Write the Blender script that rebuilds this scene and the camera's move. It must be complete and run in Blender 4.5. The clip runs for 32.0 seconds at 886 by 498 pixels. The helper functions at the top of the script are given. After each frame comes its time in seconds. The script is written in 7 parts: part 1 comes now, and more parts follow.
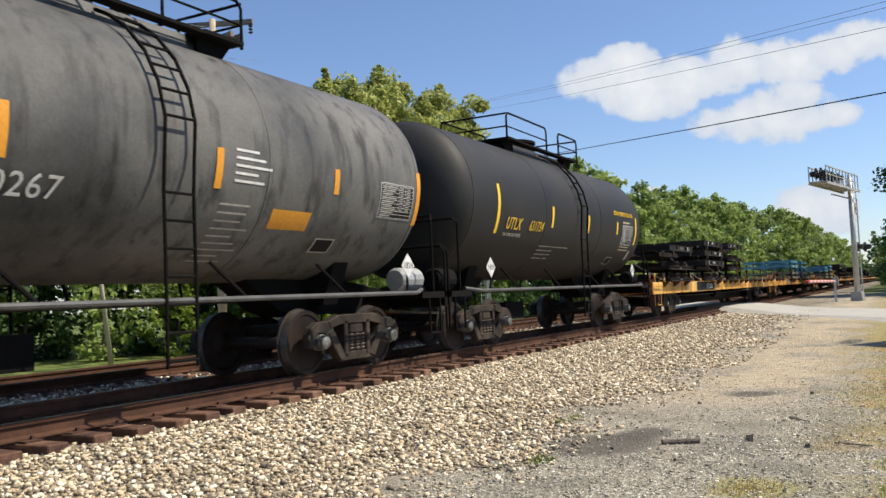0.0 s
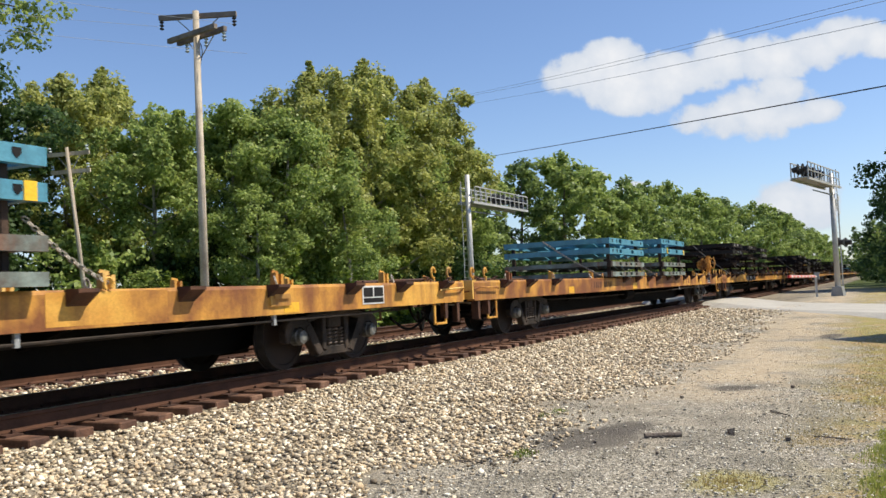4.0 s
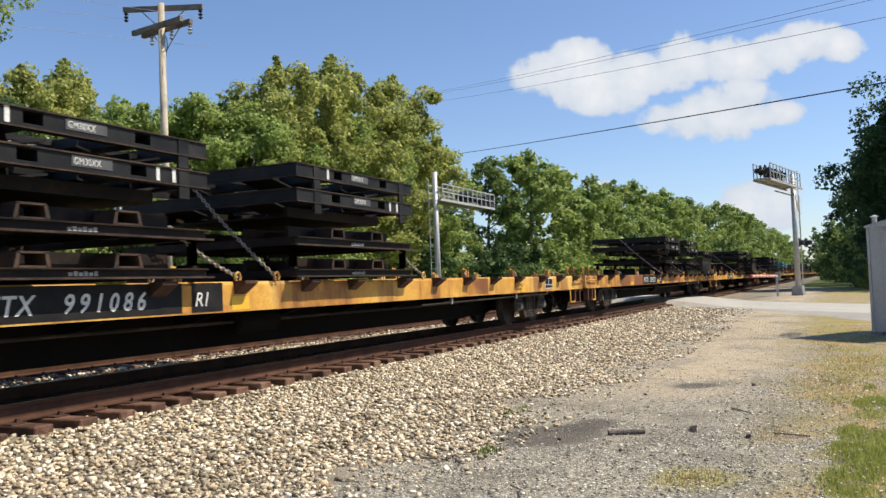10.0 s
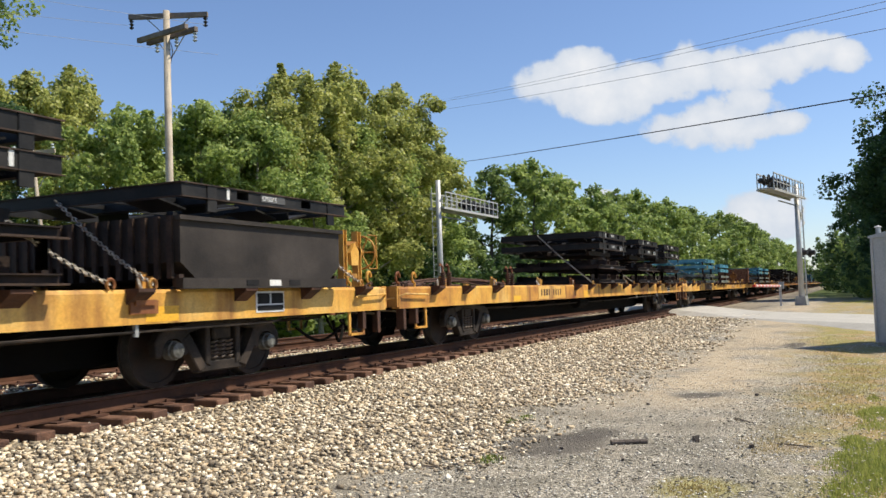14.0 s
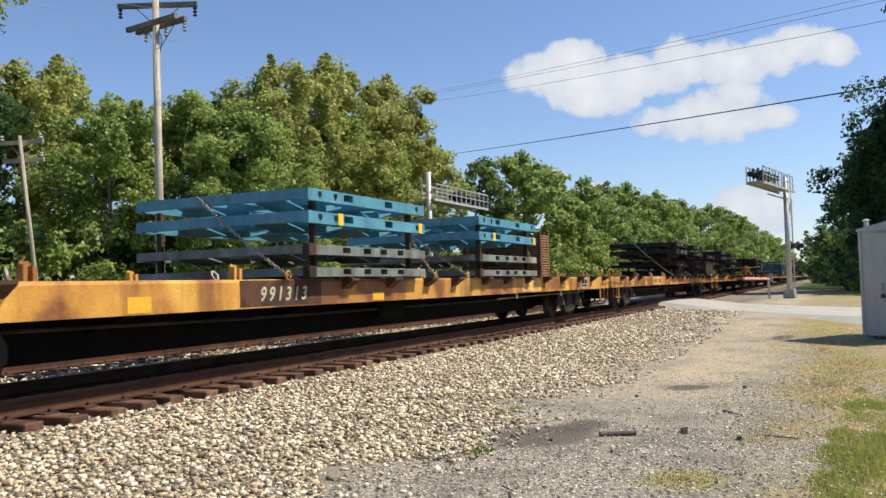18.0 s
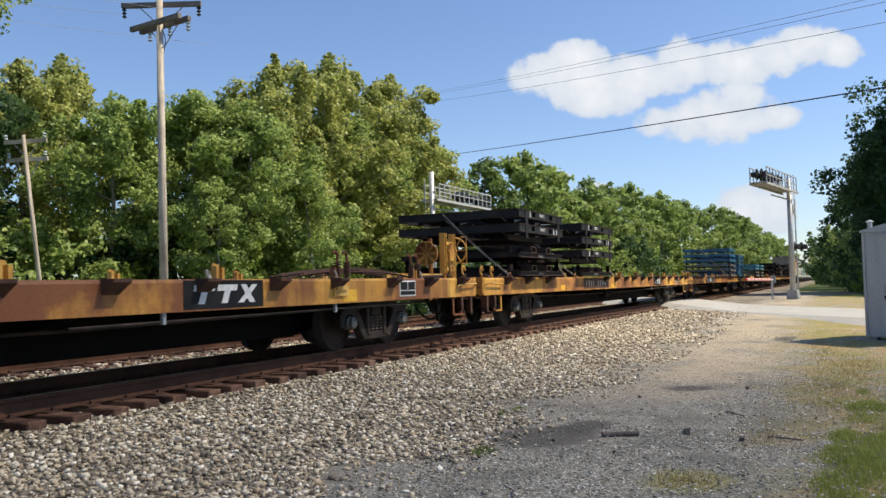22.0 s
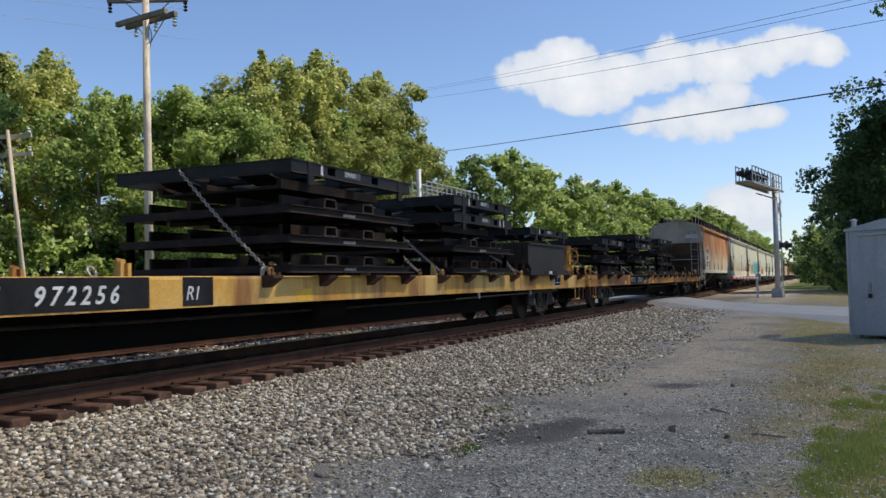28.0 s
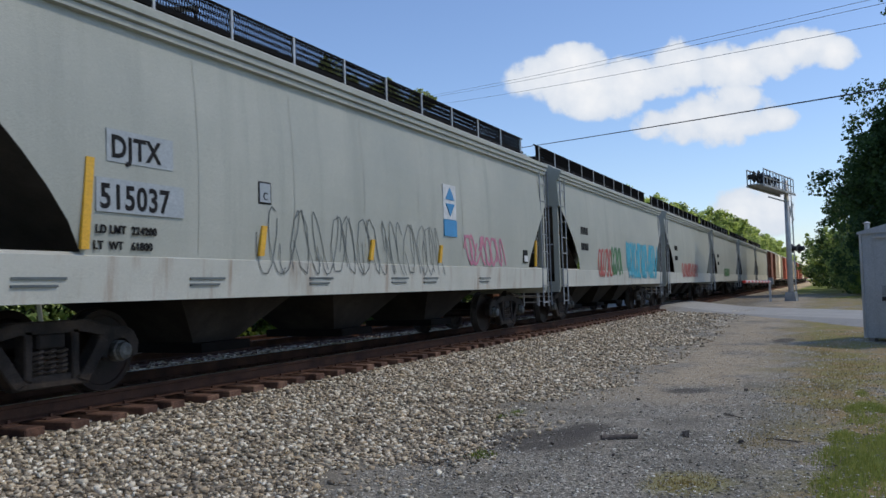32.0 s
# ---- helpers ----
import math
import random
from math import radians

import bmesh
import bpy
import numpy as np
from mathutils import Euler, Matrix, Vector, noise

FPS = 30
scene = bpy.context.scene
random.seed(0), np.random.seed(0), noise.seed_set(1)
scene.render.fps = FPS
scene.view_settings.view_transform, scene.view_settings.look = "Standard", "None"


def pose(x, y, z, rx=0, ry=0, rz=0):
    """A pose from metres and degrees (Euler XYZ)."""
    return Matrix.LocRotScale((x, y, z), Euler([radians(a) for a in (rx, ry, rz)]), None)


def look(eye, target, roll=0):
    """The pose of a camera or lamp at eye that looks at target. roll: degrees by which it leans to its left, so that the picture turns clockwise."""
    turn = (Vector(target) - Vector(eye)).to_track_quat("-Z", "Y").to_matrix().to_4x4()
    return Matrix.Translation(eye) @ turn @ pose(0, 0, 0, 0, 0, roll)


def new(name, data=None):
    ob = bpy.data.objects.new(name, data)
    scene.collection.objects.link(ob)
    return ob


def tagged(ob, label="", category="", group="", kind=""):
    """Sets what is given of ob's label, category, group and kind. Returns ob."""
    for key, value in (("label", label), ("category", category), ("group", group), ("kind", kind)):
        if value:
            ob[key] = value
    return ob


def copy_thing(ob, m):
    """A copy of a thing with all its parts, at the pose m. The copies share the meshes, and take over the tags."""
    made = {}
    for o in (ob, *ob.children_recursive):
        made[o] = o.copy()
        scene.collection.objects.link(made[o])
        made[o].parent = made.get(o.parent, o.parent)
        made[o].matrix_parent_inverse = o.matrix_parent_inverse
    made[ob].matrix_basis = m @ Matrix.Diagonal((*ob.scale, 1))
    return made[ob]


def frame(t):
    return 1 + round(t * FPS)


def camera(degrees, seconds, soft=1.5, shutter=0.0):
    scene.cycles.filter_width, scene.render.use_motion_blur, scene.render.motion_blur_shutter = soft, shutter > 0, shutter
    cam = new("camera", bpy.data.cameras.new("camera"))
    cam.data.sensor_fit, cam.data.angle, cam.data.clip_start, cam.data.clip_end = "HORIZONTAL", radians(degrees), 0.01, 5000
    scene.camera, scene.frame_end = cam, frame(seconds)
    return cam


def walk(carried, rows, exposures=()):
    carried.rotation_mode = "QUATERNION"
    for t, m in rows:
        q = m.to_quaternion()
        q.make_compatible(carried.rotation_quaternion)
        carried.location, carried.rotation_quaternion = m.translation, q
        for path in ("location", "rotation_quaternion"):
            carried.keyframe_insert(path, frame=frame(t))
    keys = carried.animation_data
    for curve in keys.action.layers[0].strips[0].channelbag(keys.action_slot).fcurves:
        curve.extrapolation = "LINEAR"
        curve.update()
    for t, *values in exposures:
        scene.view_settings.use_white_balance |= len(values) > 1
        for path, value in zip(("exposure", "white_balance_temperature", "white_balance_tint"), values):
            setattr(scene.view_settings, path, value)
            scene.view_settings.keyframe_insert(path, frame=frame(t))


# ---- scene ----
cam = camera(54.5, 32.0, soft=1.5, shutter=0.04)
EYE = (0.0, -8.13, 0.98)
TURNS = (
    (0.0, 93.212, 2.637, -61.833), (0.5, 92.991, 2.656, -61.907), (1.0, 92.932, 2.741, -61.651), (1.5, 93.096, 2.693, -61.63),
    (2.0, 93.13, 2.572, -62.039), (2.5, 93.217, 2.369, -62.496), (3.0, 93.117, 2.367, -62.53), (3.5, 92.923, 2.464, -62.697),
    (5.5, 92.678, 2.377, -63.227), (6.0, 92.658, 2.336, -63.225), (6.5, 92.448, 2.212, -63.414), (7.0, 92.076, 2.115, -63.814),
    (7.5, 91.63, 2.302, -64.171), (8.0, 91.636, 2.141, -64.357), (8.5, 92.176, 1.977, -64.348), (9.0, 92.335, 2.129, -64.334),
    (9.5, 92.33, 2.201, -64.663), (10.0, 92.507, 2.172, -65.118), (10.5, 92.735, 1.87, -65.559), (11.0, 92.836, 1.823, -65.789),
    (11.5, 92.542, 1.831, -65.834), (12.0, 92.391, 1.907, -65.688), (12.5, 92.429, 2.19, -65.232), (13.0, 92.73, 2.198, -64.738),
    (13.5, 92.992, 2.109, -64.747), (14.0, 93.05, 1.859, -64.932), (14.5, 92.829, 1.636, -64.881), (16.5, 92.303, 1.572, -65.315),
    (17.0, 92.372, 1.559, -65.564), (17.5, 92.442, 1.585, -65.684), (18.0, 92.492, 1.697, -65.593), (18.5, 92.385, 1.861, -65.686),
    (19.0, 92.221, 1.735, -65.777), (19.5, 91.982, 1.789, -65.597), (20.0, 92.04, 1.773, -65.382), (20.5, 92.419, 1.597, -65.157),
    (21.0, 92.655, 1.593, -64.742), (21.5, 92.598, 1.583, -64.915), (22.0, 92.498, 1.531, -65.41), (22.5, 92.579, 1.46, -65.853),
    (23.0, 92.538, 1.471, -65.924), (23.5, 92.438, 1.411, -65.758), (24.0, 92.489, 1.316, -65.257), (24.5, 92.357, 1.327, -65.56),
    (25.0, 92.269, 1.467, -65.695), (25.5, 92.327, 1.615, -65.839), (27.5, 92.365, 1.481, -66.461), (28.0, 92.305, 1.388, -66.274),
    (28.5, 92.173, 1.238, -66.105), (29.0, 92.083, 1.277, -66.252), (29.5, 91.891, 1.448, -66.061), (30.0, 91.878, 1.528, -65.893),
    (30.5, 92.303, 1.762, -65.55), (31.0, 93.003, 2.005, -65.205), (31.5, 93.065, 1.854, -65.641), (32.0, 92.74, 1.835, -65.534)
)
STOPS = ((0, 0.45), (18, 0.43), (20, 0.37), (22, 0.5), (25, 0.5), (28, 0.5), (32, 0.5))
walk(cam, [(t, pose(*EYE, rx, ry, rz)) for t, rx, ry, rz in TURNS], STOPS)

# ---- sky and sun ----
SUN = Vector((0.36, -0.72, 1.05)).normalized()
sun_data = bpy.data.lights.new("sun", "SUN")
sun_data.energy, sun_data.angle, sun_data.color = 4.7, radians(0.55), (1.0, 0.91, 0.75)
sun = new("sun", sun_data)
sun.matrix_world = look(SUN * 300, (0, 0, 0))


def nodes_of(tree):
    def add(kind, **values):
        n = tree.nodes.new(kind)
        for key, value in values.items():
            if key in n.inputs:
                n.inputs[key].default_value = value
        return n
    return add


def sky_world():
    """Daylight sky with a bank of fair-weather clouds."""
    w = bpy.data.worlds.new("sky")
    scene.world = w
    w.use_nodes = True
    tree = w.node_tree
    tree.nodes.clear()
    add, link = nodes_of(tree), tree.links.new
    sky = tree.nodes.new("ShaderNodeTexSky")
    sky.sky_type, sky.sun_disc = "NISHITA", False
    sky.sun_elevation, sky.sun_rotation = math.asin(SUN.z), math.atan2(SUN.x, SUN.y)
    sky.altitude, sky.air_density, sky.dust_density, sky.ozone_density = 200, 1.0, 0.5, 3.0
    coord = tree.nodes.new("ShaderNodeTexCoord")

    def maths(op, a, b=None, clamp=False):
        n = tree.nodes.new("ShaderNodeMath")
        n.operation, n.use_clamp = op, clamp
        for i, v in enumerate((a, b)):
            if v is None:
                continue
            if isinstance(v, (int, float)):
                n.inputs[i].default_value = v
            else:
                link(v, n.inputs[i])
        return n.outputs[0]

    def dot(axis):
        n = tree.nodes.new("ShaderNodeVectorMath")
        n.operation = "DOT_PRODUCT"
        link(coord.outputs["Generated"], n.inputs[0])
        n.inputs[1].default_value = axis
        return n.outputs["Value"]
    ahead = dot((0.9041, 0.4246, 0.0476))
    front = maths("MAXIMUM", ahead, 0.05)
    a = maths("DIVIDE", dot((0.4265, -0.9037, -0.0383)), front)
    b = maths("DIVIDE", dot((-0.0267, -0.055, 0.9981)), front)
    flat = tree.nodes.new("ShaderNodeCombineXYZ")
    link(a, flat.inputs[0]), link(b, flat.inputs[1])
    n1 = add("ShaderNodeTexNoise", Scale=20.0, Detail=9.0, Roughness=0.62)
    n2 = add("ShaderNodeTexNoise", Scale=5.0, Detail=4.0, Roughness=0.55)
    link(flat.outputs[0], n1.inputs["Vector"]), link(flat.outputs[0], n2.inputs["Vector"])
    # cloud lobes: across, up, half width, half height (tangents of angles)
    lobes = ((.170, .218, .042, .026), (.135, .196, .048, .030), (.185, .188, .078, .034), (.232, .203, .045, .030), (.290, .214, .048, .034), (.262, .196, .06, .024),
             (.345, .214, .060, .030), (.392, .226, .040, .026), (.432, .238, .045, .024), (.468, .232, .034, .020), (.335, .160, .068, .036), (.355, .176, .040, .026),
             (.290, .150, .050, .026), (.378, .152, .046, .022), (.145, .082, .016, .010), (.188, .071, .020, .007), (.38, .050, .05, .035),
             (-.75, .22, .10, .05), (-.62, .16, .08, .03), (.80, .15, .12, .05), (.95, .24, .10, .06))
    mask = None
    for ca, cb, ra, rb in lobes:
        da = maths("MULTIPLY", maths("SUBTRACT", a, ca), 1 / ra)
        db = maths("MULTIPLY", maths("SUBTRACT", b, cb), 1 / rb)
        v = maths("SUBTRACT", 1.0, maths("ADD", maths("MULTIPLY", da, da), maths("MULTIPLY", db, db)))
        mask = v if mask is None else maths("MAXIMUM", mask, v)
    wisp = maths("ADD", maths("MULTIPLY", maths("SUBTRACT", n1.outputs["Fac"], 0.5), 2.2), maths("MULTIPLY", maths("SUBTRACT", n2.outputs["Fac"], 0.5), 2.0))
    dens = maths("ADD", maths("MAXIMUM", mask, -2.0), wisp)
    soft = tree.nodes.new("ShaderNodeMapRange")
    soft.interpolation_type = "SMOOTHSTEP"
    soft.inputs["From Min"].default_value, soft.inputs["From Max"].default_value = -0.10, 0.42
    link(dens, soft.inputs["Value"])
    seen = maths("MULTIPLY", soft.outputs[0], maths("GREATER_THAN", ahead, 0.1))
    shade = tree.nodes.new("ShaderNodeMapRange")
    shade.inputs["From Min"].default_value, shade.inputs["From Max"].default_value = 0.2, 1.6
    link(dens, shade.inputs["Value"])
    tint = tree.nodes.new("ShaderNodeMix")
    tint.data_type = "RGBA"
    tint.inputs["A"].default_value, tint.inputs["B"].default_value = (4.0, 4.4, 5.0, 1), (5.75, 5.75, 5.8, 1)
    link(shade.outputs[0], tint.inputs["Factor"])
    mix = tree.nodes.new("ShaderNodeMix")
    mix.data_type = "RGBA"
    hue = tree.nodes.new("ShaderNodeMix")
    hue.data_type, hue.blend_type = "RGBA", "MULTIPLY"
    hue.inputs["Factor"].default_value, hue.inputs["B"].default_value = 1.0, (0.84, 0.86, 0.95, 1)
    link(sky.outputs[0], hue.inputs["A"])
    link(maths("MULTIPLY", seen, 0.985), mix.inputs["Factor"]), link(hue.outputs["Result"], mix.inputs["A"]), link(tint.outputs["Result"], mix.inputs["B"])
    back = add("ShaderNodeBackground", Strength=0.118)
    link(mix.outputs["Result"], back.inputs["Color"])
    link(back.outputs[0], tree.nodes.new("ShaderNodeOutputWorld").inputs["Surface"])


sky_world()


# ---- materials ----
def surface(name, colors, size=1.0, rough=0.6, metal=0.0, bump=0.2, grain=40.0, streak=None, island=0.0, shift=True, gloss=0.5, vary=0.0):
    """Paint, rust, wood or stone: colours mixed by broad stains, with fine grain, relief and, where given, (colour, amount) runs downwards."""
    m = bpy.data.materials.new(name)
    m.use_nodes = True
    tree = m.node_tree
    b = tree.nodes["Principled BSDF"]
    add, link = nodes_of(tree), tree.links.new
    coord = tree.nodes.new("ShaderNodeTexCoord")
    vec = coord.outputs["Object"]
    if shift:
        info = tree.nodes.new("ShaderNodeObjectInfo")
        up = tree.nodes.new("ShaderNodeVectorMath")
        up.operation = "MULTIPLY_ADD"
        link(info.outputs["Random"], up.inputs[0])
        up.inputs[1].default_value = (31.0, 17.0, 0.0)
        link(vec, up.inputs[2])
        vec = up.outputs[0]
    broad = add("ShaderNodeTexNoise", Scale=size, Detail=6.0, Roughness=0.62)
    fine = add("ShaderNodeTexNoise", Scale=grain, Detail=4.0, Roughness=0.6)
    link(vec, broad.inputs["Vector"]), link(vec, fine.inputs["Vector"])
    ramp = tree.nodes.new("ShaderNodeValToRGB")
    steps = ramp.color_ramp.elements
    while len(steps) < len(colors):
        steps.new(0.5)
    for i, c in enumerate(colors):
        steps[i].position = 0.34 + 0.34 * i / max(1, len(colors) - 1)
        steps[i].color = (*c, 1)
    value = broad.outputs["Fac"]
    if vary:
        # each piece is a little more or less worn
        wear = tree.nodes.new("ShaderNodeMath")
        wear.operation = "MULTIPLY_ADD"
        wear.inputs[1].default_value = vary
        less = tree.nodes.new("ShaderNodeMath")
        less.operation = "SUBTRACT"
        less.inputs[1].default_value = vary / 2
        link(info.outputs["Random"], wear.inputs[0]), link(value, wear.inputs[2])
        link(wear.outputs[0], less.inputs[0])
        value = less.outputs[0]
    if island:
        geo = tree.nodes.new("ShaderNodeNewGeometry")
        mixer = tree.nodes.new("ShaderNodeMix")
        mixer.inputs["Factor"].default_value = island
        link(value, mixer.inputs["A"])
        spread = tree.nodes.new("ShaderNodeMapRange")
        spread.inputs["To Min"].default_value, spread.inputs["To Max"].default_value = 0.3, 0.72
        link(geo.outputs["Random Per Island"], spread.inputs["Value"])
        link(spread.outputs[0], mixer.inputs["B"])
        value = mixer.outputs["Result"]
    link(value, ramp.inputs["Fac"])
    color = ramp.outputs["Color"]
    if streak:
        runs = add("ShaderNodeTexNoise", Scale=1.0, Detail=5.0, Roughness=0.6)
        tall = tree.nodes.new("ShaderNodeMapping")
        tall.inputs["Scale"].default_value = streak[2] if len(streak) > 2 else (5.0, 5.0, 0.55)
        link(vec, tall.inputs["Vector"]), link(tall.outputs[0], runs.inputs["Vector"])
        cut = tree.nodes.new("ShaderNodeMapRange")
        cut.inputs["From Min"].default_value, cut.inputs["From Max"].default_value = 0.62 - 0.3 * streak[1], 0.76 - 0.2 * streak[1]
        cut.inputs["To Max"].default_value = min(1.0, 0.6 + 0.4 * streak[1])
        link(runs.outputs["Fac"], cut.inputs["Value"])
        amount = cut.outputs[0]
        if len(streak) > 3:
            # runs start at the eaves and fade out part way down
            height = tree.nodes.new("ShaderNodeSeparateXYZ")
            link(vec, height.inputs[0])
            fade = tree.nodes.new("ShaderNodeMapRange")
            fade.interpolation_type = "SMOOTHSTEP"
            fade.inputs["From Min"].default_value, fade.inputs["From Max"].default_value = streak[3]
            wave = tree.nodes.new("ShaderNodeMath")
            wave.operation = "MULTIPLY_ADD"
            wave.inputs[1].default_value = 2.4
            link(broad.outputs["Fac"], wave.inputs[0]), link(height.outputs[2], wave.inputs[2])
            link(wave.outputs[0], fade.inputs["Value"])
            both = tree.nodes.new("ShaderNodeMath")
            both.operation = "MULTIPLY"
            link(amount, both.inputs[0]), link(fade.outputs[0], both.inputs[1])
            amount = both.outputs[0]
        mixed = tree.nodes.new("ShaderNodeMix")
        mixed.data_type = "RGBA"
        link(amount, mixed.inputs["Factor"]), link(color, mixed.inputs["A"])
        mixed.inputs["B"].default_value = (*streak[0], 1)
        color = mixed.outputs["Result"]
    speck = tree.nodes.new("ShaderNodeMix")
    speck.data_type, speck.blend_type = "RGBA", "MULTIPLY"
    speck.inputs["Factor"].default_value = 0.55
    pale = tree.nodes.new("ShaderNodeMapRange")
    pale.inputs["From Min"].default_value, pale.inputs["From Max"].default_value = 0.3, 0.7
    pale.inputs["To Min"].default_value, pale.inputs["To Max"].default_value = 0.7, 1.25
    link(fine.outputs["Fac"], pale.inputs["Value"])
    link(color, speck.inputs["A"]), link(pale.outputs[0], speck.inputs["B"])
    link(speck.outputs["Result"], b.inputs["Base Color"])
    var = tree.nodes.new("ShaderNodeMapRange")
    var.inputs["To Min"].default_value, var.inputs["To Max"].default_value = max(0.05, rough - 0.15), min(1.0, rough + 0.15)
    link(broad.outputs["Fac"], var.inputs["Value"]), link(var.outputs[0], b.inputs["Roughness"])
    b.inputs["Metallic"].default_value = metal
    b.inputs["Specular IOR Level"].default_value = gloss
    if bump:
        bp = add("ShaderNodeBump", Strength=bump, Distance=0.02)
        link(fine.outputs["Fac"], bp.inputs["Height"]), link(bp.outputs[0], b.inputs["Normal"])
    return m


def leaf_surface(name, dark, light, shine=0.35):
    """Leaves: colour varies from leaf to leaf; light passes through them."""
    m = bpy.data.materials.new(name)
    m.use_nodes = True
    tree = m.node_tree
    add, link = nodes_of(tree), tree.links.new
    b = tree.nodes["Principled BSDF"]
    geo = tree.nodes.new("ShaderNodeNewGeometry")
    coord = tree.nodes.new("ShaderNodeTexCoord")
    clump = add("ShaderNodeTexNoise", Scale=0.55, Detail=3.0)
    link(coord.outputs["Object"], clump.inputs["Vector"])
    mixer = tree.nodes.new("ShaderNodeMix")
    mixer.inputs["Factor"].default_value = 0.5
    link(geo.outputs["Random Per Island"], mixer.inputs["A"]), link(clump.outputs["Fac"], mixer.inputs["B"])
    ramp = tree.nodes.new("ShaderNodeValToRGB")
    ramp.color_ramp.elements[0].position, ramp.color_ramp.elements[1].position = 0.2, 0.8
    ramp.color_ramp.elements[0].color, ramp.color_ramp.elements[1].color = (*dark, 1), (*light, 1)
    link(mixer.outputs["Result"], ramp.inputs["Fac"]), link(ramp.outputs[0], b.inputs["Base Color"])
    b.inputs["Roughness"].default_value, b.inputs["Specular IOR Level"].default_value = 0.5, shine
    tr = tree.nodes.new("ShaderNodeBsdfTranslucent")
    link(ramp.outputs[0], tr.inputs["Color"])
    mx = add("ShaderNodeMixShader", Fac=0.5)
    out = tree.nodes["Material Output"]
    link(b.outputs[0], mx.inputs[1]), link(tr.outputs[0], mx.inputs[2]), link(mx.outputs[0], out.inputs["Surface"])
    return m


RUST = (0.16, 0.055, 0.022)
M_TANK = surface("black_tank_paint", [(0.012, 0.012, 0.013), (0.03, 0.029, 0.028)], 0.5, 0.6, 0, 0.05, 30, ((0.035, 0.028, 0.024), 0.25, (3, 3, 0.4)), gloss=0.28)
M_TANK_GREY = surface("dusty_tank_paint", [(0.05, 0.05, 0.05), (0.108, 0.105, 0.101), (0.155, 0.15, 0.143)], 0.4, 0.6, 0, 0.05, 30, ((0.008, 0.008, 0.008), 0.35, (4, 4, 0.5)), gloss=0.3)
M_YELLOW = surface("yellow_car_paint", [(0.20, 0.075, 0.026), (0.50, 0.24, 0.045), (0.62, 0.34, 0.065), (0.66, 0.42, 0.13)], 0.7, 0.6, 0, 0.12, 35, ((0.17, 0.062, 0.026), 0.5, (2.2, 2.2, 0.3)), gloss=0.3, vary=0.26)
M_YELLOW_CLEAN = surface("yellow_marking", [(0.78, 0.47, 0.02), (0.84, 0.56, 0.04)], 1.5, 0.5, 0, 0.0)
M_ORANGE = surface("orange_marking", [(0.62, 0.25, 0.02), (0.72, 0.33, 0.03)], 2.5, 0.5, 0, 0.0)
M_RUST_DARK = surface("dark_rust", [(0.022, 0.011, 0.007), (0.065, 0.027, 0.015), (0.11, 0.048, 0.024)], 3.0, 0.85, 0.1, 0.4)
M_RUST = surface("rusty_steel", [(0.06, 0.025, 0.014), (0.16, 0.06, 0.025), (0.24, 0.10, 0.045)], 3.0, 0.85, 0.1, 0.4)
M_DECK = surface("rusty_deck", [(0.05, 0.035, 0.028), (0.15, 0.075, 0.04), (0.20, 0.12, 0.07)], 1.2, 0.85, 0, 0.4)
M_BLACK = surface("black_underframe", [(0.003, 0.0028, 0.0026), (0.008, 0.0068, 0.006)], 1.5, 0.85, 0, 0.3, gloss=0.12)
M_TRUCK = surface("greasy_cast_steel", [(0.010, 0.008, 0.007), (0.030, 0.023, 0.018), (0.068, 0.050, 0.038)], 2.5, 0.75, 0.0, 0.4, gloss=0.25)
M_SPRING = surface("worn_spring_steel", [(0.05, 0.04, 0.032), (0.13, 0.10, 0.08)], 5, 0.6, 0.2, 0.1)
M_CAP = surface("greasy_grey_bearing_cap", [(0.03, 0.028, 0.024), (0.10, 0.10, 0.088), (0.20, 0.20, 0.18)], 9, 0.6, 0.1, 0.2)
M_WHEEL = surface("wheel_steel", [(0.010, 0.007, 0.0055), (0.034, 0.020, 0.014)], 3.0, 0.65, 0.2, 0.3, gloss=0.3)
M_TREAD = surface("polished_tread", [(0.30, 0.29, 0.28), (0.42, 0.41, 0.40)], 5, 0.3, 1.0, 0.05)
M_WHEEL_TREAD = surface("dull_wheel_tread", [(0.06, 0.055, 0.05), (0.13, 0.12, 0.11)], 5, 0.5, 0.5, 0.05)
M_FRAME = surface("black_frame_paint", [(0.005, 0.0048, 0.0048), (0.013, 0.0125, 0.0122), (0.028, 0.026, 0.024)], 1.6, 0.55, 0, 0.15, gloss=0.22)
M_FRAME_BROWN = surface("brown_black_frame_paint", [(0.005, 0.0035, 0.003), (0.016, 0.010, 0.0075), (0.042, 0.023, 0.0145)], 2.0, 0.65, 0, 0.2, gloss=0.2)
M_BIN = surface("grey_brown_bin_paint", [(0.016, 0.013, 0.011), (0.034, 0.028, 0.024), (0.05, 0.042, 0.037)], 1.2, 0.65, 0, 0.15, gloss=0.25)
M_END = surface("beige_end_paint", [(0.30, 0.27, 0.21), (0.42, 0.39, 0.31)], 1.0, 0.7, 0, 0.06, 25, ((0.20, 0.11, 0.06), 0.35, (3, 3, 0.4)))
M_PALE_MARK = surface("faded_cream_marking", [(0.42, 0.36, 0.24), (0.56, 0.50, 0.36)], 5, 0.6, 0, 0.0)
M_LABEL = surface("dark_label", [(0.05, 0.05, 0.05), (0.10, 0.10, 0.098)], 3, 0.6, 0, 0.0)
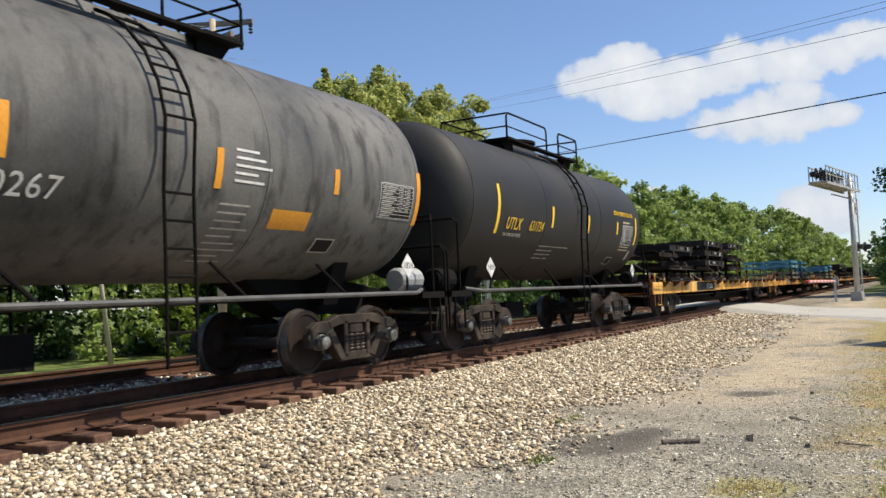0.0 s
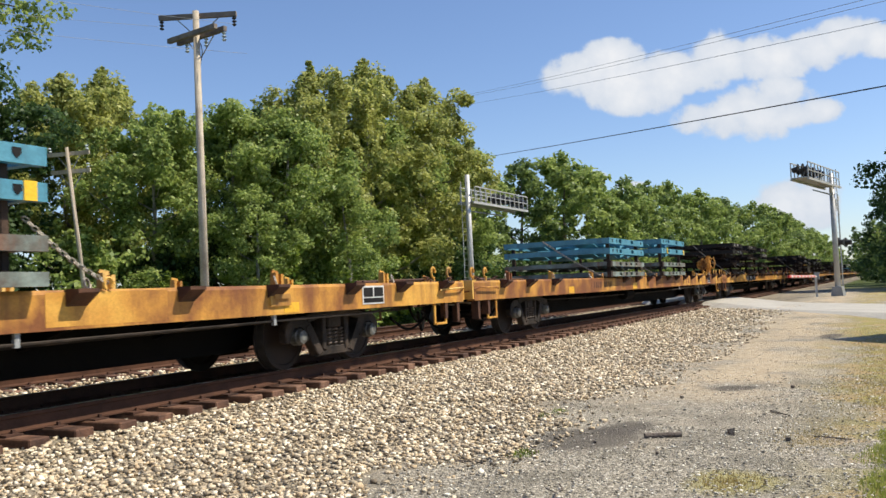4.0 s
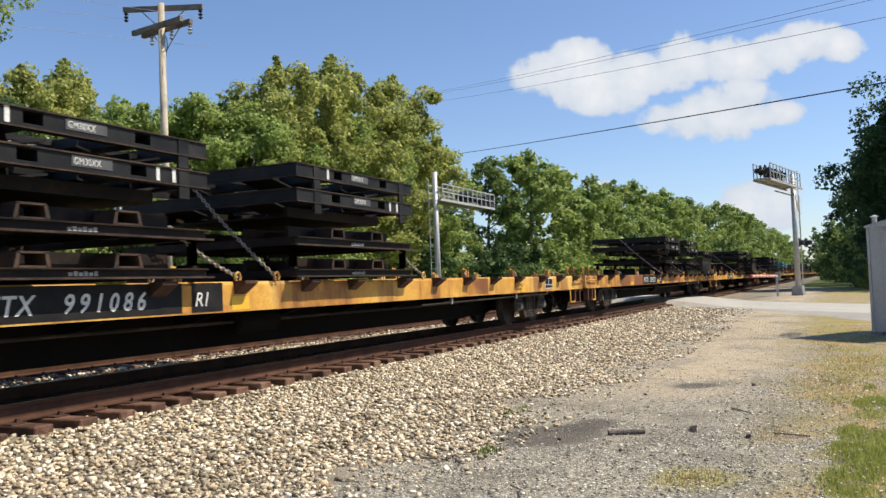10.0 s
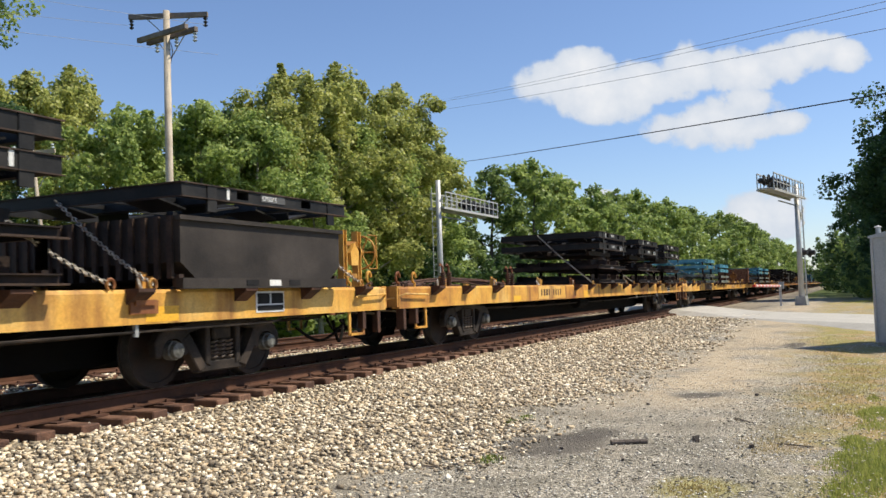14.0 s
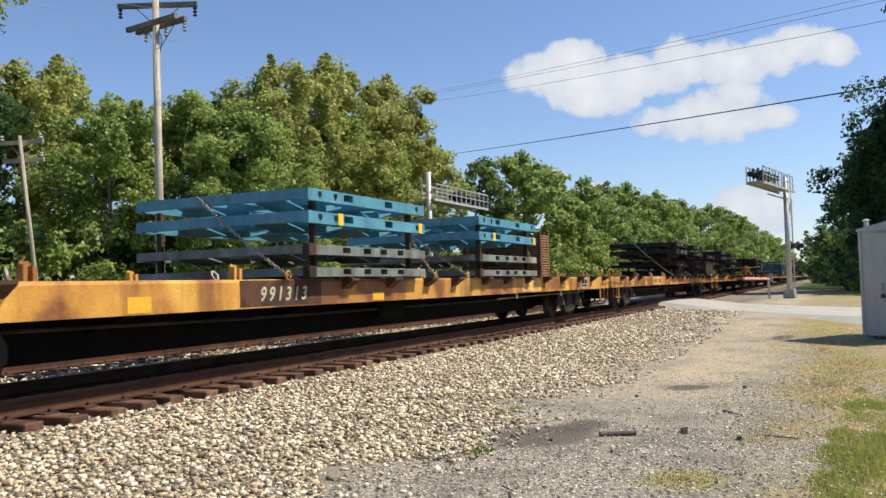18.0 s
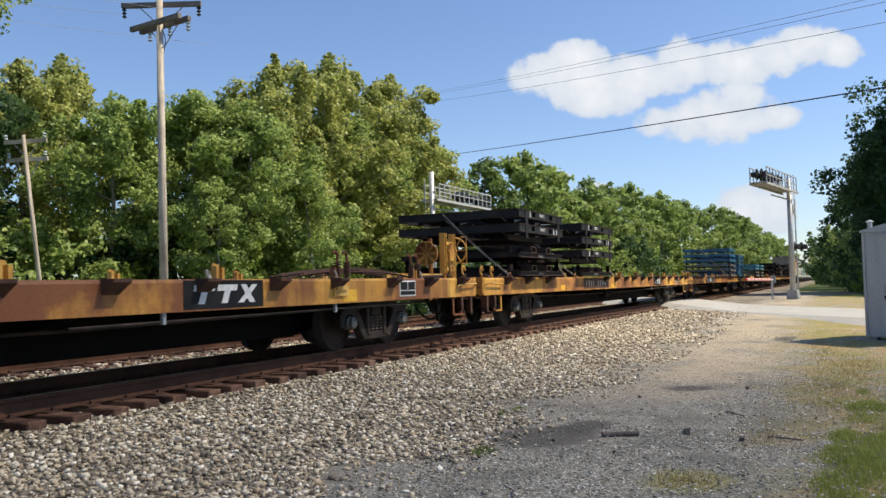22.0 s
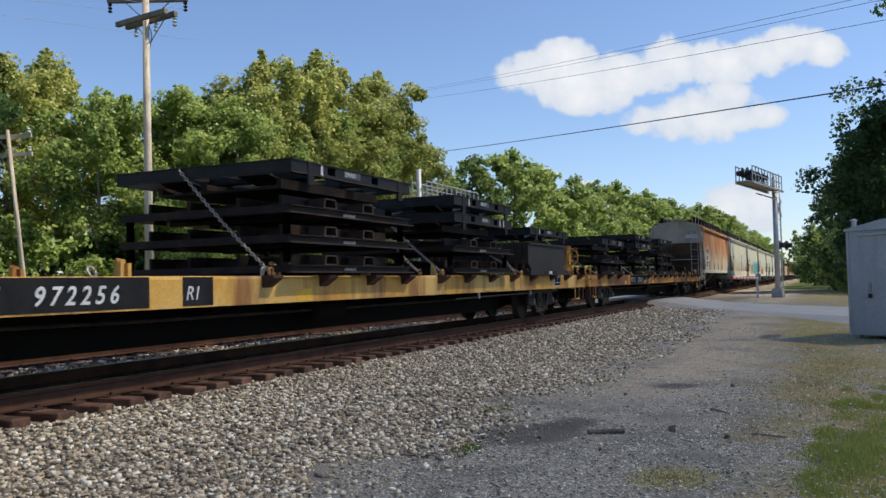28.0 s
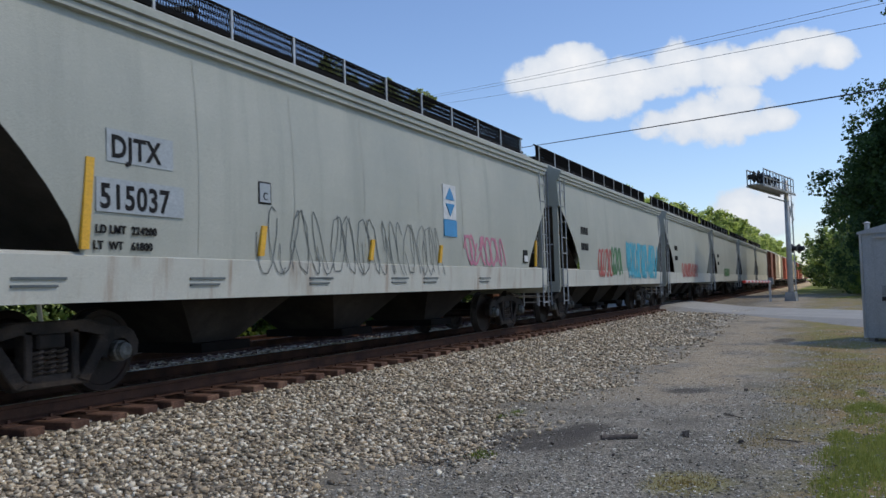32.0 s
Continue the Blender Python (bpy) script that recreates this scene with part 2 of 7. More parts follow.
M_FLANGE = surface("worn_brown_flange", [(0.014, 0.009, 0.007), (0.042, 0.025, 0.017), (0.085, 0.05, 0.032)], 2.5, 0.7, 0, 0.3, gloss=0.3)
M_SIDE_MARK = surface("yellow_reflector", [(0.66, 0.34, 0.02), (0.76, 0.43, 0.03)], 2.5, 0.5, 0, 0.0)
M_TEAL = surface("turquoise_paint", [(0.055, 0.20, 0.28), (0.095, 0.30, 0.40)], 2.0, 0.5, 0, 0.1, 30, ((0.05, 0.10, 0.12), 0.25))
M_BLUE = surface("worn_blue_paint", [(0.018, 0.09, 0.17), (0.032, 0.14, 0.24)], 2.0, 0.5, 0, 0.1, 30, ((0.03, 0.05, 0.07), 0.3))
M_SAGE = surface("worn_grey_green_paint", [(0.09, 0.06, 0.042), (0.14, 0.165, 0.145), (0.24, 0.30, 0.265)], 2.2, 0.6, 0, 0.2, 30, ((0.18, 0.08, 0.04), 0.3))
M_SAGE_BLUE = surface("rust_worn_pale_blue_paint", [(0.09, 0.05, 0.033), (0.10, 0.115, 0.11), (0.12, 0.19, 0.215)], 2.2, 0.6, 0, 0.2, 30, ((0.16, 0.08, 0.05), 0.35))
M_WHITE = surface("white_stencil", [(0.52, 0.52, 0.5), (0.72, 0.72, 0.7)], 6.0, 0.6, 0, 0.0)
M_GREY_TEXT = surface("worn_stencil", [(0.30, 0.28, 0.25), (0.48, 0.46, 0.42)], 6.0, 0.7, 0, 0.0)
M_INK = surface("black_lettering_and_hollows", [(0.009, 0.009, 0.010), (0.022, 0.021, 0.021)], 4, 0.7, 0, 0.0, gloss=0.15)
M_GREYPATCH = surface("grey_letter_patch", [(0.33, 0.36, 0.37), (0.40, 0.43, 0.44)], 3, 0.6, 0, 0.0)
M_CHAIN = surface("galvanised_chain", [(0.20, 0.16, 0.12), (0.48, 0.44, 0.37)], 8, 0.5, 0.3, 0.2)
M_HOPPER_RUST = surface("rust_stained_hopper_paint", [(0.37, 0.38, 0.315), (0.45, 0.43, 0.345), (0.44, 0.345, 0.235), (0.31, 0.15, 0.08)], 0.5, 0.7, 0, 0.04, 6, ((0.33, 0.135, 0.05), 1.2, (1.15, 1.15, 0.17), (2.8, 4.4)), gloss=0.3)
M_HOPPER = surface("light_grey_hopper_paint", [(0.37, 0.375, 0.315), (0.455, 0.455, 0.385)], 0.5, 0.55, 0, 0.01, 90, ((0.34, 0.345, 0.29), 0.3, (2.2, 2.2, 0.12)))
M_HOPPER_PALE = surface("pale_sill_paint", [(0.46, 0.455, 0.385), (0.56, 0.55, 0.475)], 1.0, 0.6, 0, 0.01, 90, ((0.30, 0.20, 0.13), 0.24))
# hopper undersides in two dark tones: bays near black, end sheets lighter
M_HOPPER_DARK = surface("dark_discharge_bay", [(0.012, 0.010, 0.009), (0.03, 0.026, 0.022), (0.06, 0.052, 0.045)], 0.8, 0.85, 0, 0.15, gloss=0.2)
M_SLOPE = surface("dark_slope_sheet", [(0.035, 0.03, 0.025), (0.075, 0.065, 0.055), (0.12, 0.105, 0.09)], 0.8, 0.85, 0, 0.1)
M_BOX_RED = surface("red_boxcar_paint", [(0.22, 0.05, 0.03), (0.32, 0.09, 0.05)], 0.6, 0.65, 0, 0.1, 30, ((0.12, 0.05, 0.03), 0.3))
M_BOX_CREAM = surface("cream_boxcar_paint", [(0.55, 0.50, 0.40), (0.68, 0.62, 0.52)], 0.6, 0.65, 0, 0.1, 30, ((0.32, 0.2, 0.13), 0.4))
M_BOX_BROWN = surface("brown_boxcar_paint", [(0.13, 0.05, 0.03), (0.2, 0.08, 0.05)], 0.6, 0.7, 0, 0.1)
M_SLAT = surface("brown_slats", [(0.20, 0.085, 0.042), (0.33, 0.155, 0.08)], 1.8, 0.7, 0, 0.3)
M_TIE = surface("creosoted_tie", [(0.045, 0.02, 0.012), (0.13, 0.062, 0.036), (0.24, 0.135, 0.085)], 2.5, 0.9, 0, 0.6, 30, ((0.02, 0.012, 0.009), 0.3, (30, 1.2, 30)))
M_RAIL = surface("rusty_rail", [(0.04, 0.019, 0.012), (0.105, 0.05, 0.03)], 2.0, 0.8, 0.0, 0.3, gloss=0.2)
M_STONE = surface("ballast_stone", [(0.19, 0.155, 0.112), (0.35, 0.29, 0.205), (0.50, 0.415, 0.295), (0.51, 0.385, 0.24), (0.67, 0.57, 0.41), (0.94, 0.84, 0.66)], 0.8, 0.9, 0, 0.4, 60, None, 0.92, False, 0.2)
M_PEBBLE = surface("grey_pebble", [(0.13, 0.12, 0.095), (0.27, 0.245, 0.20), (0.41, 0.375, 0.31), (0.58, 0.54, 0.45), (0.84, 0.79, 0.68)], 1.0, 0.9, 0, 0.3, 60, None, 0.9, False, 0.2)
M_ASPHALT = surface("pale_worn_asphalt", [(0.34, 0.32, 0.28), (0.44, 0.42, 0.37)], 0.8, 0.95, 0, 0.3, 80, None, 0, False)
M_PANEL = surface("crossing_timber", [(0.09, 0.08, 0.07), (0.17, 0.15, 0.13)], 2, 0.9, 0, 0.4)
M_GALV = surface("galvanised_steel", [(0.40, 0.40, 0.39), (0.56, 0.56, 0.55)], 2.0, 0.5, 0.25, 0.1)
M_GALV_DULL = surface("dull_galvanised_steel", [(0.26, 0.27, 0.27), (0.38, 0.39, 0.39)], 2.0, 0.55, 0.2, 0.1)
M_SIGNAL = surface("black_signal_paint", [(0.01, 0.01, 0.011), (0.02, 0.02, 0.022)], 2.0, 0.5, 0, 0.05)
M_POLE = surface("weathered_pole_wood", [(0.30, 0.25, 0.185), (0.45, 0.385, 0.295), (0.56, 0.49, 0.385)], 1.0, 0.9, 0, 0.4, 30, ((0.12, 0.09, 0.07), 0.3, (9, 9, 0.5)))
M_ARM = surface("grey_crossarm_wood", [(0.12, 0.10, 0.085), (0.26, 0.22, 0.19)], 2.0, 0.9, 0, 0.4)
M_WIRE = surface("dark_cable", [(0.012, 0.012, 0.014), (0.03, 0.03, 0.032)], 2.0, 0.6, 0, 0.0)
M_WIRE_PALE = surface("weathered_wire", [(0.34, 0.36, 0.40), (0.42, 0.44, 0.48)], 2.0, 0.6, 0, 0.0)
M_GLASS = surface("porcelain_insulator", [(0.30, 0.36, 0.40), (0.5, 0.55, 0.58)], 6, 0.2, 0, 0.0)
M_SHED = surface("grey_shed_paint", [(0.40, 0.425, 0.44), (0.47, 0.49, 0.50)], 0.7, 0.45, 0.2, 0.03, 30, ((0.34, 0.36, 0.37), 0.25))
M_BARK = surface("tree_bark", [(0.07, 0.055, 0.045), (0.16, 0.13, 0.105)], 3.0, 0.95, 0, 0.7)
M_PALEBARK = surface("pale_mottled_bark", [(0.16, 0.14, 0.11), (0.42, 0.40, 0.36)], 2.5, 0.9, 0, 0.5)
L_SYC = leaf_surface("sycamore_leaf", (0.16, 0.21, 0.05), (0.60, 0.60, 0.19))
L_MID = leaf_surface("broad_leaf", (0.13, 0.21, 0.055), (0.47, 0.55, 0.16))
L_DARK = leaf_surface("dark_leaf", (0.03, 0.068, 0.024), (0.11, 0.18, 0.055))
L_FAR = leaf_surface("deep_green_leaf", (0.07, 0.125, 0.038), (0.30, 0.38, 0.115))
L_BRIGHT = leaf_surface("bright_leaf", (0.09, 0.16, 0.022), (0.30, 0.36, 0.06))
L_GRASS = leaf_surface("grass_blade", (0.20, 0.25, 0.05), (0.46, 0.46, 0.13), 0.2)
L_DRY = leaf_surface("dry_grass", (0.26, 0.20, 0.08), (0.48, 0.38, 0.16), 0.2)


def ground_surface():
    """Packed dirt and grey gravel, with a worn sandy lane, dark oily spots and grassy verges."""
    m = bpy.data.materials.new("dirt_and_gravel")
    m.use_nodes = True
    tree = m.node_tree
    add, link = nodes_of(tree), tree.links.new
    b = tree.nodes["Principled BSDF"]
    coord = tree.nodes.new("ShaderNodeTexCoord")
    vec = coord.outputs["Object"]

    def noise_of(scale, detail=5.0):
        n = add("ShaderNodeTexNoise", Scale=scale, Detail=detail, Roughness=0.62)
        link(vec, n.inputs["Vector"])
        return n.outputs["Fac"]

    def span(value, lo, hi, to0=0.0, to1=1.0):
        n = tree.nodes.new("ShaderNodeMapRange")
        n.interpolation_type = "SMOOTHSTEP"
        for key, v in (("From Min", lo), ("From Max", hi), ("To Min", to0), ("To Max", to1)):
            n.inputs[key].default_value = v
        link(value, n.inputs["Value"])
        return n.outputs[0]

    def mix(fac, a, c):
        n = tree.nodes.new("ShaderNodeMix")
        n.data_type = "RGBA"
        link(fac, n.inputs["Factor"])
        for key, v in (("A", a), ("B", c)):
            if isinstance(v, tuple):
                n.inputs[key].default_value = (*v, 1)
            else:
                link(v, n.inputs[key])
        return n.outputs["Result"]

    def maths(op, a, c):
        n = tree.nodes.new("ShaderNodeMath")
        n.operation = op
        for i, v in enumerate((a, c)):
            if isinstance(v, (int, float)):
                n.inputs[i].default_value = v
            else:
                link(v, n.inputs[i])
        return n.outputs[0]
    sep = tree.nodes.new("ShaderNodeSeparateXYZ")
    link(vec, sep.inputs[0])
    x, y = sep.outputs[0], sep.outputs[1]
    wob = maths("MULTIPLY", maths("SUBTRACT", noise_of(0.5, 6.0), 0.5), 3.0)
    fine, mid = noise_of(45.0, 3.0), noise_of(7.0)

    def cells(scale):
        n = add("ShaderNodeTexVoronoi", Scale=scale)
        link(vec, n.inputs["Vector"])
        shade = tree.nodes.new("ShaderNodeSeparateColor")
        link(n.outputs["Color"], shade.inputs[0])
        return shade.outputs[0], n.outputs["Distance"]
    chip, chip_d = cells(42.0)
    grain, grain_d = cells(105.0)
    ramp = tree.nodes.new("ShaderNodeValToRGB")
    steps = ramp.color_ramp.elements
    for pos, c in ((0.38, (0.205, 0.185, 0.148)), (0.66, (0.345, 0.31, 0.24))):
        steps.new(pos).color = (*c, 1)
    steps[0].color, steps[-1].color = (0.085, 0.08, 0.066, 1), (0.88, 0.81, 0.68, 1)
    big = maths("GREATER_THAN", chip, 0.45)
    link(maths("ADD", maths("MULTIPLY", maths("MULTIPLY", chip, big), 0.85), maths("MULTIPLY", maths("MULTIPLY", grain, maths("SUBTRACT", 1.0, big)), 0.85)), ramp.inputs["Fac"])
    gravel = mix(span(noise_of(1.3), 0.5, 0.68, 0.0, 0.55), ramp.outputs[0], (0.36, 0.31, 0.235))
    gravel = mix(span(noise_of(0.9), 0.48, 0.64, 0.0, 0.62), gravel, (0.165, 0.152, 0.12))
    stony = ramp.outputs[0]
    sand = mix(span(mid, 0.3, 0.7), (0.40, 0.31, 0.20), (0.55, 0.45, 0.31))
    sand = mix(maths("MULTIPLY", span(chip, 0.55, 0.8), 0.45), sand, stony)
    # the worn lane runs beside the ballast towards the crossing
    lane = maths("MULTIPLY", span(maths("ADD", x, wob), 9.5, 14.0), span(maths("ADD", maths("ABSOLUTE", maths("SUBTRACT", y, -5.9), 0.0), maths("MULTIPLY", wob, 0.5)), 0.4, 1.9, 1.0, 0.0))
    col = mix(maths("MULTIPLY", maths("MULTIPLY", lane, span(noise_of(0.8), 0.36, 0.55)), 0.9), gravel, sand)
    verge = span(maths("ADD", maths("ADD", y, maths("MULTIPLY", maths("MINIMUM", x, 20.0), -0.06)), maths("MULTIPLY", wob, 0.6)), -8.9, -7.5, 1.0, 0.0)
    col = mix(maths("MULTIPLY", verge, span(noise_of(0.9), 0.42, 0.55)), col, (0.31, 0.27, 0.10))
    col = mix(maths("MULTIPLY", verge, span(noise_of(1.4), 0.48, 0.6)), col, (0.40, 0.29, 0.15))

    def spot(cx, cy, rx, ry):
        dx = maths("MULTIPLY", maths("SUBTRACT", x, cx), 1 / rx)
        dy = maths("MULTIPLY", maths("SUBTRACT", y, cy), 1 / ry)
        d = maths("ADD", maths("MULTIPLY", dx, dx), maths("MULTIPLY", dy, dy))
        return span(maths("ADD", d, maths("MULTIPLY", wob, 0.9)), 0.3, 1.3, 1.0, 0.0)
    for s in ((8.75, -5.3, 0.75, 0.62), (9.4, -5.5, 0.5, 0.35), (13.1, -6.1, 0.4, 0.3), (23.2, -6.9, 1.0, 0.3)):
        col = mix(maths("MULTIPLY", spot(*s), 0.85), col, (0.105, 0.093, 0.078))
    col = mix(maths("MULTIPLY", spot(7.2, -6.95, 0.55, 0.45), 0.65), col, (0.36, 0.33, 0.11))
    # across the line it is all grass and leaf litter
    far = span(maths("ADD", y, wob), 6.8, 9.2)
    col = mix(far, col, mix(span(noise_of(1.2), 0.35, 0.65), (0.05, 0.075, 0.02), (0.17, 0.21, 0.055)))
    out = maths("MAXIMUM", span(x, 62.0, 90.0), maths("MAXIMUM", span(y, -13.5, -11.0, 1.0, 0.0), span(x, -20.0, -12.0, 1.0, 0.0)))
    bed = maths("MULTIPLY", span(y, -4.6, -3.6), span(y, 6.6, 7.6, 1.0, 0.0))
    bedding = mix(span(fine, 0.35, 0.66), (0.15, 0.128, 0.096), (0.38, 0.325, 0.24))
    col = mix(out, col, (0.11, 0.14, 0.04))
    col = mix(bed, col, bedding)
    link(col, b.inputs["Base Color"])
    b.inputs["Roughness"].default_value = 0.95
    b.inputs["Specular IOR Level"].default_value = 0.2
    bp = add("ShaderNodeBump", Strength=0.7, Distance=0.03)
    link(maths("ADD", maths("MULTIPLY", chip_d, -0.8), maths("ADD", maths("MULTIPLY", grain_d, -0.35), fine)), bp.inputs["Height"]), link(bp.outputs[0], b.inputs["Normal"])
    return m


M_GROUND = ground_surface()


# ---- building blocks ----
def mesh_of(name, verts, faces, material=None, smooth=False):
    me = bpy.data.meshes.new(name)
    me.from_pydata(verts, [], faces)
    if material:
        me.materials.append(material)
    if smooth:
        me.polygons.foreach_set("use_smooth", [True] * len(me.polygons))
    me.update()
    return me


def part(name, bm, material, parent=None, label="", smooth=False):
    """One mesh object made of bm, under parent."""
    me = bpy.data.meshes.new(name)
    bmesh.ops.recalc_face_normals(bm, faces=bm.faces)
    bm.to_mesh(me)
    bm.free()
    me.materials.append(material)
    if smooth:
        me.polygons.foreach_set("use_smooth", [True] * len(me.polygons))
    ob = new(name, me)
    if parent:
        ob.parent = parent
    if label:
        ob["label"] = label
    return ob


def twin(ob, parent, m):
    """Another part like ob, sharing its mesh, with its sub-parts."""
    c = copy_thing(ob, m)
    c.parent = parent
    return c


def thing(name, label, category, group="", kind="", at=None):
    ob = new(name)
    ob.empty_display_size = 0.2
    if at is not None:
        ob.matrix_basis = at
    return tagged(ob, label, category, group, kind)


def box(bm, x0, x1, y0, y1, z0, z1, m=None):
    pts = [(x, y, z) for x in (x0, x1) for y in (y0, y1) for z in (z0, z1)]
    vs = [bm.verts.new(m @ Vector(p) if m else p) for p in pts]
    for f in ((0, 1, 3, 2), (4, 6, 7, 5), (0, 4, 5, 1), (2, 3, 7, 6), (0, 2, 6, 4), (1, 5, 7, 3)):
        bm.faces.new([vs[i] for i in f])
    return bm


def prism(bm, outline, y0, y1, axis="y"):
    """A flat outline of (x, z) (or (y, z) for axis x, (x, y) for axis z) pushed from y0 to y1."""
    def at(p, d):
        return {"y": (p[0], d, p[1]), "x": (d, p[0], p[1]), "z": (p[0], p[1], d)}[axis]
    a = [bm.verts.new(at(p, y0)) for p in outline]
    b = [bm.verts.new(at(p, y1)) for p in outline]
    bm.faces.new(a), bm.faces.new(b[::-1])
    for i in range(len(a)):
        j = (i + 1) % len(a)
        bm.faces.new((a[i], b[i], b[j], a[j]))
    return bm


def rod(bm, p, q, r, seg=8, r2=None, caps=True):
    """A round bar from p to q."""
    p, q = Vector(p), Vector(q)
    way = (q - p).normalized()
    side = way.orthogonal().normalized()
    up = way.cross(side)
    rings = []
    for c, rr in ((p, r), (q, r if r2 is None else r2)):
        rings.append([bm.verts.new(c + rr * (math.cos(2 * math.pi * i / seg) * side + math.sin(2 * math.pi * i / seg) * up)) for i in range(seg)])
    for i in range(seg):
        j = (i + 1) % seg
        bm.faces.new((rings[0][i], rings[0][j], rings[1][j], rings[1][i]))
    if caps:
        bm.faces.new(rings[0][::-1]), bm.faces.new(rings[1])
    return bm


def pipe(bm, points, r, seg=6):
    """One bent round bar through the points."""
    pts = [Vector(p) for p in points]
    rings, side = [], None
    for i, p in enumerate(pts):
        way = (pts[min(i + 1, len(pts) - 1)] - pts[max(i - 1, 0)]).normalized()
        side = way.orthogonal() if side is None else side - way * side.dot(way)
        side = (side if side.length > 1e-6 else way.orthogonal()).normalized()
        up = way.cross(side)
        rings.append([bm.verts.new(p + r * (math.cos(2 * math.pi * k / seg) * side + math.sin(2 * math.pi * k / seg) * up)) for k in range(seg)])
    for a, b in zip(rings, rings[1:]):
        for k in range(seg):
            bm.faces.new((a[k], a[(k + 1) % seg], b[(k + 1) % seg], b[k]))
    bm.faces.new(rings[0][::-1]), bm.faces.new(rings[-1])
    return bm


def lathe(bm, prof, seg=24, axis="y", centre=(0, 0, 0)):
    """A turned body: prof is (along, radius) pairs along the axis."""
    rings = []
    for d, r in prof:
        ring = []
        for i in range(seg):
            c, s = r * math.cos(2 * math.pi * i / seg), r * math.sin(2 * math.pi * i / seg)
            p = {"y": (c, d, s), "x": (d, c, s), "z": (c, s, d)}[axis]
            ring.append(bm.verts.new((p[0] + centre[0], p[1] + centre[1], p[2] + centre[2])))
        rings.append(ring)
    for a, b in zip(rings, rings[1:]):
        for i in range(seg):
            j = (i + 1) % seg
            bm.faces.new((a[i], a[j], b[j], b[i]))
    bm.faces.new(rings[0][::-1]), bm.faces.new(rings[-1])
    return bm


def lettering(name, text, height, material, parent, m, slant=0.0, depth=0.004, squeeze=1.0, gap=1.08, bold=0.0):
    """Stencilled words as a thin mesh."""
    cu = bpy.data.curves.new(name, "FONT")
    cu.body, cu.size, cu.extrude, cu.shear, cu.space_character = text, height * 1.38, depth, slant, gap
    cu.resolution_u, cu.offset = 3, bold
    tmp = bpy.data.objects.new(name, cu)
    scene.collection.objects.link(tmp)
    me = bpy.data.meshes.new_from_object(tmp.evaluated_get(bpy.context.evaluated_depsgraph_get()))
    bpy.data.objects.remove(tmp)
    bpy.data.curves.remove(cu)
    me.materials.clear()
    me.materials.append(material)
    ob = new(name, me)
    ob.parent = parent
    ob.matrix_basis = m @ Matrix.Diagonal((squeeze, 1, 1, 1))
    return ob


NEAR = pose(0, 0, 0, 90, 0, 0)      # lettering that faces the near side of the line


def plaque(name, x0, x1, z0, z1, y, material, parent, label="", thick=0.006):
    return part(name, box(bmesh.new(), x0, x1, y - thick, y, z0, z1), material, parent, label)


# ---- ground, ballast, tracks and road ----
L_FLAT, V, S0 = 27.69, 16.79, 25.47
DECK = 1.14


def ground_height(x, y):
    """The lot lies below the rails; the ballast shoulder rises to the ties; beyond the second track the land falls to a ditch."""
    rise = min(1.0, max(0.0, (x - 18) / 18))
    lot = -0.62 + 0.32 * rise * rise * (3 - 2 * rise) + 0.03 * (1 - rise) * math.sin(x * 0.7 + y) * math.cos(y * 0.9)
    if y < -4.7:
        z = lot
    elif y < -1.5:
        k = (y + 4.7) / 3.2
        z = lot + (-0.29 - lot) * (k * k * (3 - 2 * k) * 0.55 + k * 0.45)
    elif y < 6.0:
        z = -0.27
    elif y < 9.5:
        z = -0.27 - 0.72 * (y - 6.0) / 3.5
    else:
        z = -0.99 + min(0.6, 0.02 * (y - 9.5))
    return z


def build_ground():
    xs = [-1500, -400, -120, -50, -25] + [-14 + 0.5 * i for i in range(110)] + [42 + 3 * i for i in range(14)] + [90, 110, 150, 220, 350, 700, 1500, 2600]
    ys = [-1500, -400, -100, -40, -22, -16] + [-12.5 + 0.35 * i for i in range(70)] + [13, 16, 22, 35, 60, 120, 400, 1500, 2600]
    verts = [(x, y, ground_height(x, y)) for y in ys for x in xs]
    n = len(xs)
    faces = [(j * n + i, j * n + i + 1, (j + 1) * n + i + 1, (j + 1) * n + i) for j in range(len(ys) - 1) for i in range(n - 1)]
    tagged(new("ground", mesh_of("ground", verts, faces, M_GROUND, True)), "packed dirt and grey gravel lot with sandy lane and weedy edges", "ground", kind="structure")


build_ground()


def stone_shapes(count, seed):
    """A few sharp-edged chips of crushed rock: cubes with pulled corners."""
    rng = np.random.default_rng(seed)
    v = np.array([(x, y, z) for x in (-1, 1) for y in (-1, 1) for z in (-1, 1)]) * 0.72
    f = np.array([(0, 1, 3), (0, 3, 2), (4, 6, 7), (4, 7, 5), (0, 4, 5), (0, 5, 1), (2, 3, 7), (2, 7, 6), (0, 2, 6), (0, 6, 4), (1, 5, 7), (1, 7, 3)])
    return [v * rng.uniform(0.45, 1.25, (8, 3)) for _ in range(count)], f


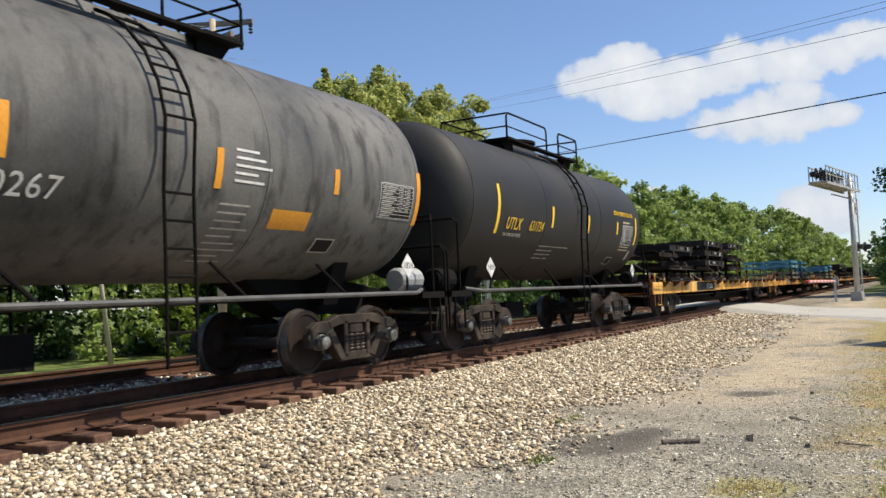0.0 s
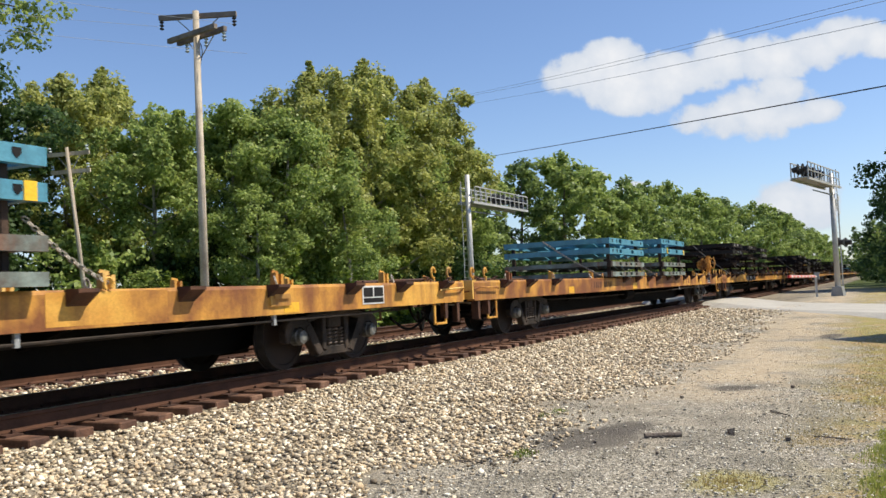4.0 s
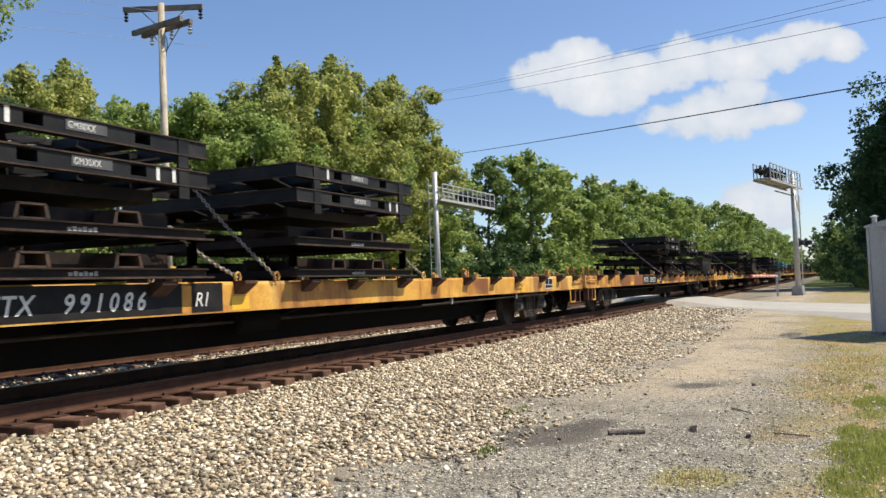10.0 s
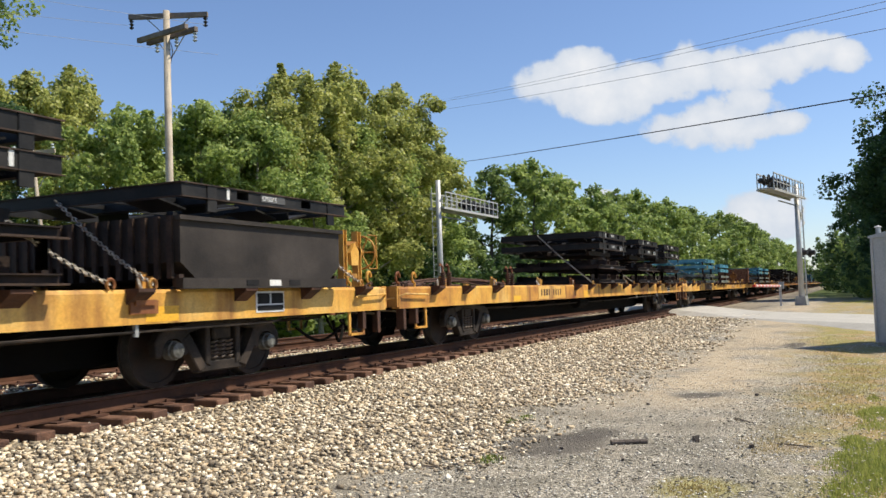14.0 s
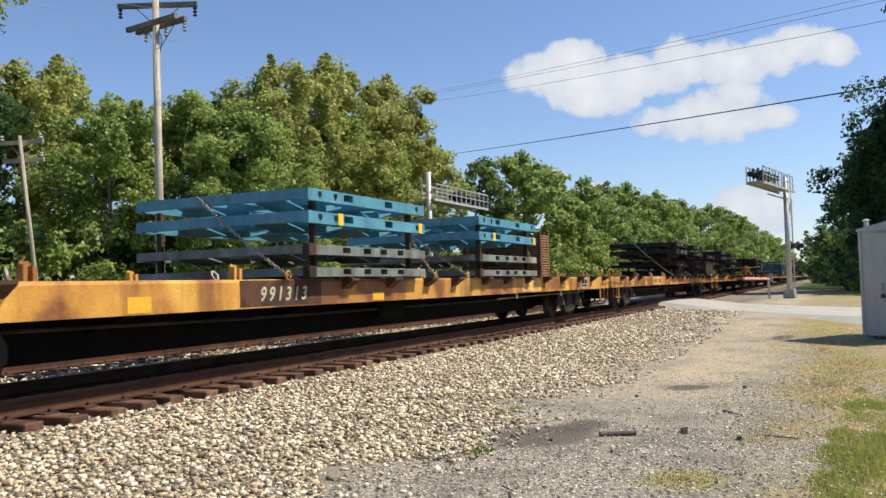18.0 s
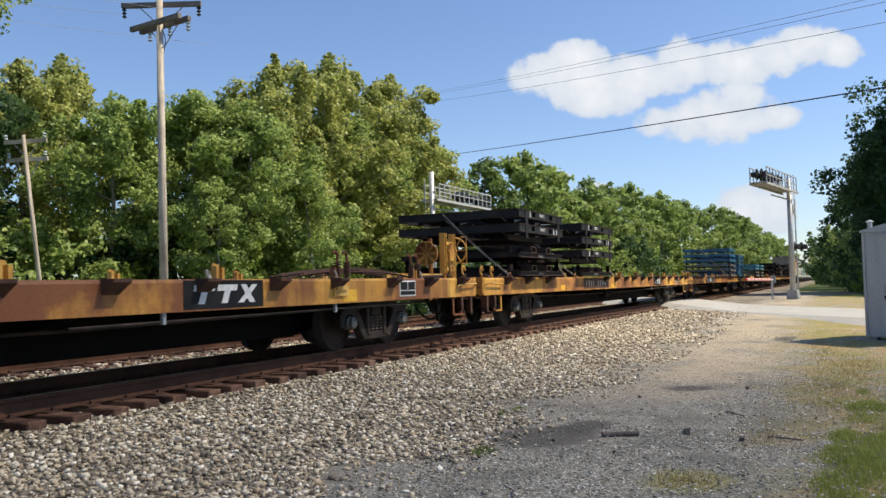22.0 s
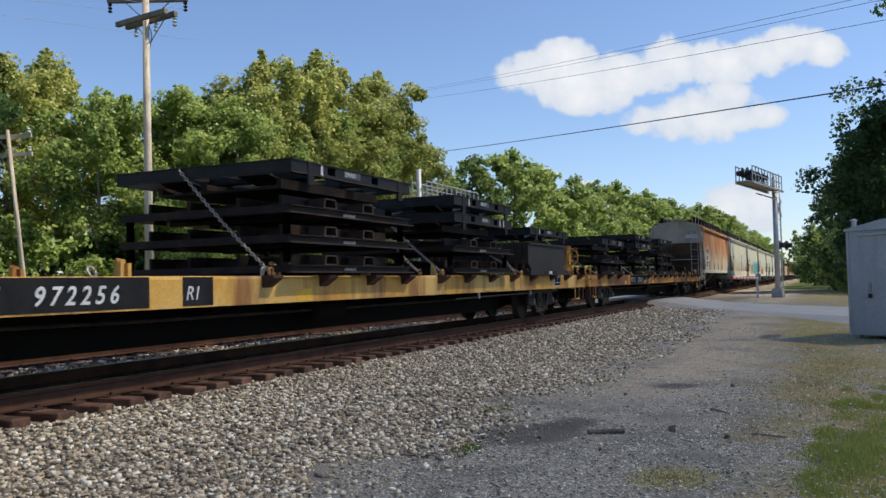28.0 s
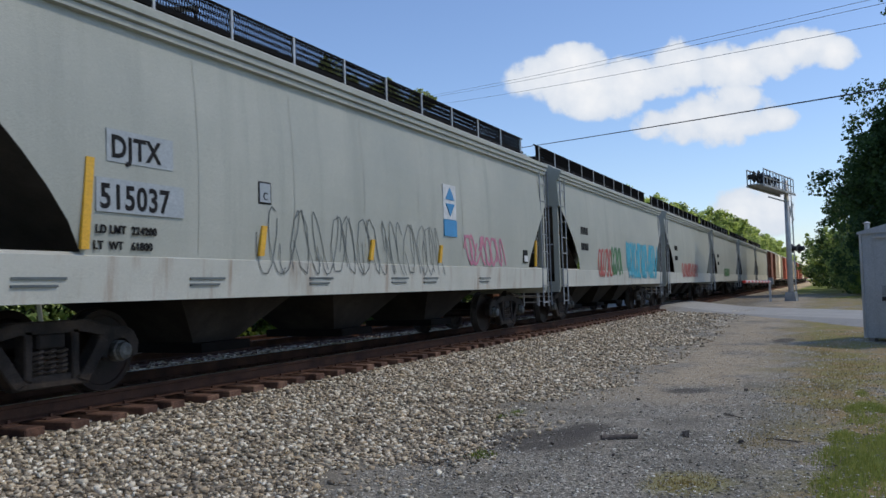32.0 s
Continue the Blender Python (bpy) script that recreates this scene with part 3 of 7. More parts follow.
def scatter_stones(name, places, sizes, material, label, seed=3, flat=1.0):
    rng = np.random.default_rng(seed)
    shapes, f = stone_shapes(30, seed)
    n = len(places)
    pick = rng.integers(0, len(shapes), n)
    base = np.array(shapes)[pick]
    squash = np.stack([rng.uniform(0.85, 1.65, n), rng.uniform(0.65, 1.05, n), rng.uniform(0.40, 0.80, n) * flat], 1)
    base = base * squash[:, None, :]
    ang = rng.uniform(0, 2 * np.pi, n)
    tip = rng.uniform(-0.9, 0.9, n) * flat
    ca, sa, ct, st = np.cos(ang), np.sin(ang), np.cos(tip), np.sin(tip)
    x, y, z = base[:, :, 0], base[:, :, 1], base[:, :, 2]
    y, z = y * ct[:, None] - z * st[:, None], y * st[:, None] + z * ct[:, None]
    x, y = x * ca[:, None] - y * sa[:, None], x * sa[:, None] + y * ca[:, None]
    pts = np.stack([x, y, z], 2) * (np.array(sizes) / 2)[:, None, None] + np.array(places)[:, None, :]
    faces = (f[None] + 8 * np.arange(n)[:, None, None]).reshape(-1, 3)
    me = bpy.data.meshes.new(name)
    me.vertices.add(n * 8)
    me.vertices.foreach_set("co", pts.reshape(-1))
    me.loops.add(len(faces) * 3)
    me.loops.foreach_set("vertex_index", faces.reshape(-1).astype(np.int32))
    me.polygons.add(len(faces))
    me.polygons.foreach_set("loop_start", np.arange(0, len(faces) * 3, 3, dtype=np.int32))
    me.materials.append(material)
    me.update()
    me.validate()
    return tagged(new(name, me), label, "stones", kind="stuff")


def ballast_places(x0, x1, y0, y1, per_m2, rng, lift=0.0):
    n = int((x1 - x0) * (y1 - y0) * per_m2)
    xs, ys = rng.uniform(x0, x1, n), rng.uniform(y0, y1, n)
    return [(x, y, ground_height(x, y) + lift + rng.uniform(-0.022, 0.030)) for x, y in zip(xs, ys)]


rng = np.random.default_rng(11)
near = []
for a, b, d in ((2.2, 9, 900), (9, 16, 720), (16, 26, 420), (26, 40, 130)):
    for p in ballast_places(a, b, -5.2, -1.36, d, rng):
        edge = -4.55 + 0.35 * math.sin(p[0] * 1.3) + 0.25 * math.sin(p[0] * 3.1)
        if p[1] > edge or rng.random() < 0.16 * math.exp((p[1] - edge) * 1.5):
            near.append(p)
scatter_stones("ballast", near, np.random.default_rng(5).uniform(0.024, 0.066, len(near)) * np.array([1.0 + 0.02 * max(0.0, p[0] - 14) for p in near]) * np.where(np.random.default_rng(6).random(len(near)) < 0.08, 1.35, 1.0), M_STONE,
               "pale crushed limestone ballast on the track shoulder")
bed = ballast_places(2.5, 14, -1.36, 1.6, 250, rng, -0.02) + ballast_places(14, 34, -1.36, 1.6, 110, rng, -0.02)
bed += ballast_places(4, 24, 1.5, 6.2, 130, rng, 0.05) + ballast_places(24, 50, 1.5, 6.9, 60, rng, 0.05)
scatter_stones("ballast", bed, np.random.default_rng(8).uniform(0.04, 0.085, len(bed)), M_STONE, "crushed stone ballast between the ties of two tracks", 9)
grit = [p for p in ballast_places(5, 10, -9.2, -4.3, 1100, rng, -0.004) + ballast_places(10, 15, -9.5, -4.3, 700, rng, -0.004) + ballast_places(15, 26, -10.5, -4.2, 200, rng, -0.004)]
grit = [p for p in grit if ((p[0] - 8.85) / 0.85) ** 2 + ((p[1] + 5.35) / 0.5) ** 2 > 1 or rng.random() < 0.12]
grit = [p for p in grit if p[0] < 9.5 or abs(p[1] + 5.9 + 0.3 * math.sin(p[0])) > 1.0 or rng.random() < 0.35]
scatter_stones("gravel", grit, np.random.default_rng(4).uniform(0.1, 1.0, len(grit)) ** 2.2 * 0.030 + 0.007, M_PEBBLE, "loose grey gravel scattered over the dirt lot", 13, 0.5)


def rail_outline(y):
    half = [(0.07, -0.172), (0.07, -0.158), (0.012, -0.135), (0.010, -0.045), (0.036, -0.036), (0.037, -0.006), (0.030, 0.0)]
    return [(y + a, b) for a, b in half] + [(y - a, b) for a, b in reversed(half)]


def build_track(y, name, label, first, last, x_end):
    """Rails on tie plates and wooden ties; ties near the camera's side are single pieces."""
    track = thing(name, label, "railway track", kind="structure")
    for s in (-1, 1):
        part("rail", prism(bmesh.new(), rail_outline(y + s * 0.7525), -120, x_end, "x"), M_RAIL, track)
        bm = bmesh.new()
        box(bm, -120, x_end, y + s * 0.7525 - 0.024, y + s * 0.7525 + 0.024, -0.002, 0.0015)
        part("running_surface", bm, M_TREAD, track, "bright worn rail head")
    rng2 = random.Random(int(y * 10) + 5)
    shapes = []
    for k in range(5):
        bm = bmesh.new()
        box(bm, -0.115 + rng2.uniform(-.008, .008), 0.115, -1.30 + rng2.uniform(-.05, .05), 1.30, -0.17, 0.0)
        bmesh.ops.bevel(bm, geom=bm.edges[:], offset=0.012, segments=1, affect="EDGES")
        me = bpy.data.meshes.new("tie")
        bm.to_mesh(me), bm.free()
        me.materials.append(M_TIE)
        shapes.append(me)
    pitch = 0.497
    rest = bmesh.new()
    plates = bmesh.new()
    i = 0
    x = -30.0
    while x < 150:
        m = pose(x + rng2.uniform(-.03, .03), y + rng2.uniform(-.04, .04), -0.18 + rng2.uniform(-.012, .006), 0, 0, rng2.uniform(-1.2, 1.2))
        if first < x < last:
            t = new("tie", shapes[i % 5])
            t.parent, t.matrix_basis = track, m
            for s in (-1, 1):
                box(plates, x - 0.09, x + 0.09, y + s * 0.7525 - 0.19, y + s * 0.7525 + 0.19, -0.185, -0.168)
                for dy in (-0.1, 0.1):
                    box(plates, x + 0.03, x + 0.06, y + s * 0.7525 + dy - 0.015, y + s * 0.7525 + dy + 0.015, -0.17, -0.135)
        else:
            box(rest, -0.11, 0.11, -1.3, 1.3, -0.17, 0.0, m)
        i += 1
        x += pitch
    part("tie_plate", plates, M_RUST_DARK, track)["kind"] = "stuff"
    part("tie", rest, M_TIE, track)["kind"] = "stuff"


build_track(0.0, "railway_track", "main railway track with rusty rails on brown wooden ties", 1.0, 56.0, 700)
build_track(4.35, "railway_track", "second railway track beyond the train on wooden ties", 4.0, 42.0, 700)


def build_road():
    """A pale lane that climbs obliquely over both tracks."""
    bm = bmesh.new()
    rows = []
    for k in range(25):
        s = -10.5 + k * 0.78
        y = s
        z = -0.27 + 0.25 * min(1.0, max(0.0, (s + 4.5) / 3.6)) if s < 6 else max(-0.9, -(s - 6) * 0.25)
        x = 40.6 + (y + 0.67) * 1.52
        z = min(z, -0.02) if abs(y) < 0.9 or abs(y - 4.35) < 0.9 else z
        rows.append([bm.verts.new((x, y, z)), bm.verts.new((x + 8.0, y, z)), bm.verts.new((x - 1.6, y + 0.1, z - 0.32)), bm.verts.new((x + 9.6, y - 0.1, z - 0.32))])
    for a, b in zip(rows, rows[1:]):
        bm.faces.new((a[0], a[1], b[1], b[0])), bm.faces.new((a[2], a[0], b[0], b[2])), bm.faces.new((a[1], a[3], b[3], b[1]))
    tagged(part("road", bm, M_ASPHALT), "pale worn lane crossing the tracks on a low ramp", "road", kind="structure")


build_road()


# ---- rolling stock: shared running gear ----
def make_truck(parent, x):
    """Two-axle freight truck: bolster, side frames, springs, bearing caps and wheelsets."""
    bm = box(bmesh.new(), -0.17, 0.17, -1.06, 1.06, 0.52, 0.68)
    bmesh.ops.bevel(bm, geom=bm.edges[:], offset=0.02, segments=1, affect="EDGES")
    t = part("truck", bm, M_TRUCK, parent)
    t.matrix_basis = pose(x, 0, 0)
    for s in (-1, 1):
        # cast frame: jaws over the bearings, arched top, columns and slanting struts round open windows, spring seat below
        bm = bmesh.new()
        y0, y1 = s * 1.0 - 0.075, s * 1.0 + 0.075
        prism(bm, [(-0.72, 0.72), (-0.44, 0.80), (0.44, 0.80), (0.72, 0.72), (0.66, 0.61), (0.38, 0.69), (-0.38, 0.69), (-0.66, 0.61)], y0, y1)
        for q in (-1, 1):
            prism(bm, [(q * 0.60, 0.62), (q * 0.70, 0.725), (q * 0.95, 0.715), (q * 1.09, 0.65), (q * 1.165, 0.53), (q * 1.15, 0.37), (q * 1.06, 0.36), (q * 1.03, 0.53), (q * 0.95, 0.585),
                       (q * 0.80, 0.585), (q * 0.73, 0.53), (q * 0.71, 0.36), (q * 0.63, 0.38)], y0 - s * 0.01, y1 + s * 0.02)
            prism(bm, [(q * 0.235, 0.72), (q * 0.33, 0.72), (q * 0.33, 0.24), (q * 0.235, 0.20)], y0, y1)
            prism(bm, [(q * 0.60, 0.63), (q * 0.72, 0.56), (q * 0.66, 0.44), (q * 0.44, 0.15), (q * 0.30, 0.20), (q * 0.52, 0.47)], y0, y1)
        prism(bm, [(-0.47, 0.14), (0.47, 0.14), (0.40, 0.27), (-0.40, 0.27)], y0 - s * 0.02, y1 + s * 0.03)
        bmesh.ops.bevel(bm, geom=bm.edges[:], offset=0.014, segments=1, affect="EDGES")
        part("side_frame", bm, M_TRUCK, t)
        for dx in (-0.145, 0.0, 0.145):
            pts = [(dx + 0.052 * math.cos(k * 1.05), s * 1.02 + 0.052 * math.sin(k * 1.05), 0.27 + 0.245 * k / 30) for k in range(31)]
            part("spring", pipe(bmesh.new(), pts, 0.017, 4), M_SPRING, t)
        for q in (-1, 1):
            bm = lathe(bmesh.new(), [(s * 0.99, 0.115), (s * 1.09, 0.115), (s * 1.10, 0.10), (s * 1.15, 0.09), (s * 1.165, 0.05)], 14, "y", (q * 0.88, 0, 0.44))
            part("bearing_cap", bm, M_CAP, t)
    for q in (-1, 1):
        bm = bmesh.new()
        prof = [(-0.80, 0.10), (-0.80, 0.35), (-0.815, 0.36), (-0.815, 0.415), (-0.70, 0.42), (-0.69, 0.445), (-0.665, 0.44), (-0.665, 0.36), (-0.70, 0.33), (-0.715, 0.2), (-0.66, 0.10), (-0.62, 0.085)]
        prof = [(a, r * 1.06 if r > 0.3 else r) for a, r in prof]
        lathe(bm, prof + [(-a, r) for a, r in reversed(prof)], 36)
        w = part("wheelset", bm, M_WHEEL, t)
        w.data.materials.append(M_WHEEL_TREAD)
        for f in w.data.polygons:
            c = f.center
            if abs(f.normal.y) < 0.5 and math.hypot(c.x, c.z) > 0.43:
                f.material_index = 1
        w.matrix_basis = pose(q * 0.88, 0, 0.445)
    return t


def make_coupler(parent, x, way):
    """Drawbar, knuckle head, striker and air hose at a car's end."""
    bm = bmesh.new()
    box(bm, *sorted((x, x + way * 0.55)), -0.09, 0.09, 0.78, 0.96)
    prism(bm, [(x + way * 0.5, -0.16), (x + way * 0.5, 0.16), (x + way * 0.72, 0.17), (x + way * 0.80, 0.06), (x + way * 0.68, 0.0), (x + way * 0.78, -0.12), (x + way * 0.70, -0.17)], 0.73, 1.0, "z")
    part("coupler", bm, M_RUST, parent)
    bm = bmesh.new()
    pts = [(x + way * (0.1 + 0.55 * k / 8), -0.35, 0.72 - 0.42 * math.sin(math.pi * (k / 8) * 0.62) ** 0.8 + 0.02 * k) for k in range(9)]
    part("air_hose", pipe(bm, pts, 0.024, 6), M_BLACK, parent)
    bm = pipe(bmesh.new(), [(x + way * 0.05, -1.3, 0.72), (x + way * 0.05, -0.3, 0.78), (x + way * 0.3, -0.2, 0.86)], 0.016, 6)
    part("uncoupling_lever", bm, M_CHAIN, parent)


# ---- flat cars ----
def make_flat():
    car = thing("flat_car", "yellow steel flat car with rust-streaked side sill and stake pockets", "flat car", "flat cars in the train")
    a, b = 0.24, L_FLAT - 0.24
    part("deck", box(bmesh.new(), a, b, -1.24, 1.24, 1.06, 1.125), M_DECK, car, "rusty worn steel deck")
    for s in (-1, 1):
        o = [(1.37, 0.77), (1.37, 1.10), (1.35, 1.14), (1.24, 1.14), (1.24, 1.105), (1.34, 1.095), (1.34, 0.81), (1.22, 0.81), (1.22, 0.77)]
        part("side_sill", prism(bmesh.new(), [(s * y, z) for y, z in o], a, b, "x"), M_YELLOW, car)
    prof = [(a + 0.1, 1.05), (b - 0.1, 1.05), (b - 0.1, 0.74), (25.4, 0.72), (22.4, 0.28), (5.3, 0.28), (2.3, 0.72), (a + 0.1, 0.74)]
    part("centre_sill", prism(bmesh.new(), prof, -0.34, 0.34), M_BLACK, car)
    shared = None
    for k in range(9):
        x = 6.6 + k * 1.81
        if shared is None:
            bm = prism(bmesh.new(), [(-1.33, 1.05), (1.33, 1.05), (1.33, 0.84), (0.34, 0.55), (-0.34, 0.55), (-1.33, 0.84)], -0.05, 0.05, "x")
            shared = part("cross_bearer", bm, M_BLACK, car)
            shared.matrix_basis = pose(x, 0, 0)
        else:
            twin(shared, car, pose(x, 0, 0))
    for x, w in ((a, 1), (b, -1)):
        bm = box(bmesh.new(), *sorted((x - w * 0.06, x + w * 0.10)), -1.36, 1.36, 0.80, 1.15)
        part("end_sill", bm, M_YELLOW, car)
        make_coupler(car, x + w * 0.30, -w)
        bm = box(bmesh.new(), *sorted((x, x - w * 0.18)), -0.3, 0.3, 0.70, 1.06)
        part("striker", bm, M_RUST, car)
    shared = {}
    rng2 = random.Random(4)
    for s in (-1, 1):
        spots = [1.5 + 0.4 * rng2.random() + k * 1.46 for k in range(18)]
        for x in [q for q in spots if not 5.8 < q < 10.0 and not L_FLAT - 3.85 < q < L_FLAT - 2.8]:
            if s not in shared:
                bm = prism(bmesh.new(), [(s * 1.36, 1.147), (s * 1.55, 1.147), (s * 1.55, 1.11), (s * 1.365, 0.98)], -0.12, 0.12, "x")
                shared[s] = part("stake_pocket", bm, M_RUST_DARK, car)
                shared[s].matrix_basis = pose(x, 0, 0)
            else:
                twin(shared[s], car, pose(x, 0, 0))
        for x in (1.1, L_FLAT - 1.1):
            bm = bmesh.new()
            for dx in (-0.2, 0.2):
                box(bm, x + dx - 0.03, x + dx + 0.03, s * 1.33 - 0.012, s * 1.33 + 0.012, 0.42, 0.80)
            box(bm, x - 0.2, x + 0.2, s * 1.33 - 0.03, s * 1.33 + 0.03, 0.41, 0.445)
            part("step", bm, M_YELLOW, car)
    # end fittings on the near side: strap brackets, cut lever, hoses, hooks and slack chain
    for x, w in ((a, 1), (b, -1)):
        for d, z0 in ((0.16, 0.42), (0.62, 0.50)):
            bm = box(bmesh.new(), *sorted((x + w * d, x + w * (d + 0.09))), -1.36, -1.33, z0, 0.84)
            box(bm, *sorted((x + w * d, x + w * (d + 0.015))), -1.33, -1.22, z0, 0.84)
            part("hanger_bracket", bm, M_RUST_DARK, car)
        bm = pipe(bmesh.new(), [(x + w * 1.0, -1.42, 0.98), (x + w * 0.95, -1.44, 1.0), (x + w * 0.12, -1.44, 1.02), (x - w * 0.06, -1.30, 0.95), (x - w * 0.08, -0.4, 0.86)], 0.016, 6)
        part("cut_lever", bm, M_YELLOW, car)
        bm = pipe(bmesh.new(), [(x + w * (0.6 - 0.1 * k), -0.75 + 0.04 * k, 0.62 - 0.34 * math.sin(math.pi * k / 9)) for k in range(10)], 0.028, 6)
        part("hose_loop", bm, M_BLACK, car)
        bm = pipe(bmesh.new(), [(x + w * (1.9 - 0.14 * k), -0.95, 0.58 - 0.22 * math.sin(math.pi * k / 9)) for k in range(10)], 0.022, 6)
        part("hose_loop", bm, M_BLACK, car)
        for d in (0.25, 0.85):
            pts = [(x + w * d + 0.07 * math.cos(q * math.pi / 5), -1.22, 1.30 + 0.09 * math.sin(q * math.pi / 5)) for q in range(9)] + [(x + w * d + 0.02, -1.22, 1.12)]
            part("hook", pipe(bmesh.new(), pts, 0.022, 6), M_YELLOW, car, "yellow lashing hook")
        bm = bmesh.new()
        for k in range(16):
            c = Vector((x + w * (0.3 + 0.062 * k), -1.28, 1.20 - 0.10 * math.sin(math.pi * k / 15) + 0.02 * (k % 2)))
            pipe(bm, [c + Vector((0.042 * math.cos(q), 0.028 * math.sin(q) * (k % 2), 0.028 * math.sin(q) * ((k + 1) % 2))) for q in (0, 1.05, 2.1, 3.14, 4.19, 5.24, 6.283)], 0.012, 4)
        part("slack_chain", bm, M_RUST_DARK, car, "rusty slack chain lying along the deck edge")
        bm = rod(bmesh.new(), (x + w * 0.9, -1.05, 1.18), (x + w * 2.5, -0.7, 1.17), 0.03, 6)
        rod(bm, (x + w * 1.3, -0.5, 1.16), (x + w * 3.0, -1.15, 1.16), 0.022, 6)
        part("loose_bar", bm, M_RUST_DARK, car, "rusty bars lying on the deck")
    # stub stakes and lashing rings along both edges
    stub = None
    for k in range(9):
        x = 2.2 + k * 2.9 + rng2.uniform(-.4, .4)
        for s in (-1, 1):
            if stub is None:
                bm = box(bmesh.new(), -0.09, -0.04, -0.04, 0.04, 0, 0.19)
                box(bm, 0.02, 0.07, -0.04, 0.04, 0, 0.17)
                prism(bm, [(-0.10, 0), (0.09, 0), (0.06, 0.21), (-0.06, 0.23)], 0.04, 0.06)
                stub = part("stub_stake", bm, M_YELLOW, car)
                stub.matrix_basis = pose(x, s * 1.12, 1.12)
            else:
                twin(stub, car, pose(x + (0.5 if s > 0 else 0), s * 1.12, 1.12))
    ring = None
    for k in range(9):
        x = 1.9 + k * 2.9
        if ring is None:
            bm = bmesh.new()
            pts = [(0.055 * math.cos(q * math.pi / 4), 0, 0.06 + 0.065 * math.sin(q * math.pi / 4)) for q in range(9)]
            ring = part("lashing_ring", pipe(bm, pts, 0.014, 6), M_CHAIN, car)
            ring.matrix_basis = pose(x, -1.3, 1.135, 0, 0, 20)
        else:
            twin(ring, car, pose(x, -1.3, 1.135, rng2.uniform(-30, 30), 0, rng2.uniform(0, 60)))
    make_truck(car, 3.82), make_truck(car, L_FLAT - 3.89)
    bm = pipe(bmesh.new(), [(1.2, -0.75, 0.70), (9.0, -0.8, 0.62), (18.0, -0.8, 0.62), (L_FLAT - 1.2, -0.75, 0.70)], 0.022, 6)
    part("brake_pipe", bm, M_TRUCK, car)
    bm = pipe(bmesh.new(), [(L_FLAT - 10.5, -1.31, 0.66), (L_FLAT - 6.0, -1.31, 0.69), (L_FLAT - 3.2, -1.31, 0.70), (L_FLAT - 2.9, -1.28, 0.76), (L_FLAT - 2.3, -1.2, 0.74)], 0.016, 6)
    rel = part("release_rod", bm, M_TRUCK, car, "long thin release rod slung below the sill")
    for x in (L_FLAT - 9.2, L_FLAT - 5.6):
        part("rod_hanger", box(bmesh.new(), x - 0.025, x + 0.025, -1.335, -1.295, 0.64, 0.80), M_GALV_DULL, rel)
    bm = box(bmesh.new(), L_FLAT - 5.75, L_FLAT - 5.35, -1.40, -1.37, 0.88, 1.02)
    box(bm, L_FLAT - 5.70, L_FLAT - 5.40, -1.43, -1.40, 0.97, 1.03)
    part("waybill_pocket", bm, M_YELLOW, car)
    bm = lathe(bmesh.new(), [(12.6, 0.12), (12.65, 0.17), (13.5, 0.17), (13.55, 0.12)], 14, "x", (0, -0.75, 0.62))
    part("air_reservoir", bm, M_BLACK, car)
    # data plate with two black fields near the far end
    plate = plaque("data_plate", L_FLAT - 3.62, L_FLAT - 3.02, 0.83, 1.10, -1.372, M_WHITE, car, "white framed data plate")
    for x0, x1, z0, z1 in ((-3.59, -3.34, 0.94, 1.075), (-3.30, -3.05, 0.94, 1.075), (-3.59, -3.05, 0.855, 0.92)):
        plaque("plate_field", L_FLAT + x0, L_FLAT + x1, z0, z1, -1.3785, M_INK, plate)
    return car


def add_brake_stand(car, x, face=1):
    """Hand-brake stand: two yellow channel posts, a brace and a spoked wheel."""
    st = None
    for dx in (-0.24, 0.20):
        # channel posts: web and two flanges
        bm = bmesh.new()
        box(bm, x + dx - 0.055, x + dx + 0.055, -0.86, -0.845, 1.1, 2.06)
        box(bm, x + dx - 0.055, x + dx - 0.04, -0.96, -0.86, 1.1, 2.06), box(bm, x + dx + 0.04, x + dx + 0.055, -0.96, -0.86, 1.1, 2.06)
        box(bm, x + dx - 0.10, x + dx + 0.10, -0.98, -0.80, 1.12, 1.15)
        if st:
            part("post", bm, M_YELLOW, st)
        else:
            st = part("brake_stand", bm, M_YELLOW, car, "yellow hand-brake stand")
    for z in (1.30, 1.55, 1.82):
        part("cross_bar", box(bmesh.new(), x - 0.20, x + 0.16, -0.94, -0.90, z, z + 0.07), M_YELLOW, st)
    bm = prism(bmesh.new(), [(x - 0.12, 1.50), (x + 0.08, 1.50), (x + 0.12, 1.72), (x - 0.02, 1.86), (x - 0.14, 1.70)], -1.0, -0.94)
    part("gear_case", bm, M_YELLOW, st)
    x += 0.24
    bm = bmesh.new()
    n = 18
    ringpts = [(x + face * 0.14, -0.88 + 0.27 * math.cos(2 * math.pi * k / n), 1.72 + 0.27 * math.sin(2 * math.pi * k / n)) for k in range(n + 1)]
    pipe(bm, ringpts, 0.018, 6)
    wheel = part("brake_wheel", bm, M_YELLOW, st)
    for k in range(0, 6, 2):
        rod_bm = rod(bmesh.new(), ringpts[k * 3], ringpts[(k * 3 + 9) % 18], 0.013, 6)
        part("spoke", rod_bm, M_YELLOW, wheel)
    part("hub", lathe(bmesh.new(), [(x, 0.09), (x + face * 0.12, 0.07), (x + face * 0.16, 0.03)], 10, "x", (0, -0.88, 1.72)), M_YELLOW, wheel)
    bm = pipe(bmesh.new(), [(x + face * 0.05, -1.07, 1.45), (x + face * 0.32, -1.07, 1.45), (x + face * 0.32, -1.07, 2.0), (x + face * 0.05, -1.07, 2.0)], 0.014, 6)
    part("guard_rail", bm, M_YELLOW, st)


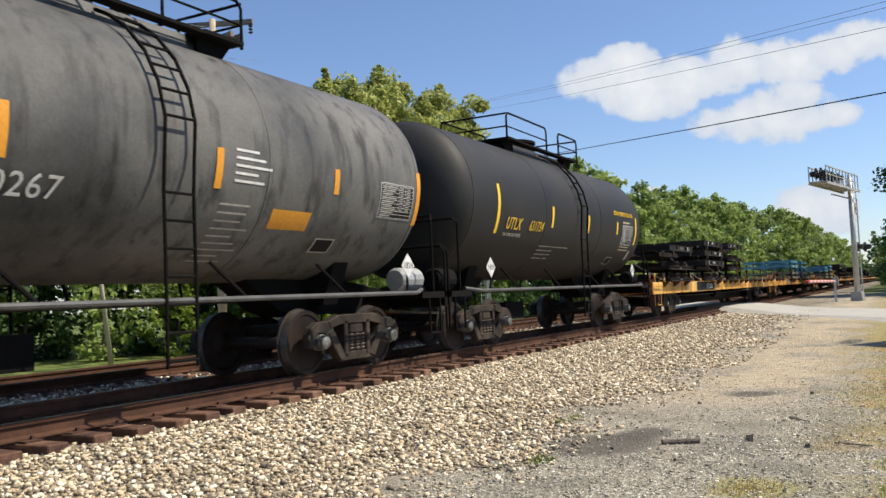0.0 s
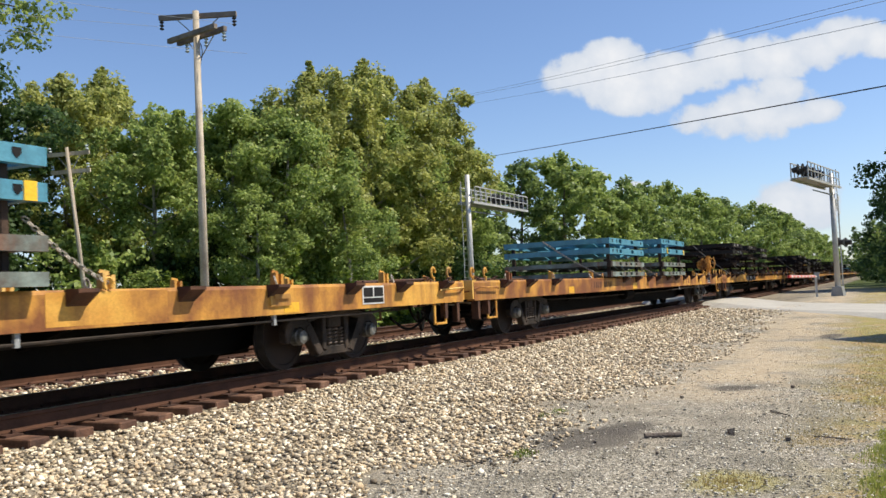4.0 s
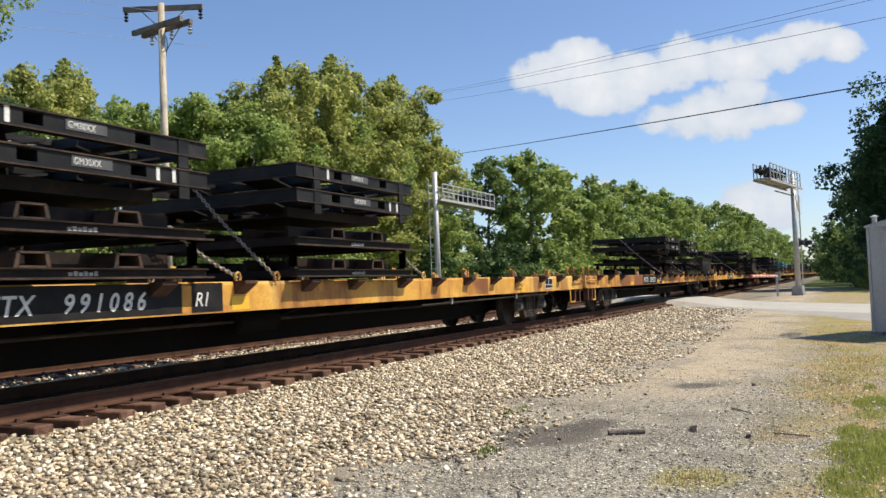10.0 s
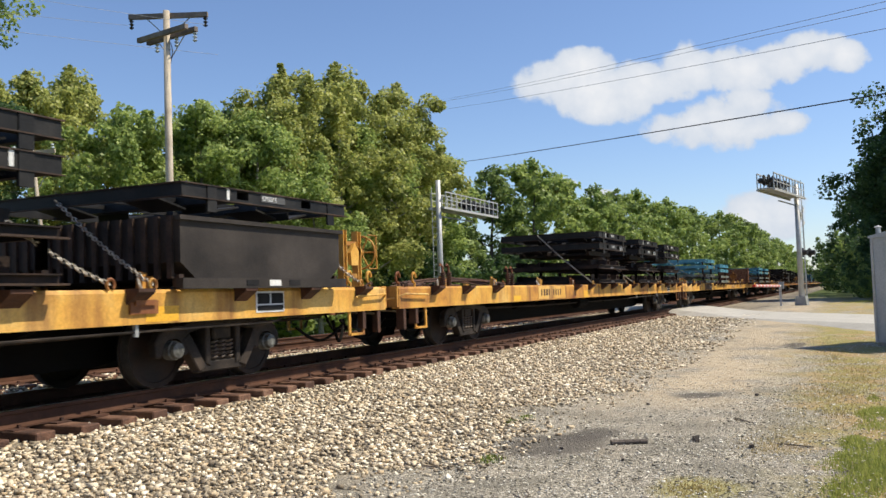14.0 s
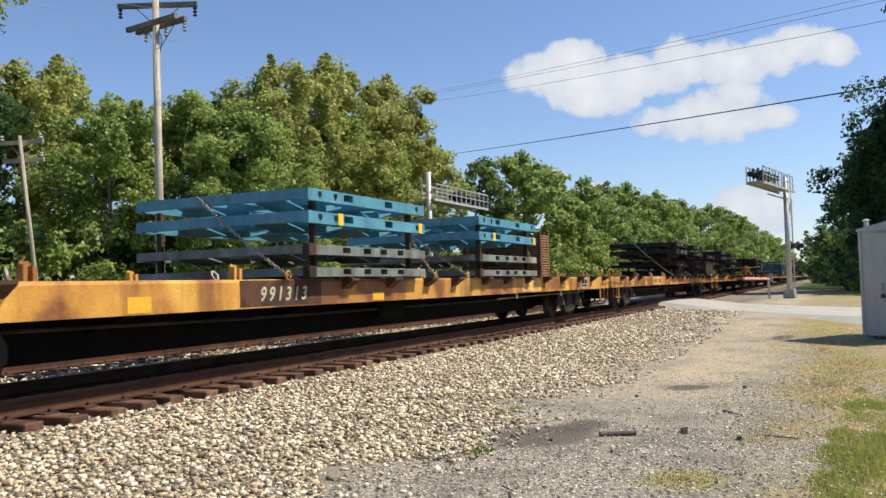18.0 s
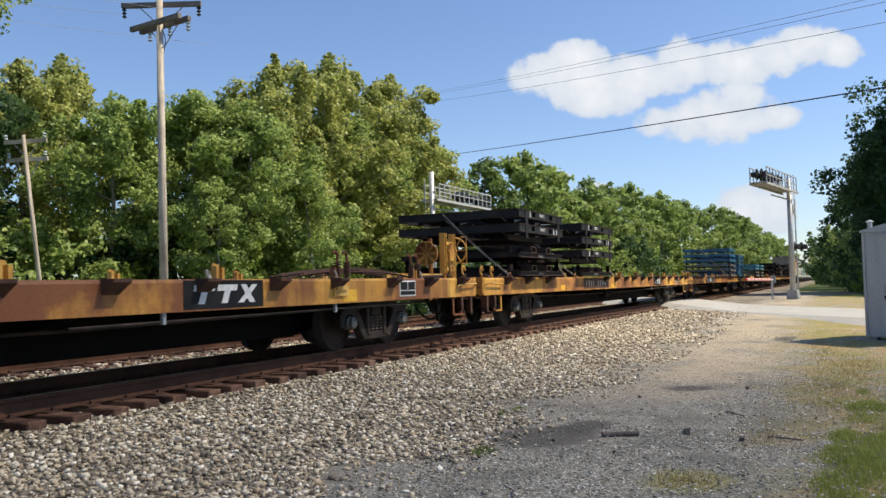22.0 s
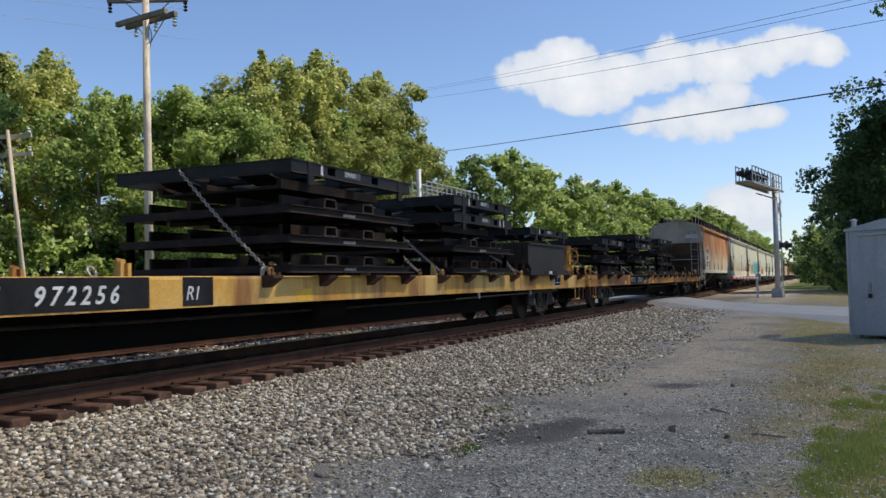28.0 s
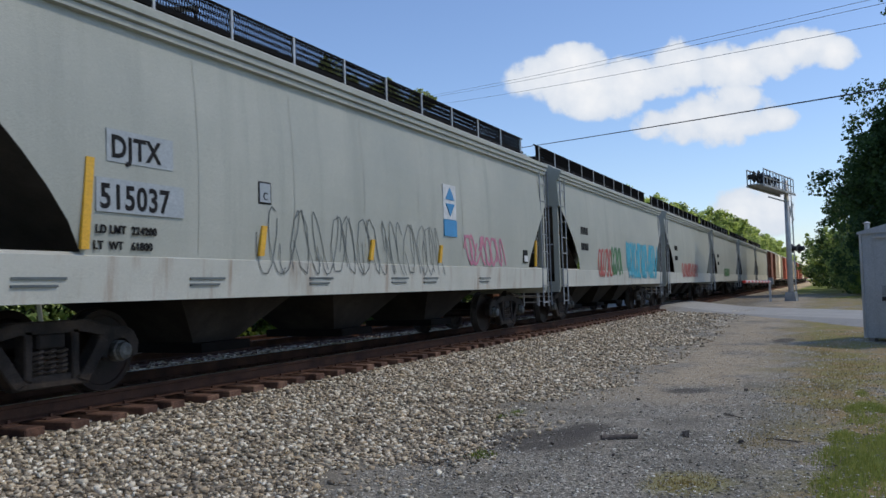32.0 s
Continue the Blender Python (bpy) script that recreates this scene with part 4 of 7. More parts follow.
def add_gearbox_stand(car, x):
    """Small yellow post with a round winch drum."""
    bm = box(bmesh.new(), x - 0.035, x + 0.035, -0.75, -0.69, 1.1, 1.95)
    st = part("winch_post", bm, M_YELLOW, car, "yellow winch post")
    part("winch_rail", box(bmesh.new(), x - 2.2, x + 0.2, -0.9, -0.82, 1.13, 1.24), M_YELLOW, st)
    bm = lathe(bmesh.new(), [(x - 0.16, 0.04), (x - 0.18, 0.10), (x - 0.15, 0.19), (x - 0.26, 0.235), (x - 0.25, 0.25), (x - 0.12, 0.21), (x - 0.04, 0.12)], 20, "x", (0, -0.74, 1.64))
    for k in range(8):
        c, s2 = math.cos(k * math.pi / 4), math.sin(k * math.pi / 4)
        rod(bm, (x - 0.2, -0.74 + 0.07 * c, 1.64 + 0.07 * s2), (x - 0.25, -0.74 + 0.23 * c, 1.64 + 0.23 * s2), 0.03, 5)
    part("winch_drum", bm, M_YELLOW, st, "rusty yellow winch drum")


def rod_pile(car_s, x0, x1, seed):
    """Loose steel rods left on an empty deck."""
    rng2 = random.Random(seed)
    pile = thing("rod_pile", "pile of loose rusty steel rods lying on the deck", "steel rods", "rod piles")
    shared = None
    for k in range(9):
        y = -0.9 + k * 0.09
        if shared is None:
            bm = pipe(bmesh.new(), [((x1 - x0) * q / 6, 0, 0.10 * math.sin(q * math.pi / 6)) for q in range(7)], 0.016, 5)
            shared = part("rod", bm, M_RUST_DARK, pile)
            shared.matrix_basis = pose(x0, y, DECK + 0.03)
        else:
            twin(shared, pile, pose(x0 + rng2.uniform(-.3, .3), y, DECK + 0.03 + 0.03 * (k % 3), 0, 0, rng2.uniform(-3, 3)))
    for x in (x0 + 0.4, x1 - 0.5):
        for dx in (0.0, 0.28):
            bm = pipe(bmesh.new(), [(x + dx, -1.15, DECK), (x + dx, -1.15, DECK + 0.36), (x + dx - 0.03, -1.15, DECK + 0.41), (x + dx - 0.09, -1.15, DECK + 0.43), (x + dx - 0.12, -1.15, DECK + 0.39)], 0.022, 6)
            stake = part("hook_stake", bm, M_RUST, pile, "rusty hooked stake")
            bm = pipe(bmesh.new(), [(x + dx + 0.05 * math.cos(a * 1.05), -1.15 + 0.05 * math.sin(a * 1.05), DECK + 0.02 + 0.007 * a) for a in range(36)], 0.014, 5)
            part("coil_spring", bm, M_RUST_DARK, stake, "coil spring round the stake")
    TRAIN.append((pile, car_s))


TRAIN = []
# ---- loads: stacked steel transport frames ----
HALF = 1.56


SLOTS = {"thick": [(0.95, 1.17), (2.30, 2.52)], "teal": [(0.96, 1.22), (2.24, 2.50)], "blue": [(0.96, 1.22), (2.24, 2.50)], "sage": [(0.90, 1.12), (1.52, 1.74), (2.05, 2.27), (2.64, 2.86)]}


def frame_mesh(length, h, style, mirror):
    """A welded frame: edge beams, cross members and slanted skid plates."""
    bm = bmesh.new()
    w = 0.10
    if style == "thin":
        # light channel frame: thin webs with flanges above and below, open inside
        for s in (-1, 1):
            box(bm, 0, length, *sorted((s * (HALF - 0.05), s * (HALF - 0.07))), 0.02, h - 0.015)
            box(bm, 0, length, *sorted((s * HALF, s * (HALF - 0.09))), h - 0.015, h)
        for x in (0.0, length - 0.07):
            box(bm, x, x + 0.07, -HALF + 0.07, HALF - 0.07, 0.01, h)
        for y in (-1.18, -0.45, 0.45, 1.18):
            box(bm, 0.28, length - 0.28, y - 0.025, y + 0.025, h * 0.5, h + 0.17)
        for f in (0.22, 0.52, 0.80):
            box(bm, length * f - 0.03, length * f + 0.03, -1.155, 1.155, h * 0.6, h + 0.13)
        for f in (0.3, 0.66):
            box(bm, length * f - 0.04, length * f + 0.04, -HALF + 0.07, HALF - 0.07, 0.0, h * 0.55)
        return bm
    # side beams cut through by fork pockets, with a steel tube behind each pair
    cuts = SLOTS[style]
    cuts = sorted((length - b, length - a) for a, b in cuts) if mirror else cuts
    for y0, y1 in ((-HALF, -HALF + w), (HALF - w, HALF)):
        x = 0.0
        for a, b in cuts:
            box(bm, x, a, y0, y1, 0, h), box(bm, a, b, y0, y1, 0, h * 0.26), box(bm, a, b, y0, y1, h * 0.86, h)
            x = b
        box(bm, x, length, y0, y1, 0, h)
    for a, b in cuts:
        for z0, z1 in ((h * 0.20, h * 0.26), (h * 0.86, h * 0.92)):
            box(bm, a - 0.012, b + 0.012, -HALF + w, HALF - w, z0, z1)
        box(bm, a - 0.012, a, -HALF + w, HALF - w, h * 0.26, h * 0.86), box(bm, b, b + 0.012, -HALF + w, HALF - w, h * 0.26, h * 0.86)
    box(bm, 0, w, -HALF + w, HALF - w, h * 0.12, h), box(bm, length - w, length, -HALF + w, HALF - w, h * 0.12, h)
    for y in (-0.6, 0.0, 0.6):
        box(bm, w, length - w, y - 0.03, y + 0.03, h * 0.45, h * 0.78)
    # slanted locating trays slung below the beams
    for f, lean in ((0.13, 12), (0.42, -10), (0.66, 12), (0.88, -12)):
        m = pose(length * f, 0, h * 0.02, 0, lean, 0)
        for y in (-1.0, 0.45):
            box(bm, -0.20, 0.26, y, y + 0.55, -0.012, 0.012, m)
            box(bm, -0.20, -0.185, y, y + 0.55, 0.012, 0.10, m)
    return bm


def add_posts(stack, length, z0, z1, material, inset):
    bm = box(bmesh.new(), -0.035, 0.035, -0.045, 0.045, 0, z1 - z0)
    first = part("post", bm, material, stack)
    spots = [(x, s * (HALF - 0.16)) for x in (inset, length - inset) for s in (-1, 1)]
    first.matrix_basis = pose(spots[0][0], spots[0][1], z0)
    for x, y in spots[1:]:
        twin(first, stack, pose(x, y, z0))


def side_marks(frm, length, h, mirror, label_text=True):
    """Fork pockets, white stripes and a white label on the near beam."""
    def spot(a, b):
        return (length - b, length - a) if mirror else (a, b)
    for a, b in ((0.52, 0.57), (0.76, 0.81)):
        x0, x1 = spot(a, b)
        plaque("white_stripe", x0, x1, h * 0.15, h * 0.95, -HALF - 0.001, M_WHITE, frm)
    x0, x1 = spot(1.42, 1.92)
    plaque("white_label", x0, x1, h * 0.32, h * 0.88, -HALF - 0.001, M_LABEL, frm)
    if label_text:
        lettering("label_text", "GM30XX", h * 0.36, M_WHITE, frm, pose(x0 + 0.02, -HALF - 0.009, h * 0.42) @ NEAR, 0, 0.002, 0.85)


def chain_between(stack, p, q, name="chain"):
    """A slack lashing chain of separate links, joined."""
    p, q = Vector(p), Vector(q)
    n = max(6, int((q - p).length / 0.056))
    bm = bmesh.new()
    way = (q - p).normalized()
    for k in range(n):
        c = p.lerp(q, (k + 0.5) / n) + Vector((0, 0, -0.05 * math.sin(math.pi * (k + 0.5) / n)))
        side = way.orthogonal().normalized() if k % 2 else way.cross(way.orthogonal()).normalized()
        pts = [c + way * 0.037 * math.cos(a) + side * 0.022 * math.sin(a) for a in (0, 1.05, 2.1, 3.14, 4.19, 5.24, 6.283)]
        pipe(bm, pts, 0.0095, 4)
    links = part(name, bm, M_CHAIN, stack, "steel lashing chain")
    e = Vector((q.x, q.y, 0.0))
    pts = [e + Vector((0.055 * math.cos(a * 0.7), -0.01, 0.05 + 0.06 * math.sin(a * 0.7))) for a in range(-1, 7)]
    part("chain_hook", pipe(bmesh.new(), pts, 0.018, 5), M_YELLOW, links, "yellow hook on the sill")


def make_stack(kind, length=3.4):
    """A stack of frames on a deck at z = 0 of its own space, x from 0 to length."""
    black = "stack of black welded steel transport frames chained to the deck"
    words = {"full": black, "tall": black, "thick": black, "low": "low stack of dark steel transport frames chained to the deck", "bin_tall": "dark ribbed steel bin under two black steel frames", "bin": "dark ribbed steel bin with a black frame on top",
             "teal": "stack of turquoise and grey-green steel frames chained to the deck", "teal_low": "low stack of turquoise and grey-green steel frames",
             "blue": "tall stack of blue and grey-green steel frames", "blue_bin": "blue steel bin under two blue steel frames"}
    group = "turquoise and blue frame stacks" if kind[:4] in ("teal", "blue") else "black frame stacks"
    st = thing("frame_stack", words[kind], "frame stack", group)
    # layers: (z, height, style)
    layers = {"full": [(0.04, 0.11, "thin"), (0.47, 0.12, "thin"), (1.06, 0.19, "thick"), (1.40, 0.19, "thick")],
              "thick": [(0.04, 0.11, "thin"), (0.60, 0.19, "thick"), (0.98, 0.19, "thick"), (1.36, 0.19, "thick")],
              "tall": [(0.04, 0.11, "thin"), (0.45, 0.12, "thin"), (0.86, 0.12, "thin"), (1.42, 0.19, "thick")],
              "low": [(0.02, 0.11, "thin"), (0.40, 0.12, "thin"), (1.02, 0.18, "thick")],
              "bin": [(1.02, 0.17, "thick")], "bin_tall": [(0.94, 0.17, "thick"), (1.28, 0.18, "thick")],
              "teal": [(0.03, 0.13, "sage"), (0.34, 0.14, "sage"), (0.78, 0.17, "teal"), (1.10, 0.17, "teal")],
              "teal_low": [(0.03, 0.13, "sage"), (0.31, 0.13, "sage"), (0.65, 0.16, "teal"), (0.93, 0.16, "teal")],
              "blue": [(0.03, 0.13, "sage"), (0.37, 0.14, "sage"), (0.71, 0.14, "sage"), (1.04, 0.18, "blue"), (1.40, 0.18, "blue"), (1.76, 0.18, "blue")],
              "blue_bin": [(0.80, 0.2, "blue"), (1.12, 0.2, "blue"), (1.42, 0.2, "blue")]}[kind]
    paint = {"thin": M_FRAME_BROWN, "thick": M_FRAME, "sage": M_SAGE, "teal": M_TEAL, "blue": M_BLUE}
    if kind == "blue":
        paint["sage"] = M_SAGE_BLUE
    below = 0.0
    for i, (z, h, style) in enumerate(layers):
        f = part("transport_frame", frame_mesh(length, h, style, style == "thick" and i % 2 == 0 and "bin" not in kind), paint[style], st)
        f.matrix_basis = pose(0, 0, z)
        if style == "thick":
            side_marks(f, length, h, i % 2 == 0 and "bin" not in kind, kind != "low")
            bm = bmesh.new()
            for z in (0.0, h - 0.014):
                box(bm, -0.022, length + 0.022, -HALF - 0.022, -HALF, z, z + 0.014), box(bm, -0.022, 0.0, -HALF, HALF, z, z + 0.014)
            part("edge_lip", bm, M_FLANGE, f)
            # hanging corner brackets
            for x in (0.55, length - 0.33):
                part("corner_bracket", box(bmesh.new(), x - 0.14, x + 0.02, -HALF - 0.012, -HALF + 0.02, -0.14, h), M_FRAME, f)
        elif style == "thin":
            shared = None
            for x in (1.05, 2.2):
                bm = bmesh.new()
                for dz in (0.0, 0.13):
                    box(bm, x - 0.16, x + 0.16, -HALF + 0.02, -HALF + 0.3, h + dz, h + dz + 0.02)
                prism(bm, [(x - 0.20, h), (x - 0.15, h), (x - 0.13, h + 0.14), (x - 0.165, h + 0.14)], -HALF + 0.02, -HALF + 0.3)
                prism(bm, [(x + 0.20, h), (x + 0.15, h), (x + 0.13, h + 0.14), (x + 0.165, h + 0.14)], -HALF + 0.02, -HALF + 0.3)
                part("fork_saddle", bm, M_FLANGE, f)
            bm = box(bmesh.new(), -0.06, length + 0.06, -HALF - 0.03, -HALF + 0.06, 0.0, 0.02)
            part("edge_flange", bm, M_FLANGE, f)
            for j in range(6):
                plaque("illegible_mark", 1.46 + j * 0.062, 1.505 + j * 0.062, 0.032, 0.032 + 0.048 * (0.75 + 0.25 * (j % 2)), -HALF + 0.05 - 0.001, M_GREY_TEXT, f)
        else:
            if style == "sage":
                bm = box(bmesh.new(), -0.02, 0.16, -HALF - 0.012, -HALF + 0.10, -0.01, h + 0.02)
                part("corner_plate", bm, M_FLANGE, f, "rusty corner plate")
            else:
                # flat black plates painted in for the shaded hollow of each notch
                for x in (0.30, 0.72, length - 0.30):
                    bm = prism(bmesh.new(), [(x - 0.045, h * 0.8), (x + 0.045, h * 0.8), (x + 0.045, h * 0.5), (x, h * 0.22), (x - 0.045, h * 0.5)], -HALF - 0.006, -HALF)
                    part("lifting_notch", bm, M_INK, f)
                if kind == "teal" and i == 2:
                    for x in (0.78, length - 0.24):
                        bm = box(bmesh.new(), x, x + 0.13, -HALF - 0.010, -HALF + 0.03, 0.0, h + 0.006)
                        part("lifting_tag", bm, M_YELLOW_CLEAN, f, "yellow painted lifting tag")
        if i or "bin" in kind:
            add_posts(st, length, max(0.02, below), z + 0.01, M_FLANGE if "bin" in kind or style == "teal" else M_FRAME_BROWN, 0.10 if style in ("thin", "thick") else 0.34)
        below = z + h
    if kind in ("full", "thick", "tall", "low"):
        first = next(z for z, h, style in layers if style == "thick")
        z0 = first - 0.16
        tray = [(-1.12, z0), (1.12, z0), (1.12, z0 + 0.14), (1.04, z0 + 0.14), (1.04, z0 + 0.03), (0.3, z0 + 0.03), (0.3, z0 + 0.14), (0.2, z0 + 0.14), (0.2, z0 + 0.03),
                (-1.04, z0 + 0.03), (-1.04, z0 + 0.14), (-1.12, z0 + 0.14)]
        bm = prism(bmesh.new(), tray, 0.4, length - 0.4, "x")
        part("locating_cradle", bm, M_FRAME_BROWN, st, "dark steel cradle slung under the frame")
    if "bin" in kind:
        wall = M_BLUE if kind[:4] == "blue" else M_BIN
        top = layers[0][0] - 0.20
        bm = bmesh.new()
        lo, hi = 0.16, 0.05
        prism(bm, [(0.05, 0.30), (0.32, 0.10), (length - 0.32, 0.10), (length - 0.05, 0.30), (length - 0.05, top), (0.05, top)], -HALF + 0.08, HALF - 0.08)
        part("bin_body", bm, wall, st)
        bm = bmesh.new()
        for k in range(15):
            y = -1.35 + k * 0.19
            box(bm, 0.015, 0.055, y - 0.035, y + 0.035, 0.12, top)
        part("end_rib", bm, M_FLANGE if wall is M_BIN else wall, st)
        part("skid", box(bmesh.new(), 0, length, HALF - 0.1, HALF, 0, 0.12), wall, st)
        part("top_rail", box(bmesh.new(), 0, length, -HALF + 0.03, -HALF + 0.1, top - 0.05, top), wall, st)
        skid = part("skid", box(bmesh.new(), 0, length, -HALF, -HALF + 0.1, 0.0, 0.12), wall, st)
        # black plates on the skid imitate the shade inside the fork openings
        for x in (length * 0.36, length * 0.62):
            plaque("fork_pocket", x - 0.12, x + 0.12, 0.03, 0.10, -HALF - 0.001, M_INK, skid)
        plaque("white_label", length * 0.46, length * 0.53, 0.025, 0.10, -HALF - 0.001, M_WHITE, skid)
    # lashing chains from the top of the near end down to the sill
    ztop = layers[-1][0] if "bin" not in kind else 0.95
    chain_between(st, (-0.03, 0.35, ztop + 0.16), (-0.30, -1.40, 0.05))
    if kind not in ("teal", "teal_low", "blue", "blue_bin"):
        chain_between(st, (length * 0.86, -HALF + 0.15, 0.62), (length + 0.75, -1.36, 0.06))
    else:
        chain_between(st, (length - 0.1, -HALF + 0.2, 0.66), (length + 0.8, -1.38, 0.06))
    return st


def make_slat_rack(width):
    """Tall end rack of brown horizontal slats."""
    r = thing("slat_rack", "tall brown rack of horizontal steel slats across the deck", "slat rack", "slat racks")
    shared = None
    for k in range(17):
        bm = None
        if shared is None:
            bm = box(bmesh.new(), 0, width, -HALF, 0.55, 0, 0.034)
            shared = part("slat", bm, M_SLAT, r)
            shared.matrix_basis = pose(0, 0, 0.02)
        else:
            twin(shared, r, pose(0.006 * (k % 2), 0, 0.02 + k * 0.062))
    for y in (-HALF + 0.04, -0.12, 0.51):
        for x in (-0.02, width + 0.02):
            part("upright", box(bmesh.new(), x - 0.03, x + 0.03, y - 0.035, y + 0.035, 0, 1.12), M_RUST, r)
    part("backing", box(bmesh.new(), width * 0.3, width * 0.7, -HALF + 0.1, 0.45, 0, 1.06), M_RUST_DARK, r)
    return r


STOCK = {}


def put_stack(kind, car_s, q):
    if kind not in STOCK:
        st = make_stack(kind, {"t": 3.7, "b": 3.55}.get(kind[0], 3.4) if kind[:3] != "bin" else 3.4)
        STOCK[kind] = st
    else:
        st = copy_thing(STOCK[kind], pose(0, 0, 0))
    TRAIN.append((st, car_s, q, DECK))
    return st


# for each flat car: loads as (kind, start from the car's leading end)
LOADS = [
    [("low", 2.4), ("thick", 8.0), ("tall", 13.0)],
    [("teal", 9.0), ("teal", 15.5)],
    [("teal_low", 9.2), ("teal", 15.4)],
    [("full", 3.2), ("tall", 8.6), ("full", 13.9)],
    [("tall", 13.0), ("full", 18.6), ("bin_tall", 23.5)],
    [("low", 3.0), ("full", 8.4), ("full", 13.6)],
    [("full", 12.6), ("full", 18.0), ("bin", 23.2)],
    [("full", 12.6), ("full", 18.1), ("bin", 23.1)],
    [("full", 13.2), ("full", 18.6), ("full", 23.4)],
    [("teal", 6.6), ("teal_low", 12.8)],
    [("teal", 9.9), ("teal", 16.2)],
    [("full", 12.9), ("full", 18.3), ("bin", 23.4)],
    [("full", 2.6), ("thick", 8.3)],
    [("full", 2.6), ("thick", 7.9)],
    [("blue", 17.8), ("blue_bin", 23.7)],
    [("teal_low", 10.6), ("teal_low", 16.0)],
    [("tall", 11.5), ("full", 17.2), ("bin", 22.0)],
    [("low", 2.0), ("full", 7.6), ("tall", 12.9)],
]
# stencilled panels: start, end, word, word start, number, number start, inspection stencil start, field colour
PANELS = {1: (6.6, 9.95, "", 0, "972262", 8.4, 0, M_INK), 2: (6.45, 9.78, "TTX", 6.62, "991587", 7.95, 9.36, M_RUST_DARK), 4: (8.29, 11.97, "FTTX", 8.37, "974902", 9.77, 11.53, M_INK),
          5: (7.28, 10.1, "FTTX", 7.4, "604468", 8.5, 0, M_INK), 6: (8.35, 11.0, "TTX", 8.5, "991086", 9.35, 11.2, M_INK), 7: (8.10, 11.95, "FTTX", 8.26, "254377", 9.44, 11.38, M_INK),
          8: (6.6, 9.65, "TTX", 6.75, "972070", 8.0, 0, M_INK), 10: (7.2, 9.84, "", 0, "8103", 8.85, 0, M_RUST_DARK), 11: (8.05, 9.92, "", 0, "991313", 8.45, 0, M_RUST_DARK),
          15: (6.7, 9.68, "TTX", 6.85, "972036", 7.85, 9.75, M_INK), 17: (5.85, 8.42, "TTX", 5.98, "972256", 6.88, 9.0, M_INK), 18: (6.80, 10.5, "FTTX", 6.89, "255295", 8.27, 10.03, M_INK)}

FLATS = []
for i in range(18):
    s = S0 + L_FLAT * i
    car = make_flat() if i == 0 else copy_thing(FLATS[0], pose(0, 0, 0))
    FLATS.append(car)
    TRAIN.append((car, s + 0.55))
for i, car in enumerate(FLATS):
    k, s = i + 1, S0 + L_FLAT * i
    for kind, q in LOADS[i]:
        put_stack(kind, s, q)
    rng2 = random.Random(100 + i)
    if k in PANELS:
        p0, p1, word, wq, number, nq, rq, field = PANELS[k]
        panel = plaque("lettering_panel", p0, p1, 0.79, 1.128, -1.3715, field, car, "black painted panel" if field is M_INK else "rust-brown painted panel", 0.002)
        tone = M_WHITE if field is M_INK else M_PALE_MARK
        if word:
            lettering("reporting_mark", word, 0.19, tone, panel, pose(wq, -1.3745, 0.86) @ NEAR, 0.25, 0.002, 0.95, 1.15 if k not in (4, 7, 18) else 1.5, 0.004)
        lettering("car_number", number, 0.19, tone, panel, pose(nq, -1.3745, 0.86) @ NEAR, 0.25, 0.002, 1.0, 1.45, 0.004)
        if rq:
            spot = plaque("lettering_panel", rq - 0.04, rq + 0.5, 0.79, 1.128, -1.3735, field, car, "small painted panel", 0.002)
            lettering("stencil", "RI", 0.17, tone, spot, pose(rq, -1.3765, 0.86) @ NEAR, 0.25, 0.002, 1.0, 1.2)
        if k in (2, 7, 18):
            f0 = {2: 7.45, 7: 10.84, 18: 9.55}[k]
            plaque("yellow_field", f0, f0 + 0.40, 0.82, 0.94, -1.3735, M_SIDE_MARK, panel, "", 0.003)
        if k == 8:
            plaque("yellow_field", 7.57, 7.93, 0.83, 0.93, -1.3735, M_YELLOW_CLEAN, panel, "", 0.003)
    else:
        dark = k == 14
        panel = plaque("lettering_panel", 8.08 if dark else 7.45, 11.2 if dark else 9.65, 0.80, 1.12, -1.3715, M_RUST_DARK if dark else M_YELLOW, car, "sooty black letter panel" if dark else "faded yellow letter panel", 0.002)
        for j in range(9):
            x = (8.34 + j * 0.28) if dark else (7.65 + j * 0.19)
            if j != 4:
                plaque("illegible_mark", x, x + rng2.uniform(0.07, 0.13), 0.88, 1.04, -1.3738, M_GREY_TEXT if dark else M_RUST_DARK, panel, "", 0.002)
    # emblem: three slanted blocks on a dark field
    ex = 18.75
    if k in (5, 13, 14):
        emblem = plaque("emblem_field", ex, ex + 1.5, 0.79, 1.128, -1.3715, M_INK, car, "black emblem field", 0.002)
        tone = M_WHITE
    else:
        emblem = plaque("emblem_field", ex, ex + 1.5, 0.80, 1.12, -1.3715, M_YELLOW, car, "", 0.001)
        tone = M_PALE_MARK if k == 10 else M_RUST
    if k in (3, 5, 10, 13, 14, 18, 1):
        for j in range(3):
            x0, bm = ex + 0.14 + j * 0.42, bmesh.new()
            if j < 2:
                prism(bm, [(x0 + 0.03, 1.0), (x0 + 0.40, 1.0), (x0 + 0.42, 1.075), (x0 + 0.05, 1.075)], -1.3755, -1.374)
                prism(bm, [(x0 + 0.11, 0.85), (x0 + 0.22, 0.85), (x0 + 0.28, 1.0), (x0 + 0.17, 1.0)], -1.3755, -1.374)
            else:
                prism(bm, [(x0, 0.85), (x0 + 0.11, 0.85), (x0 + 0.40, 1.075), (x0 + 0.29, 1.075)], -1.3755, -1.374)
                prism(bm, [(x0 + 0.23, 0.85), (x0 + 0.34, 0.85), (x0 + 0.17, 1.075), (x0 + 0.06, 1.075)], -1.3762, -1.3745)
            part("emblem_block", bm, tone, emblem)
